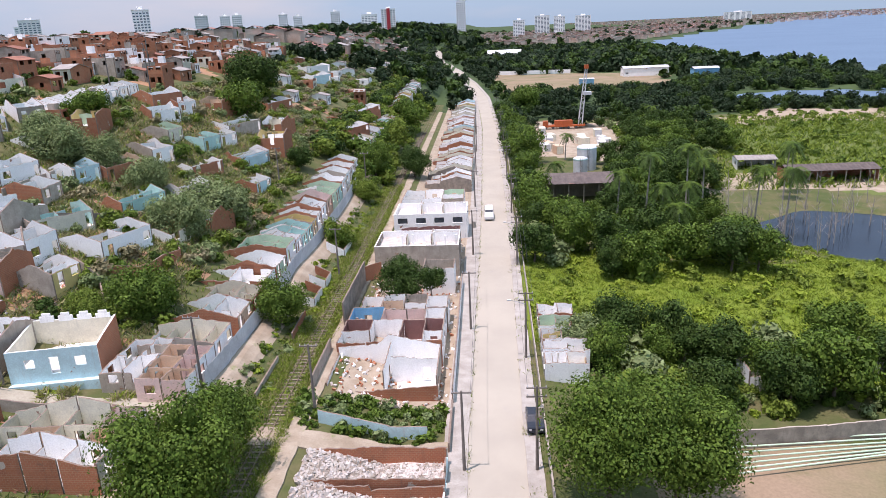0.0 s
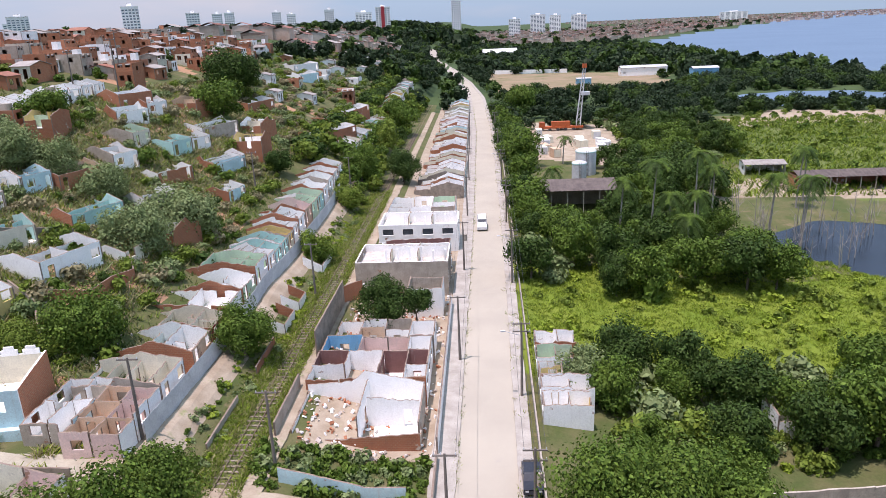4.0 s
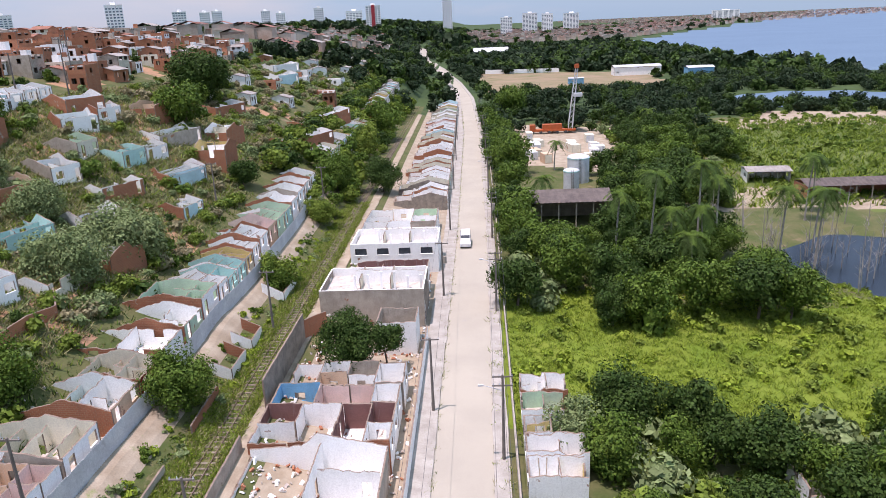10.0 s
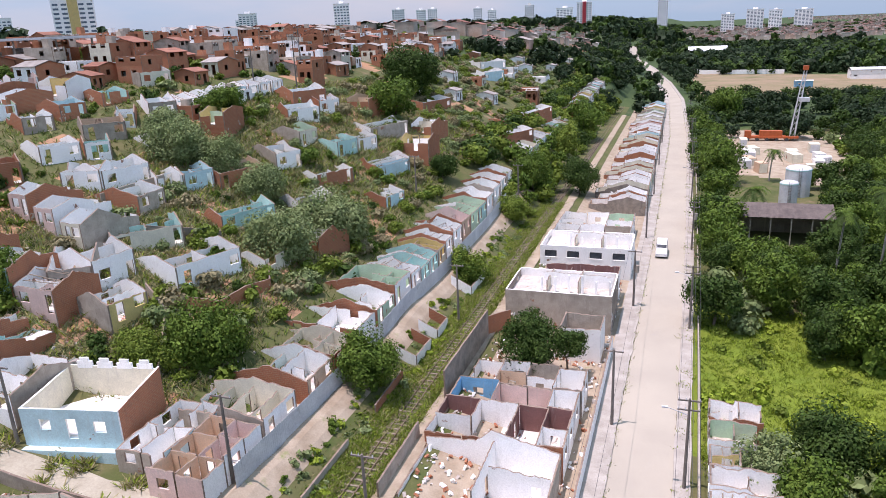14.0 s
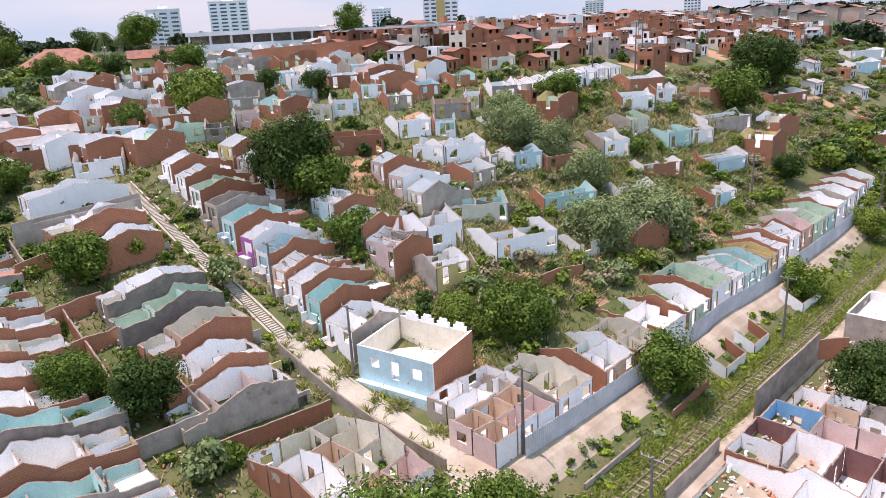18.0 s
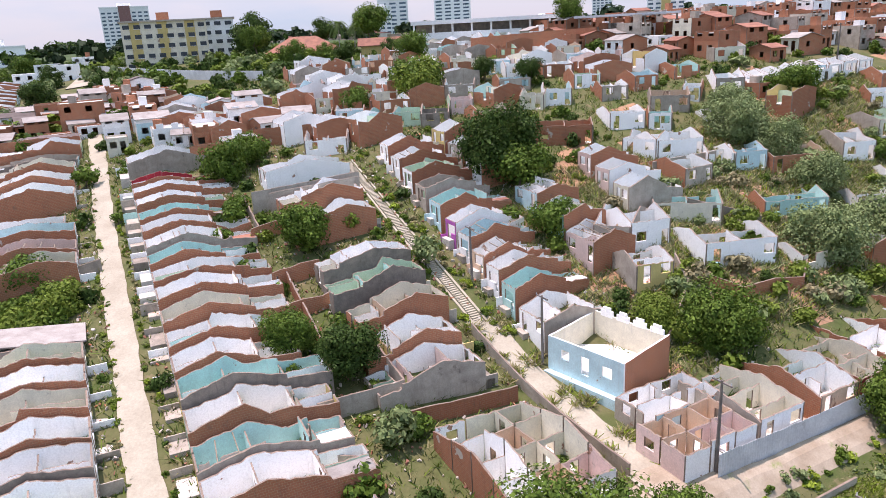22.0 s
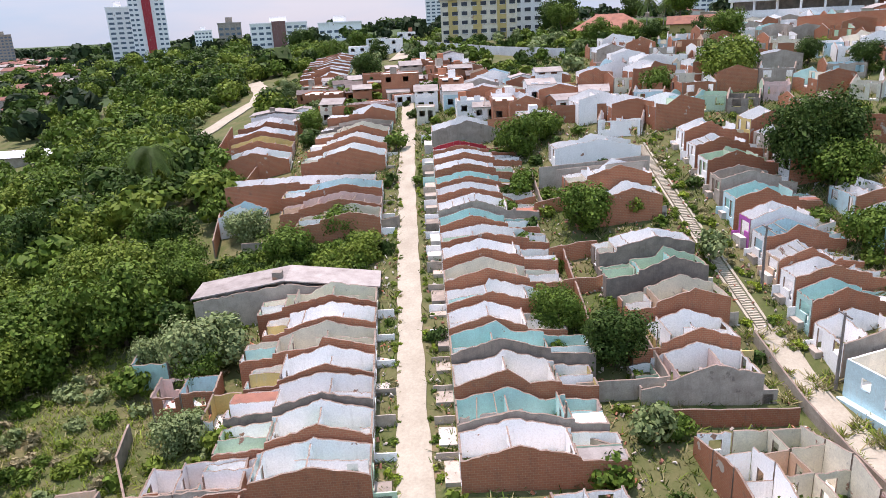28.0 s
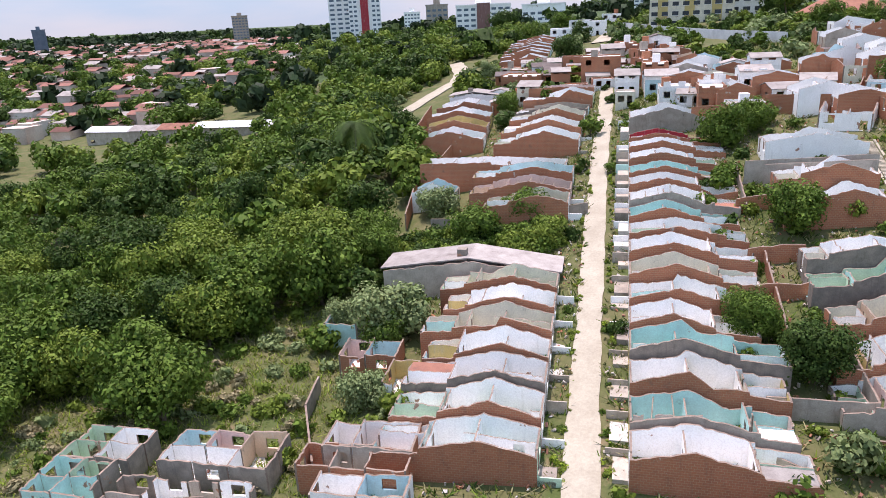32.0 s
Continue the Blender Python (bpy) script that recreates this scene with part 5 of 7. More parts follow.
def scatter(n, x0, x1, y0, y1, inside, radius, lift, apart=0.0):
    """Random places in a rectangle, where inside(x, y) holds and not too near one another."""
    got = []
    tries = 0
    while len(got) < n and tries < n * 25:
        tries += 1
        x, y = rng.uniform(x0, x1), rng.uniform(y0, y1)
        if not inside(x, y):
            continue
        r = rng.uniform(*radius)
        if apart and any((x - q[0]) ** 2 + (y - q[1]) ** 2 < (apart * (r + q[2])) ** 2 for q in got):
            continue
        got.append((x, y, r, r * lift))
    return np.array(got)


def tufts(name, n, x0, x1, y0, y1, inside, tall, mats, label, blades=8, category="grass"):
    """Tufts of upright blades."""
    r = rng
    x, y = r.uniform(x0, x1, n), r.uniform(y0, y1, n)
    ok = inside(x, y)
    x, y = x[ok], y[ok]
    x, y = np.repeat(x, blades) + r.normal(0, 0.16, len(x) * blades), np.repeat(y, blades) + r.normal(0, 0.16, len(y) * blades)
    z = height(x, y)
    a = r.uniform(0, math.tau, len(x))
    h = r.uniform(*tall, len(x))
    w = h * 0.13
    lean = r.normal(0, 0.8, (len(x), 2)) * h[:, None]
    b = np.stack([x, y, z - 0.05], -1)
    u = np.stack([np.cos(a) * w, np.sin(a) * w, 0 * a], -1)
    tip = b + np.stack([lean[:, 0], lean[:, 1], h], -1)
    ob = new(name, quads_mesh(name, np.stack([b - u, b + u, tip + u * 0.35, tip - u * 0.35], 1), mats, r.integers(0, len(mats), len(x))))
    return tagged(ob, label, category, kind="stuff")


# single trees that stand out
tree(-30.1, 61.0, 3.7, 3.6, "round dense green tree on the dirt track", ROUND, LEAF)
tree(-28.8, 23.4, 5.7, 6.0, "large spreading dark green mango tree", NEAR, LEAF)
tree(-26.6, 31.2, 3.5, 5.6, "dark green mango tree beside the railway", DENSE, LEAF)
tree(7.6, 28.6, 5.8, 8.2, "large broad green tree beside the road", NEAR, LEAF)
tree(13.8, 30.2, 5.3, 7.2, "broad green tree beside the road", NEAR, LEAF)
tree(-15.5, 74.5, 3.9, 4.0, "dark rounded tree inside a ruined house", DENSE, LEAF_DARK)
tree(-11.0, 75.2, 2.4, 4.6, "slim dark tree behind a wall", BROAD, LEAF_DARK)
tree(-64.0, 16.4, 3.1, 3.0, "rounded olive green tree behind ruined houses", ROUND, LEAF)
tree(-58.6, 20.6, 3.5, 3.4, "dense round dark green tree in a back yard", ROUND, LEAF_DARK)
tree(-68, -19.0, 4.3, 3.2, "grey-green tree behind ruined houses", BROAD, LEAF_GREY)
tree(-65.5, -19.5, 2.4, 2.2, "dark green bushy tree", BROAD, LEAF)
tree(-30.5, 151, 4.4, 4.5, "dark green tree beside the railway", DENSE, LEAF)
tree(-21.5, 160, 4.6, 4.5, "dark green tree beside the railway", DENSE, LEAF_DARK)
tree(-72.3, 36.0, 2.1, 2.2, "pale flowering shrub beside the stepped lane", LOOSE, LEAF_GREY)
tree(8.9, 61.0, 2.9, 2.6, "grey-green papaya-like tree over the ruins", BROAD, LEAF_GREY)
tree(12.0, 57.0, 3.4, 3.0, "leafy green tree over the ruins", BROAD, LEAF)
tree(14.6, 64.0, 4.2, 3.6, "dark green tree in the meadow", ROUND, LEAF_DARK)
tree(-83.6, 54.1, 5.9, 5.4, "large dark green tree on the slope", DENSE, LEAF_DARK)
tree(-79.6, 55.1, 4.3, 3.7, "leafy green tree on the slope", BROAD, LEAF)
tree(-120.4, 60.7, 5.2, 3.6, "round light green tree between houses", BROAD, LEAF_LIGHT)
tree(-108.6, 21.3, 4.0, 3.4, "green tree between ruins", BROAD, LEAF)
tree(-111.7, 25.6, 3.2, 2.8, "bushy green tree among the ruins", BROAD, LEAF)
tree(-82.8, 30.9, 1.3, 2.1, "small yellow-green papaya tree", FINE, LEAF_LIGHT)
tree(-68.9, 52.4, 3.6, 2.2, "bushy green tree on the slope", BROAD, LEAF)
tree(-74.6, 91.8, 4.3, 2.6, "grey-green shrubby tree on the slope", DENSE, LEAF_GREY)
tree(-69.2, 94.4, 3.8, 1.9, "grey-green shrubby tree on the slope", DENSE, LEAF_GREY)
tree(-123.1, 49.0, 2.8, 2.3, "bushy green tree among the ruins", BROAD, LEAF)
tree(-94.0, 18.6, 2.0, 1.7, "bushy green tree among the ruins", FINE, LEAF)
tree(-114.5, 28.1, 2.1, 1.8, "bushy green tree among the ruins", FINE, LEAF)
tree(-121.7, 75.7, 2.5, 2.8, "bushy green tree among the ruins", BROAD, LEAF_DARK)
tree(-112.4, 80.4, 2.7, 2.9, "bushy green tree among the ruins", BROAD, LEAF_DARK)
tree(-60.5, 147.5, 5.8, 4.9, "spreading green tree on the hillside", BROAD, LEAF)
tree(-67.2, 176.4, 7.3, 6.2, "dark green tree on the hillside", DENSE, LEAF_DARK)
tree(-78.4, 111.4, 4.1, 2.5, "green bush under white houses", BROAD, LEAF)
tree(-82.2, 108.5, 2.2, 1.3, "green bush under white houses", FINE, LEAF)
tree(-44.4, 131.2, 3.2, 2.7, "bushy green tree among the ruins", BROAD, LEAF_DARK)
tree(-61.1, 108.5, 2.0, 1.7, "bushy green tree among the ruins", FINE, LEAF)
tree(-48.9, 91.6, 5.6, 2.0, "tangled green thicket on the slope", DENSE, LEAF_GREY)
tree(-50.6, 79.2, 4.7, 1.9, "tangled grey-green thicket on the slope", DENSE, LEAF_GREY)
tree(-45.8, 56.2, 4.4, 1.8, "tangled green thicket on the slope", DENSE, LEAF)
tree(-50.2, 52.0, 3.1, 1.2, "tangled green thicket on the slope", DENSE, LEAF_LIGHT)
tree(-60.8, 92.3, 4.1, 2.0, "grey-green thicket on the slope", DENSE, LEAF_GREY)
tree(-78.0, 94.5, 4.4, 2.7, "grey-green thicket on the slope", DENSE, LEAF_GREY)
tree(-30.0, 129.0, 3.3, 2.3, "green bush beside the railway", BROAD, LEAF_LIGHT)
tree(-29.5, 97.6, 3.6, 2.2, "green bush beside the railway", BROAD, LEAF_LIGHT)
tree(-82.8, 24.3, 3.7, 3.2, "spreading green tree in a back yard", BROAD, LEAF)
tree(-105.7, 5.4, 1.0, 0.9, "small street bush beside the lane", FINE, LEAF)
tree(-124.5, 2.9, 2.2, 1.9, "small street bush beside the lane", FINE, LEAF)
tree(-150.5, -14.0, 2.9, 2.6, "bushy green tree among the ruins", BROAD, LEAF)
tree(-142.0, -13.6, 2.2, 1.5, "silvery green shrub among the ruins", FINE, LEAF_GREY)
tree(-203.0, -2.0, 4.5, 4.0, "dark green tree at the hill's top", BROAD, LEAF_DARK)
tree(-196.0, -22.5, 3.2, 3.0, "grey-green tree at the wood's edge", BROAD, LEAF_GREY)
tree(-94.2, -6.4, 3.5, 1.8, "bushy shrub before a ruined gable", BROAD, LEAF)
tree(-90.5, -12.4, 3.8, 1.5, "green thicket beside the lane", BROAD, LEAF)
tree(-85.8, -3.3, 3.2, 1.1, "green thicket beside the lane", BROAD, LEAF_LIGHT)
tree(-102.1, -20.1, 3.4, 1.7, "green thicket beside the lane", BROAD, LEAF_GREY)
tree(-48.8, 20.4, 2.1, 1.9, "wispy grey-green bush in a yard", FINE, LEAF_GREY)
tree(-44.7, 15.5, 2.1, 1.0, "green bushes in a yard", FINE, LEAF)
tree(-55.7, -18.7, 2.7, 1.6, "straggly grey-green bush in a yard", BROAD, LEAF_GREY)
tree(-53.9, -14.9, 1.8, 1.1, "straggly bush in a yard", FINE, LEAF_LIGHT)
tree(-65.9, -26.0, 2.2, 1.5, "green bush at the wood edge", FINE, LEAF)
tree(-70.7, -25.1, 2.6, 1.8, "green bush at the wood edge", BROAD, LEAF_GREY)
tree(-96.6, 20.1, 2.0, 1.2, "bushy green tree among the ruins", FINE, LEAF)
tree(-255.1, 65.8, 8.4, 7.1, "dark green tree on the plateau", BROAD, LEAF_DARK)
tree(-199.0, 62.5, 3.8, 3.2, "green tree on the plateau", BROAD, LEAF)
tree(-186.4, 72.1, 3.0, 2.6, "dark green tree on the plateau", BROAD, LEAF_DARK)
tree(-123.4, 62.0, 5.5, 3.3, "broad green tree between houses", BROAD, LEAF)
tree(-326.1, -29.4, 7.3, 6.2, "dark green tree at the wood edge", BROAD, LEAF_DARK)
tree(-283.7, -4.1, 5.0, 4.2, "bushy green tree among the ruins", BROAD, LEAF)
tree(-30.2, 234.8, 6.7, 5.7, "leafy green tree beside the railway", BROAD, LEAF)
tree(-30.6, 194.6, 5.0, 4.2, "light green tree beside the railway", BROAD, LEAF_LIGHT)
tree(-29.3, 96.0, 2.9, 2.0, "green bush beside the railway", BROAD, LEAF)
tree(16.6, 316.8, 8.2, 7.0, "leafy green tree beside the road", BROAD, LEAF)
tree(10.3, 190.4, 6.6, 5.6, "leafy green tree beside the road", BROAD, LEAF)
tree(6.7, 142.0, 4.4, 3.7, "leafy dark tree beside the road", BROAD, LEAF_DARK)

middles = [o.matrix_world @ Vector((2.5, 4.0, 0)) for o in scene.objects if o.name.startswith(("ruined_house", "hilltop_house"))]


# the wood on the low side
def low_side(x, y):
    edge = -16 - 0.10 * (-x - 45) - 3 * math.sin(x / 9) if x > -95 else -22 - 0.13 * (-x - 95) + 3 * math.sin(x / 11)
    clear = (x + 61) ** 2 / 15 ** 2 + (y + 29) ** 2 / 7.5 ** 2 < 1 or (x > -51 and y > -44)
    sheds = -226 < x < -188 and -172 < y < -96
    track = -10 < y + 37 + 4 * math.sin((x + 200) / 16) < 13 and -255 < x < -150
    return y < edge - 3 and y > -40 + 0.9 * x and not clear and not track and not sheds and not (-95 < x and y > -24)


near = scatter(230, -150, -46, -120, -22, low_side, (2.6, 5.4), 0.95, 0.40)
single = near[near[:, 0] > -92]
for x, y, r, h in single:
    tree(x, y, r, h, "leafy green woodland tree", BROAD if r > 3.0 else FINE, rnd.choice([LEAF, LEAF, LEAF_DARK, LEAF_LIGHT, LEAF, LEAF_LIGHT]), "woodland trees")
stuff("woodland", near[near[:, 0] <= -92], MASS + FINE, [LEAF, LEAF_LIGHT, LEAF_DARK, LEAF, LEAF_DARK, LEAF], "dense green woodland in the valley", "woodland")
far = scatter(520, -420, -140, -420, -22, low_side, (3.0, 6.0), 0.7, 0.42)
stuff("far_woodland", far, FAR, [LEAF, LEAF_LIGHT, LEAF_DARK, LEAF, LEAF_DARK, LEAF], "dense green woodland filling the valley", "woodland")


def wood_east(x, y):
    if y < 62:
        return x > 14 and y > 46 and rng.random() < 0.7
    if y < 100:
        return y > 89 + 2 * math.sin(x / 5) and 5 < x < 47
    if y < 145:
        return 5 < x < 44 and not (10 < x < 30 and y > 134)
    if y < 195:
        return 30 < x < 52 or 5 < x < 9
    return (3.5 < x < 11 and y < 380) or (45 < x < 75 and y < 260)


near = scatter(175, 4, 80, 46, 300, wood_east, (2.6, 4.8), 1.12, 0.36)
single, rest = near[near[:, 1] < 125], near[near[:, 1] >= 125]
stuff("lakeside_wood", rest, MASS, [LEAF, LEAF_DARK, LEAF_DARK, LEAF], "dense green wood along the lake road", "woodland")
for x, y, r, h in single:
    tree(x, y, r, h, "dense green tree in the lakeside wood", BROAD, rnd.choice([LEAF, LEAF, LEAF_DARK, LEAF_DARK, LEAF_DARK]), "lakeside trees")


far = scatter(260, 4, 80, 46, 330, wood_east, (1.2, 3.0), 0.55, 0.3)
stuff("lakeside_undergrowth", far, FINE + BUSH, [LEAF, LEAF_DARK, LEAF_LIGHT, LEAF_GREY], "green undergrowth of the lakeside wood", "shrubs")


def mangrove(x, y):
    return (y > 290 and x > 62 and y < 395 + 0.2 * x and height(x, y) > -2.4) or (560 < y < 1050 and 0 < x < 215) or (395 < y < 600 and 120 < x < 230 + 0.05 * y)


far = scatter(1100, 0, 420, 290, 1080, mangrove, (4.0, 9.0), 0.5, 0.3)
stuff("mangrove", far[far[:, 1] > 480], DISTANT, [LEAF_FAR, LEAF_FAR, LEAF_DARK], "dark green mangrove belt along the lagoon", "mangrove")
far = far[far[:, 1] <= 480]
far[:, 2:] *= 0.62
stuff("mangrove", far, FAR, [LEAF_FAR, LEAF_FAR, LEAF_DARK], "dark green mangrove thicket beside the cleared field", "mangrove")
far = scatter(260, 62, 235, 290, 480, mangrove, (2.0, 4.5), 0.6, 0.3)
stuff("mangrove", far, FAR, [LEAF_FAR, LEAF_FAR, LEAF_DARK], "dark green mangrove bushes between the ponds", "mangrove")


def clear_of_houses(x, y, r):
    at_blue_house = -53.5 < x < -42 and 37.5 < y < 49
    return not at_blue_house and all((q.x - x) ** 2 + (q.y - y) ** 2 > r * r for q in middles)


def hillside(x, y):
    return clear_of_houses(x, y, 4.2) and y > 44 + 0.25 * (-x - 36) and x < -43 and x > -75 - 0.08 * (y - 120)


far = scatter(1200, -110, -42, 50, 420, hillside, (0.6, 2.0), 0.4, 0.22)
stuff("hillside_shrubs", far, FINE + LOOSE, [LEAF_LIGHT, LEAF_LIGHT, LEAF_GREY, LEAF_DRY, LEAF_DRY, LEAF_GREY], "tangled green shrubs on the hillside", "shrubs")
far = scatter(300, -400, -75, 130, 900, lambda x, y: clear_of_houses(x, y, 5), (2.0, 4.5), 0.8, 0.5)
stuff("hilltop_trees", far, DISTANT, [LEAF_FAR, LEAF_FAR, LEAF_DARK], "green trees among the hilltop houses", "trees")
tufts("meadow_grass", 14000, 3, 72, 58, 104, lambda x, y: (x > 3.5) & (height(x, y) > -2.5), (0.2, 0.45), [GRASS, LEAF_LIGHT, GRASS], "bright green tall meadow grass")
tufts("railway_grass", 42000, -29.2, -23.3, 16, 150, lambda x, y: (abs(x + 25.2) > 1.15) | (rng.random(len(x)) < 0.10), (0.2, 0.5), [GRASS, LEAF_LIGHT, LEAF_LIGHT, GRASS_DRY], "green grass along the railway", blades=5)
tufts("clearing_grass", 9000, -95, -40, -75, -16, lambda x, y: y < -18 - 0.05 * (-x - 45), (0.2, 0.5), [GRASS, GRASS_DRY, LEAF_LIGHT], "tall green and dry grass in the clearing")

far = scatter(420, -190, -36, -8, 125, lambda x, y: clear_of_houses(x, y, 5.0) and not (x > -140 and abs(y - 0.8 - 0.055 * (-x - 45)) < 2.6) and not (x > -105 and abs(y - 37) < 3), (0.5, 1.7), 0.4, 0.5)
stuff("yard_shrubs", far, FINE + BUSH, [LEAF, LEAF_DARK, LEAF, LEAF_LIGHT], "weedy green shrubs between the ruins", "shrubs")
tufts("ruin_weeds", 26000, -190, -35, -16, 130, lambda x, y: (abs(y - 0.8 - 0.055 * (-x - 45)) > 1.5) & (abs(y - 37) > 1.5) & ((abs(x + 47.8) > 5.8) | (abs(y - 43.2) > 5.6)), (0.2, 0.7), [LEAF, GRASS_DRY, LEAF_LIGHT, LEAF_DARK], "tufts of green and dry weeds between the ruins", blades=6)

far = scatter(260, 4, 76, 60, 106, lambda x, y: height(x, y) > -2.4, (0.5, 1.8), 0.15, 0.4)
stuff("meadow_creepers", far, BUSH, [LEAF_LIGHT, GRASS, GRASS, LEAF_LIGHT], "low green creepers and bushes in the meadow", "shrubs")
far = scatter(560, 50, 200, 150, 300, lambda x, y: height(x, y) > -2.4, (0.8, 2.6), 0.05, 0.3)
stuff("marsh_bushes", far, BUSH, [LEAF_LIGHT, LEAF_LIGHT, LEAF, LEAF], "green bushes on the lakeside marsh", "shrubs")
far = scatter(420, -95, 8, 300, 1000, lambda x, y: clear_of_houses(x, y, 6) and abs(x - float(np.interp(y, [p[1] for p in MAIN], [p[0] for p in MAIN]))) > 7 and not (x > -12 and y < 340) and abs(x + 25.2) > 3.5, (2.5, 6.0), 0.75, 0.4)
stuff("far_roadside_trees", far, DISTANT + DISTANT + FAR, [LEAF_FAR, LEAF_FAR, LEAF_DARK], "dark green trees along the far road", "trees")
far = scatter(160, -45, -27.5, 135, 330, lambda x, y: clear_of_houses(x, y, 3.5), (1.4, 3.6), 0.8, 0.4)
stuff("railway_trees", far, FINE, [LEAF, LEAF_DARK, LEAF_LIGHT], "green trees and bushes along the railway", "trees")
far = scatter(90, -23, -8, 36, 45, lambda x, y: y > 38, (0.4, 1.2), 0.3, 0.3)
stuff("plot_weeds", far, BUSH, [LEAF, LEAF, LEAF_GREY], "green weeds in the empty roadside plot", "shrubs")
far = scatter(260, -30.6, -27, 40, 135, lambda x, y: True, (0.3, 0.9), 0.3, 0.3)
stuff("track_weeds", far, BUSH, [LEAF, LEAF_LIGHT, GRASS, LEAF_GREY], "green weeds between the track and the railway", "shrubs")
far = scatter(220, -140, -45, -3, 7, lambda x, y: 1.2 < abs(y - 0.8 - 0.055 * (-x - 45)) < 2.2, (0.15, 0.5), 0.3, 0.2)
stuff("lane_weeds", far, BUSH, [LEAF, LEAF_LIGHT, GRASS, GRASS_DRY], "weeds along the edges of the lane", "weeds")
far = scatter(170, -104, -58, 33, 46, lambda x, y: 0.9 < abs(y - 36.8 - (0.00198 * max(0, -x - 70) ** 1.95)) < 2.3, (0.25, 0.8), 0.3, 0.2)
stuff("stair_weeds", far, FINE + BUSH, [LEAF, LEAF_LIGHT, GRASS_DRY, GRASS], "weeds along the stepped lane", "weeds")
tufts("lane_grass", 420, -62, -34, 34, 39.6, lambda x, y: (abs(y - 36.8) > 0.5) & (np.sin(x * 0.9) + np.sin(x * 2.3 + y) > 0.4), (0.3, 0.8), [GRASS_DRY, GRASS_DRY, GRASS], "dry grass clumps along the lower lane", blades=22)

far = scatter(170, -78, -42, -50, -16, lambda x, y: clear_of_houses(x, y, 4.5), (0.4, 1.5), 0.3, 0.5)
stuff("clearing_bushes", far, BUSH + FINE, [LEAF, LEAF_LIGHT, LEAF_GREY, LEAF_DRY], "small green bushes in the clearing", "shrubs")
far = scatter(110, -93, -83, -24, -3.0, lambda x, y: clear_of_houses(x, y, 3.0), (0.7, 1.9), 0.4, 0.25)
stuff("gap_bushes", far, FINE, [LEAF, LEAF_LIGHT, LEAF_DARK], "dense green bushes in a gap between the houses", "shrubs")
far = scatter(500, -400, 60, 850, 2600, lambda x, y: x < -20 or y < 1150, (5, 11), 0.5, 0.35)
stuff("northern_trees", far, TINY, [LEAF_FAR, LEAF_FAR, LEAF_DARK], "dark trees on the far northern slopes", "trees")

far = scatter(520, -360, -140, -50, 62, lambda x, y: clear_of_houses(x, y, 5.5) and abs(y - 5.5) > 4 and not (-6 < y + 37 + 4 * math.sin((x + 200) / 16) < 9 and x < -150), (0.7, 3.2), 0.55, 0.3)
stuff("plateau_shrubs", far, BUSH, [LEAF, LEAF_LIGHT, LEAF_DARK, LEAF_GREY], "green shrubs and small trees on the plateau", "shrubs")
far = scatter(330, -330, -160, -75, -22, lambda x, y: not (-8 < y + 37 + 4 * math.sin((x + 200) / 16) < 14 and x > -255) and clear_of_houses(x, y, 6), (2.0, 4.6), 0.75, 0.35)
stuff("track_woodland", far, FAR, [LEAF, LEAF_LIGHT, LEAF_DARK], "leafy green trees beside the dirt track", "woodland")

tufts("slope_grass", 16000, -80, -42, 46, 175, lambda x, y: x < -43 - 0.02 * (y - 46), (0.3, 0.8), [GRASS_DRY, GRASS_DRY, GRASS, LEAF_DRY, LEAF_GREY], "tall dry and green grass on the hillside", blades=6)

far = scatter(150, 8, 125, 262, 398, lambda x, y: height(x, y) > -2.4 and not (95 < x and y < 296), (2.2, 5.0), 0.75, 0.4)
stuff("works_trees", far, FAR, [LEAF_FAR, LEAF_FAR, LEAF_DARK], "dark green trees behind the works yard", "trees")
far = scatter(700, -1900, -850, -1700, 300, lambda x, y: True, (7, 15), 0.4, 0.3)
stuff("horizon_trees", far, TINY, [LEAF_FAR, LEAF_FAR, LEAF_DARK], "dark trees along the far horizon", "trees")

def from_road(x, y):
    return x - np.interp(y, [p[1] for p in MAIN], [p[0] for p in MAIN])


tufts("kerb_grass", 9000, -5.6, -3.6, 14, 330, lambda x, y: (abs(from_road(x, y) + 2.95) < 0.22) & (np.sin(y * 0.6) + np.sin(y * 1.7 + 1) > -0.5), (0.08, 0.3), [GRASS, GRASS_DRY, LEAF], "grass growing along the kerb", blades=6)
tufts("kerb_grass", 6000, 0.6, 4.4, 14, 330, lambda x, y: (from_road(x, y) > 2.8) & (from_road(x, y) < 4.6) & (np.sin(y * 0.5) + np.sin(y * 1.9 + x) > 0.7), (0.15, 0.45), [GRASS, GRASS_DRY, LEAF_LIGHT], "grass growing in the narrow pavement", blades=5)
tufts("marsh_grass", 9000, 55, 195, 150, 275, lambda x, y: height(x, y) > -2.4, (0.5, 1.3), [LEAF_LIGHT, LEAF, GRASS], "tall green grass on the lakeside marsh", blades=5)
far = scatter(420, -205, -74, 100, 335, lambda x, y: clear_of_houses(x, y, 3.6), (0.6, 2.2), 0.5, 0.3)
stuff("hilltop_shrubs", far, BUSH, [LEAF, LEAF_LIGHT, LEAF_DARK, LEAF_GREY], "green shrubs between the hilltop houses", "shrubs")

far = scatter(90, -110, -8, 960, 1240, lambda x, y: abs(x - float(np.interp(y, [p[1] for p in MAIN], [p[0] for p in MAIN]))) > 9, (8, 14), 0.9, 0.3)
stuff("far_grove", far, TINY, [LEAF_FAR, LEAF_FAR, LEAF_DARK], "tall dark trees at the far end of the road", "trees")

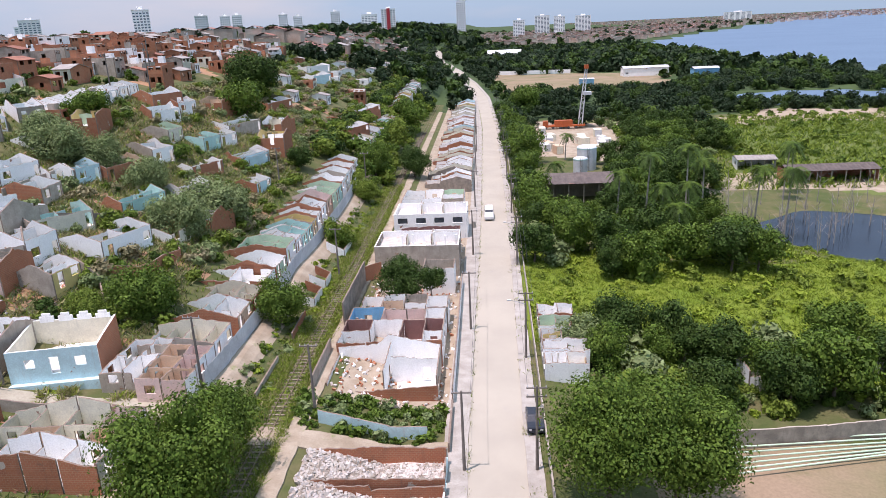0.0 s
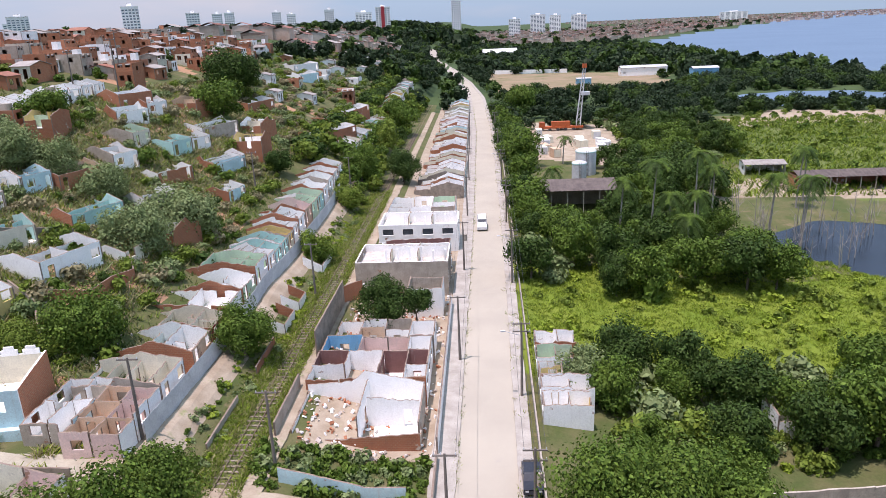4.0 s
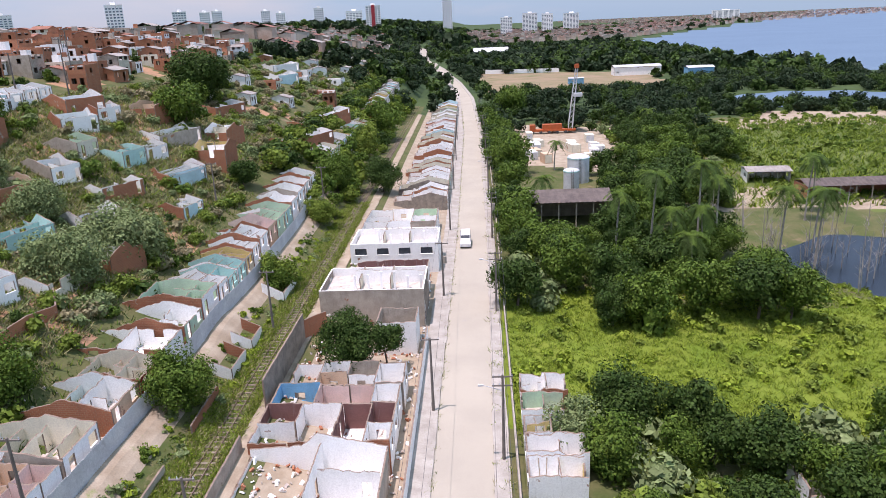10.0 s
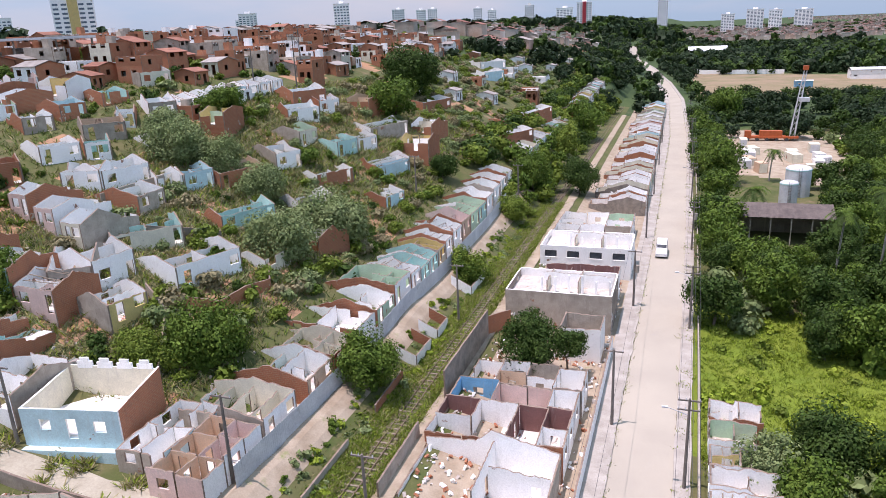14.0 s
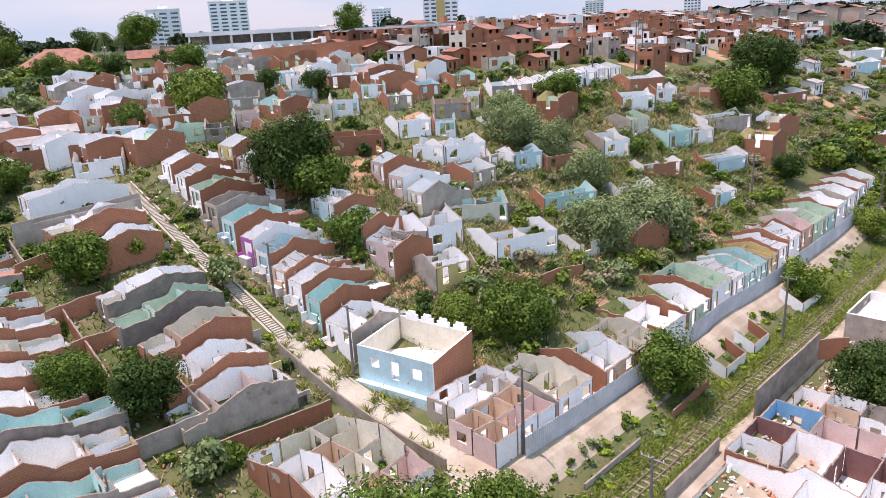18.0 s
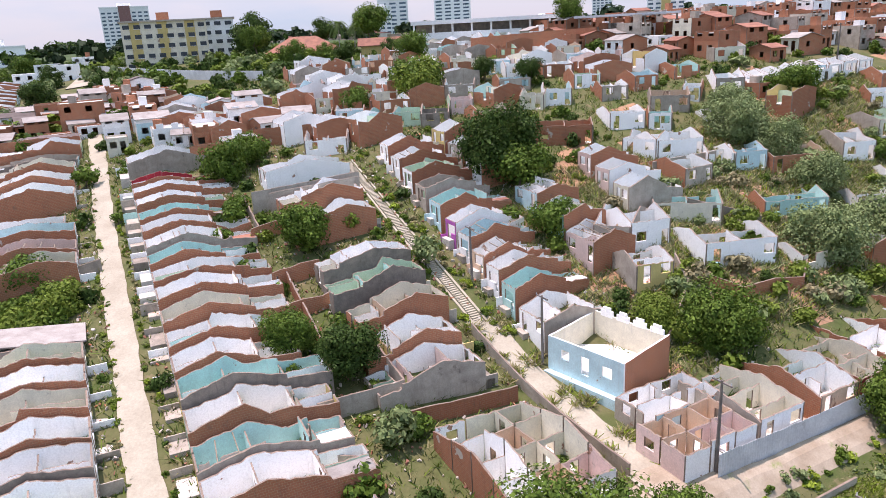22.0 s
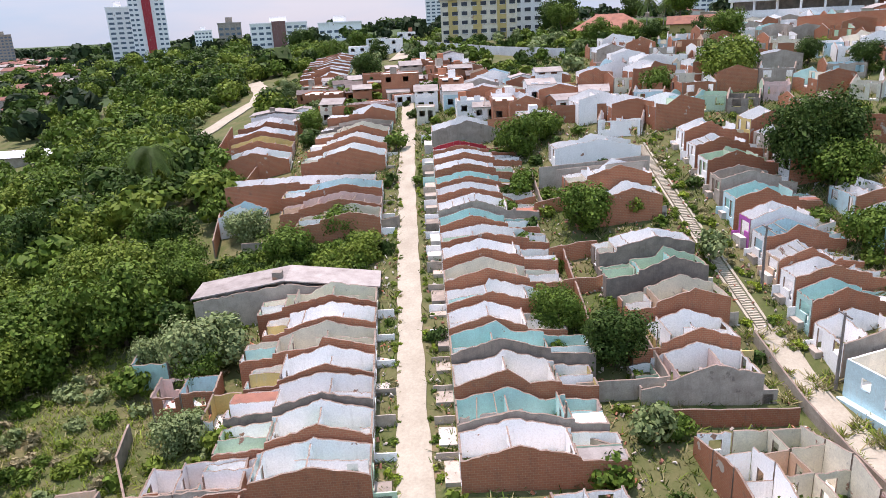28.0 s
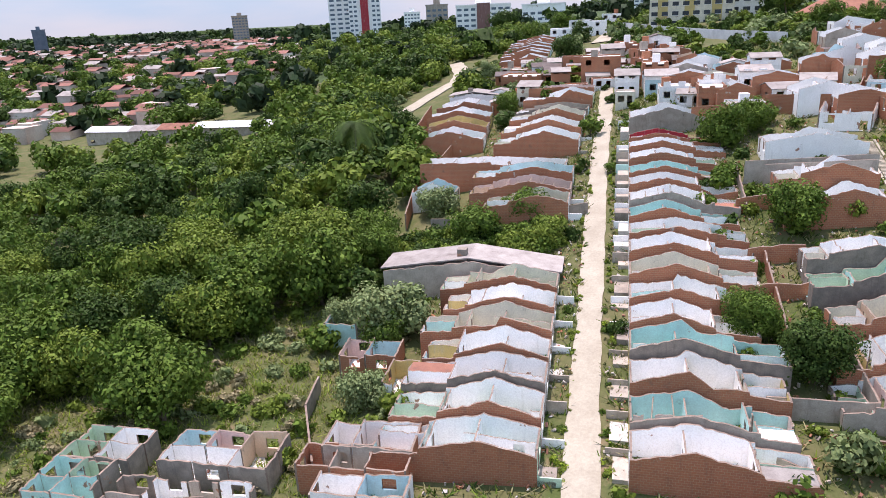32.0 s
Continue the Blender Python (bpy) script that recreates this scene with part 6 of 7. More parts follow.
for x, y, r, h in ((21.0, 44.5, 2.8, 1.8), (14.0, 48.0, 2.8, 1.8), (31.0, 49.5, 3.6, 2.8), (38.0, 52.5, 4.0, 3.0), (46.0, 55.0, 4.2, 3.2), (53.0, 59.0, 4.2, 3.2)):
    tree(x, y, r, h, "broad green tree in the roadside thicket", BROAD, rnd.choice([LEAF, LEAF, LEAF_LIGHT]), "roadside thicket trees")
far = scatter(330, 9, 74, 45, 64, lambda x, y: not (x < 12 and y > 50), (0.5, 1.8), 0.35, 0.28)
stuff("thicket", far, FINE + BUSH, [LEAF_LIGHT, LEAF_LIGHT, LEAF, LEAF_GREY, GRASS], "dense green thicket over the lakeside ruins", "shrubs")


# ---- town in the distance ----
def town(name, n, x0, x1, y0, y1, inside, z, label, seed):
    """Very many small far houses, joined."""
    q = random.Random(seed)
    g = Geo()
    for _ in range(n):
        x, y = q.uniform(x0, x1), q.uniform(y0, y1)
        if not inside(x, y):
            continue
        w, d, h = q.uniform(5, 11), q.uniform(5, 11), q.choice((2.8, 3.2, 3.6, 5.5))
        zz = at(x, y) if z is None else z
        s = q.choice((0, 0, 1, 2))
        g.box(x, y, zz - 2, x + w, y + d, zz + h, s, skip=(4, 5))
        r = q.choice((3, 3, 3, 4, 0))
        k = zz + h + (w * 0.16 if r != 0 else 0.05)
        m = x + w / 2
        g.face([(x - 0.3, y - 0.3, zz + h), (m, y - 0.3, k), (m, y + d, k), (x - 0.3, y + d, zz + h)], r)
        g.face([(m, y - 0.3, k), (x + w + 0.3, y - 0.3, zz + h), (x + w + 0.3, y + d, zz + h), (m, y + d, k)], r)
    return tagged(part(name, g, [TOWN_WALL, TOWN_WALL, TOWN_WALL, TOWN_TILE, FIBRE]), label, "houses", kind="stuff")


town("lakeside_town", 2800, -60, 700, 1080, 2300, lambda x, y: y > 1180 + 1.78 * max(0, x - 225) and y > 1080, 1.0, "far lakeside town of small red-roofed houses", 3)
town("far_shore_town", 2400, 500, 2600, 1700, 4400, lambda x, y: y > 1260 + 1.0 * x, 1.0, "far town on a spit across the lagoon", 4)
town("valley_town", 3600, -900, -230, -800, -140, lambda x, y: y < 0.42 * x + 10 and y > 1.25 * x, None, "far valley town of small red-roofed houses", 5)
town("plateau_town", 520, -420, -80, 330, 760, lambda x, y: True, None, "far hilltop quarter of small brick and white houses", 8)
town("plateau_town", 420, -700, -120, 700, 1500, lambda x, y: x < -90 - 0.02 * y, None, "far hilltop quarter of small houses", 6)
town("plateau_town", 160, -760, -300, 120, 600, lambda x, y: True, None, "far quarter of small houses on the plateau", 7)
far = scatter(900, -1100, -230, -1000, -60, lambda x, y: y < 0.5 * x + 60, (3, 7.5), 0.6, 0.4)
stuff("valley_trees", far, TINY, [LEAF_FAR, LEAF_FAR, LEAF_DARK], "dark trees among the far houses", "trees")
far = scatter(700, -1000, -200, -160, 760, lambda x, y: x < -260 or y > 350, (3, 6.5), 0.75, 0.4)
stuff("plateau_trees", far, TINY, [LEAF_FAR, LEAF_FAR, LEAF_DARK], "dark trees on the plateau", "trees")
far = scatter(300, -60, 1600, 1090, 2600, lambda x, y: y > 1170 + 1.7 * max(0, x - 225), (5, 10), 0.5, 0.4)
stuff("shore_trees", far, TINY, [LEAF_FAR, LEAF_FAR, LEAF_DARK], "dark trees among the far shore houses", "trees")

BLUE_GLASS = surface("tinted_glazing", (0.10, 0.14, 0.18), (0.14, 0.18, 0.22), 0.3, 2, 0.2, 0.0)


def tower(x, y, z, w, h, label, wall=WHITE, d=None, accent=None, storey=3.1, bays=5, band=True):
    """A block of flats that faces the viewer's side."""
    d = d or w * 0.7
    a = math.degrees(math.atan2(-x, y))
    e = thing("apartment_tower", pose(x, y, min(z, at(x, y)), 0, 0, a), label, "apartment building", "far towers")
    g = Geo().box(-w / 2, 0, -15, w / 2, d, h)
    part("wall", g, wall, e)
    g = Geo().box(-w / 2 - 0.3, -0.3, h, w / 2 + 0.3, d + 0.3, h + 0.8)
    g.box(-w * 0.15, d * 0.3, h + 0.8, w * 0.15, d * 0.7, h + 4)
    part("roof", g, wall, e)
    if accent:
        g = Geo().box(-w * 0.12, -0.9, -15, w * 0.12, 0.05, h + 1.5)
        part("stair_shaft", g, accent, e, "coloured vertical stair shaft")
    g = Geo()
    for f in range(int(h / storey)):
        zz = f * storey + 1.0
        for b in range(bays):
            x0 = -w / 2 + w * (b + 0.18) / bays
            x1 = -w / 2 + w * (b + 0.82) / bays
            if accent and x1 > -w * 0.13 and x0 < w * 0.13:
                continue
            g.box(x0, -0.06, zz, x1, 0.3, zz + 1.35)
    tagged(part("glazing", g, BLUE_GLASS, e), kind="stuff")
    return e


for i, (x, y, z, w, h) in enumerate(((-700, 1073, 40, 29, 26), (-384, 791, 34, 18, 36), (-397, 1003, 38, 18, 28), (-400, 1108, 38, 15, 28),
                                     (-383, 1114, 38, 15, 29), (-368, 1327, 38, 16, 31), (-343, 1334, 38, 16, 27), (-256, 1251, 38, 16, 30))):
    tower(x, y, z, w, h, "far pale apartment tower on the hilltop skyline")
for x, y, z, w, h in ((-229, 1458, 30, 32, 34), (-40, 1275, 2, 16, 74), (79, 1674, 0, 26, 41), (147, 1870, 0, 37, 49), (190, 1866, 0, 28, 46), (261, 1958, 0, 40, 45), (948, 2821, 0, 98, 32)):
    tower(x, y, z, w, h, "far pale apartment tower near the shore")
tower(-166, 1265, 38, 25, 38, "far red and white apartment tower", accent=RED)
tower(-608, 347, 36, 34, 38, "white apartment tower with dark window bands", bays=4)
tower(-543, 255, 36, 24, 29, "pale apartment tower with dark window bands", bays=3)
tower(-520, 235, 36, 14, 22, "pale apartment tower with dark window bands", bays=3)
tower(-679, 590, 38, 23, 30, "far white apartment tower")
tower(-420, 428, 37, 28, 34, "white apartment block with a yellow stair shaft", accent=YELLOW)
tower(-651, 1008, 38, 28, 34, "far pale apartment tower")
tower(-696, 72, 36, 39, 37, "pale apartment block with a maroon stair shaft", accent=MAROON, bays=8)
tower(-500, -143, 30, 22, 44, "tall white apartment tower with red and green stripes", accent=RED, bays=7)
tower(-506, -163, 30, 15, 36, "tall white apartment tower", bays=3)
tower(-472, -87, 34, 14, 17, "bare concrete frame of an unfinished building", wall=CEMENT, bays=4)
tower(-447, -54, 34, 33, 13, "maroon and white apartment block", accent=MAROON, bays=8)
tower(-684, -150, 34, 15, 19, "far white apartment block")
tower(-420, -17, 35, 24, 9, "white modern house block on the plateau", bays=6)
tower(-703, -562, 12, 13, 33, "far dark glass office tower", wall=BLUE_GLASS)
tower(-814, -384, 20, 18, 32, "far grey apartment tower", wall=CEMENT)


# ---- the light blue house at the lane's foot ----
blue = thing("blue_house", pose(-52.5, 39.2, 6.5, 0, 0, 11.0), "large light blue roofless house with a brick side wall", "house")
WB, DB, HB = 9.1, 7.2, 4.0
g = Geo()
wall_geo(g, (0, 0.1), (WB, 0.1), 0.2, -2.5, [(0, HB), (WB, HB)], [(1.7, 2.7, 2.0, 3.0), (4.2, 5.1, 1.2, 3.1), (6.7, 7.8, 1.9, 2.95)], 0.03, 1.0, (1, 0, 2))
part("front_wall", g, [SKY_BLUE, CREAM, WHITE], blue, "light blue facade with empty openings")
for x, flip in ((0.1, False), (WB - 0.1, True)):
    g = Geo()
    wall_geo(g, (x, 0.2), (x, DB), 0.2, -2.5, [(0, HB), (DB, HB + 0.5)], [], 0.05, 0.8, (1, 0, 2) if flip else (0, 1, 2))
    part("side_wall", g, [BRICK if flip else CEMENT, CREAM, WHITE], blue)
g = Geo()
wall_geo(g, (0.2, DB - 0.1), (WB - 0.2, DB - 0.1), 0.2, -2.5, [(0, HB + 0.6), (WB, HB + 0.3)], [], 0.02, 0.8, (0, 1, 2))
part("back_wall", g, [CEMENT, CREAM, WHITE], blue)
for i in range(4):
    x = 1.0 + i * 2.0
    for k, (w0, h0) in enumerate(((1.5, 0.45), (0.9, 0.8))):
        g = Geo().box(x + (1.5 - w0) / 2, DB - 0.21 + 0.01 * k, HB + 0.3, x + (1.5 + w0) / 2, DB + 0.01 - 0.02 * k, HB + 0.55 + h0 - 0.06 * i)
        part("merlon", g, WHITE, blue)
g = Geo().box(0.2, 0.2, 0.0, WB - 0.2, DB - 0.2, 1.45)
part("raised_floor", g, SLAB, blue, "bright bare white floor")
g = Geo().box(0, -0.7, -2.5, WB, -0.02, 0.4)
part("plinth", g, SKY_BLUE, blue)

# ---- steps of the second lane ----
steps = thing("stairway", pose(0, 0, 0), "long worn concrete stairway climbing between ruins", "stairs")
for i in range(112):
    x = -62.0 - i * 0.36
    y = 36.8 + 0.0022 * max(0, -x - 70) ** 1.95 * 0.9 if x < -70 else 36.8
    z = at(x, y)
    g = Geo().box(-0.19, -0.55, -0.5, 0.19, 0.55, 0.02)
    ob = part("step", g, LANE, steps)
    ob.matrix_local = pose(x, y, z + 0.1)
for dy in (-0.78, 0.78):
    g = Geo()
    for i in range(28):
        xa, xb = -62 - i * 1.44, -62 - (i + 1) * 1.44
        ya, yb = (36.8 + (0.00198 * max(0, -q - 70) ** 1.95 if q < -70 else 0) + dy for q in (xa, xb))
        za, zb = at(xa, ya), at(xb, yb)
        g.hexa([(xb, yb - 0.14, zb - 0.5), (xa, ya - 0.14, za - 0.5), (xa, ya + 0.14, za - 0.5), (xb, yb + 0.14, zb - 0.5),
                (xb, yb - 0.14, zb + 0.16), (xa, ya - 0.14, za + 0.16), (xa, ya + 0.14, za + 0.16), (xb, yb + 0.14, zb + 0.16)])
    part("ramp", g, LANE, steps)


# ---- free walls ----
def free_wall(pts, tall, mat, label, thick=0.18, jag=0.08, cap=BRICK_TOP, inner=None, category="wall"):
    g = Geo()
    for (x0, y0), (x1, y1) in zip(pts, pts[1:]):
        run = math.hypot(x1 - x0, y1 - y0)
        n = max(1, int(run / 3))
        tops = [(run * i / n, at(x0 + (x1 - x0) * i / n, y0 + (y1 - y0) * i / n) + tall) for i in range(n + 1)]
        low = min(h for _, h in tops) - tall - 1.5
        wall_geo(g, (x0, y0), (x1, y1), thick, low, tops, (), jag, 1.0)
    return tagged(part("wall", g, [mat, inner or mat, cap]), label, category)


free_wall([(-93.8, 23.8), (-91.0, 35.6)], 3.0, CEMENT, "long grey cement retaining wall")
free_wall([(-144.9, 87.1), (-128.6, 109.9)], 4.5, BRICK, "long red brick boundary wall", jag=0.04)
free_wall([(-22.6, 46), (-22.6, 56)], 1.6, CEMENT, "grey cement yard wall beside the railway path")
free_wall([(-22.2, 63), (-22.0, 80)], 3.6, SOOT, "tall blackened cement wall beside the railway path")
free_wall([(-22.2, 80), (-20, 84)], 2.6, BRICK, "broken brick yard wall")
free_wall([(-9.2, 39.0), (-20.5, 39.4)], 1.5, SKY_BLUE, "broken pale blue yard wall")
free_wall([(-6.9, 36.4), (-6.9, 45)], 1.2, CEMENT, "low cement wall beside the pavement")
free_wall([(-6.9, 46), (-6.9, 84)], 2.0, WHITE, "low whitewashed front wall beside the pavement", jag=0.25)
free_wall([(-28.2, 43), (-28.2, 52)], 0.9, CEMENT, "low white cement kerb wall beside the railway")
free_wall([(-28.0, 58), (-28.2, 66)], 1.2, BRICK, "broken low brick wall beside the railway")
for y0, y1, x0 in ((69, 74, -30), (76.5, 80.5, -30), (92, 99, -30.6)):
    free_wall([(x0, y0), (-27.6, y0), (-27.6, y1), (x0, y1)], 1.5, BRICK, "ruined brick yard walls beside the railway", inner=WHITE)
free_wall([(-60.5, 35.1), (-48, 35.0), (-36, 34.7)], 1.3, WHITE, "low whitewashed wall along the lower lane", inner=CEMENT)
free_wall([(-50.6, 19.6), (-49.8, 33.6)], 1.7, BRICK, "brick yard wall below a cement gable")
free_wall([(-54, 15.2), (-49.5, 12.5), (-46.8, 17)], 1.4, CEMENT, "grey cement yard wall")
free_wall([(-54, 15.5), (-54.2, 24), (-60, 24)], 2.0, CEMENT, "grey cement yard wall")
free_wall([(-45, -20), (-53, -23.5), (-58, -24)], 1.8, SOOT, "weathered grey yard wall at the wood's edge")
free_wall([(-45.5, 47), (-52, 58), (-56, 60)], 1.4, CEMENT, "weathered retaining wall on the slope")
free_wall([(-52, 60), (-48, 62), (-46.5, 70), (-49, 74)], 1.5, BRICK, "curved brick retaining wall below a white house")
free_wall([(-73, 73), (-71.5, 84)], 1.5, CEMENT, "dark grey retaining wall under white houses", cap=CEMENT)
free_wall([(-64, 70), (-57, 76)], 1.2, SOOT, "low dark retaining wall on the slope")
free_wall([(-92.8, 2.0), (-92.6, -12), (-96, -20)], 1.6, SOOT, "dark yard wall under creepers")
free_wall([(-140, -20), (-108, -25), (-97, -24)], 2.6, BRICK, "tall brick wall at the wood's edge")
free_wall([(2.6, -10), (2.8, 30), (3.4, 80), (3.9, 134), (4.2, 200)], 0.9, CEMENT, "long low weathered boundary wall along the road", jag=0.05, cap=CEMENT)
free_wall([(17, 38.6), (31, 40.0), (75, 47)], 2.2, SOOT, "dark weathered yard wall", cap=CEMENT)

# ruins on the lakeside of the road
row((4.0, 62.0), (3.8, 51.5), 3, 5.5, True, yard=0, eave=2.4, rise=0.1, annex=False, inner=[W, W, W], outer=[W, W, W], front=[W, W, W], rooms=1, group="lakeside ruins")
row((4.2, 71.0), (4.0, 63.0), 2, 4.8, True, yard=0, eave=2.2, rise=0.1, annex=False, inner=[W, MINT], outer=[B, W], front=[W, W], rooms=1, group="lakeside ruins")
row((32, 55), (27, 55), 1, 4, True, yard=0, eave=2.4, rise=0.1, annex=False, inner=W, outer=W, rooms=1, group="lakeside ruins")
row((52, 60), (42, 58), 2, 5, True, yard=0, eave=3, rise=0.4, annex=False, inner=W, outer=W, rooms=1, group="lakeside ruins")


# ---- poles and wires ----
def pole(x, y, tall=8.5, arms=2, box=False, lamp=None, label="tall grey concrete electricity pole with crossarms"):
    e = thing("utility_pole", pose(x, y, at(x, y)), label, "utility pole", "electricity poles")
    part("post", Geo().tube((0, 0, -0.3), (0, 0, tall), 0.17, 0.10, 10), POLE, e)
    for i in range(arms):
        z = tall - 0.25 - i * 0.9
        part("crossarm", Geo().box(-0.95, -0.06, z, 0.95, 0.06, z + 0.12), POLE, e)
        for dx in (-0.85, -0.3, 0.85):
            part("insulator", Geo().tube((dx, 0, z + 0.12), (dx, 0, z + 0.32), 0.05, 0.03, 6), SHEET, e)
    if box:
        part("transformer", Geo().tube((0.35, 0.1, tall - 3.3), (0.35, 0.1, tall - 2.2), 0.3, 0.3, 12), CEMENT, e, "grey pole transformer")
    if lamp:
        part("lamp_arm", Geo().tube((0, 0, tall - 1.6), (lamp, 0, tall - 1.0), 0.04, 0.03, 6), SHEET, e)
        part("lamp_head", Geo().box(lamp - 0.35, -0.12, tall - 1.08, lamp + 0.15, 0.12, tall - 0.95), SHEET, e)
    return e


WEST = [(-5.3, 33.5), (-5.2, 66), (-5.3, 99), (-5.3, 134), (-5.4, 170), (-5.6, 207), (-6, 245)]
EAST = [(1.6, 33.5), (1.9, 57), (2.4, 92.5), (2.8, 128), (2.9, 164), (3.0, 200), (3.0, 240), (2.5, 290)]
for i, (x, y) in enumerate(WEST):
    pole(x, y, 8.6, 1, i == 2)
for i, (x, y) in enumerate(EAST):
    pole(x, y, 9.0, 2, i in (0, 3), lamp=-1.9 if i in (1, 2, 4) else None)
for x, y, h in ((-33.0, 41.0, 8), (-30.8, 138, 8), (-53.2, 39.0, 7.5), (-67, 39.2, 7), (-46, 120, 7), (-79, 138, 11), (-82, 146, 12), (-83, 128, 8), (-26.8, 83, 8)):
    pole(x, y, h, 1, label="slim dark electricity pole")
pole(-21.2, 41.0, 8, 1, label="slim dark electricity pole beside the empty plot")


def wires(line, tall, offs, label):
    cu = bpy.data.curves.new("wire", "CURVE")
    cu.dimensions, cu.bevel_depth = "3D", 0.014
    for off in offs:
        for (x0, y0), (x1, y1) in zip(line, line[1:]):
            sp = cu.splines.new("POLY")
            sp.points.add(6)
            for k in range(7):
                s = k / 6
                z = (at(x0, y0) * (1 - s) + at(x1, y1) * s) + tall - 1.6 * s * (1 - s)
                sp.points[k].co = (x0 + (x1 - x0) * s + off, y0 + (y1 - y0) * s, z, 1)
    cu.materials.append(DARK)
    return tagged(new("power_line", cu), label, "power line")


wires(WEST, 8.5, (-0.85, 0.85), "thin dark power lines between roadside poles")
wires(EAST, 9.0, (-0.85, 0.3, 0.85), "thin dark power lines between roadside poles")
wires(EAST, 7.4, (0.1,), "thin dark telephone cable between roadside poles")


# ---- vehicles ----
CAR_DARK = surface("dark_car_paint", (0.03, 0.035, 0.045), (0.035, 0.04, 0.05), 1, 5, 0.25, 0.0)
CAR_WHITE = surface("white_car_paint", (0.75, 0.75, 0.74), (0.70, 0.70, 0.69), 1, 5, 0.3, 0.0)


def vehicle(name, m, length, width, tall, profile, paint, label, category):
    """A car or van with its nose towards -y. Profile: (place along it, height of the body's top)."""
    e = thing(name, m, label, category)
    g = Geo()
    for (a, ha), (b, hb) in zip(profile, profile[1:]):
        i0, i1 = (0.14 if ha > 1.15 else 0.03), (0.14 if hb > 1.15 else 0.03)
        w = width / 2
        g.hexa([(-w, a, 0.35), (w, a, 0.35), (w, b, 0.35), (-w, b, 0.35), (-w, a, 0.85), (w, a, 0.85), (w, b, 0.85), (-w, b, 0.85)], skip=(4,))
        g.hexa([(-w, a, 0.85), (w, a, 0.85), (w, b, 0.85), (-w, b, 0.85), (-w + i0, a, ha), (w - i0, a, ha), (w - i1, b, hb), (-w + i1, b, hb)], skip=(4,))
    part("body", g, paint, e)
    lo, hi = next((p for p in zip(profile, profile[1:]) if p[1][1] - p[0][1] > 0.3), (profile[0], profile[1]))
    w = width / 2 - 0.18
    part("windscreen", Geo().hexa([(-w, lo[0], lo[1] - 0.02), (w, lo[0], lo[1] - 0.02), (w, lo[0] + 0.1, lo[1] - 0.02), (-w, lo[0] + 0.1, lo[1] - 0.02),
                                   (-w, hi[0] - 0.06, hi[1] - 0.04), (w, hi[0] - 0.06, hi[1] - 0.04), (w, hi[0], hi[1] - 0.04), (-w, hi[0], hi[1] - 0.04)]), PANE, e)
    for sx in (-1, 1):
        part("side_window", Geo().box(sx * (width / 2 - 0.1) - 0.05, hi[0] + 0.1, 0.95, sx * (width / 2 - 0.1) + 0.05, profile[-2][0] - 0.2, tall - 0.25), PANE, e)
        part("headlight", Geo().box(sx * (width / 2 - 0.3) - 0.15, -0.03, 0.6, sx * (width / 2 - 0.3) + 0.15, 0.05, 0.78), SHEET, e)
        for y in (0.8, length - 0.8):
            wheel = part("wheel", Geo().tube((sx * (width / 2 - 0.2), y, 0.33), (sx * (width / 2 + 0.01), y, 0.33), 0.33, 0.33, 16), DARK, e)
            part("rim", Geo().tube((sx * (width / 2), y, 0.33), (sx * (width / 2 + 0.03), y, 0.33), 0.19, 0.17, 12), SHEET, wheel)
    return e


vehicle("parked_car", pose(1.9, 39.2, at(1.9, 40, 0.16)), 4.2, 1.75, 1.5, [(0, 0.75), (0.15, 0.9), (1.1, 1.0), (1.75, 1.45), (3.2, 1.5), (3.9, 1.05), (4.2, 0.9)], CAR_DARK,
        "dark hatchback parked on the pavement under a pole", "car")
vehicle("van", pose(-2.2, 122, 0.05), 5.2, 1.95, 2.3, [(0, 0.9), (0.2, 1.1), (0.7, 1.3), (1.5, 2.15), (2.2, 2.3), (5.0, 2.3), (5.2, 2.0)], CAR_WHITE, "white minibus on the pale road", "van")


# ---- the lakeside works ----
def shed(name, m, w, d, h, rise, wall, roof, label, posts=True, category="shed", open_front=True):
    e = thing(name, m, label, category)
    g = Geo()
    n = max(8, int(w / 0.5))
    for i in range(n):
        x0, x1 = -0.4 + (w + 0.8) * i / n, -0.4 + (w + 0.8) * (i + 1) / n
        k0, k1 = (0.06 if i % 2 else 0), (0.06 if (i + 1) % 2 else 0)
        for y0, y1, z0, z1 in ((-0.5, d / 2, h, h + rise), (d / 2, d + 0.5, h + rise, h)):
            g.face([(x0, y0, z0 + k0), (x1, y0, z0 + k1), (x1, y1, z1 + k1), (x0, y1, z1 + k0)])
            g.face([(x0, y0, z0 + k0 - 0.06), (x0, y1, z1 + k0 - 0.06), (x1, y1, z1 + k1 - 0.06), (x1, y0, z0 + k1 - 0.06)])
    part("roof", g, roof, e, "corrugated weathered roof")
    if posts:
        for i in range(int(w / 3.5) + 1):
            for y in (0.1, d - 0.1):
                part("post", Geo().box(i * 3.5, y - 0.1, -0.6, i * 3.5 + 0.2, y + 0.1, h), CEMENT, e)
    for a, b in (((0, d), (w, d)), ((0, 0), (0, d)), ((w, 0), (w, d))) + (() if open_front else (((0, 0), (w, 0)),)):
        g = Geo()
        wall_geo(g, a, b, 0.15, -2.8, [(0, h * 0.96), (99, h * 0.96)], [(1.5, 3.2, 1.0, 2.0)], 0, 2.0)
        part("wall", g, [wall, wall, CEMENT], e)
    return e


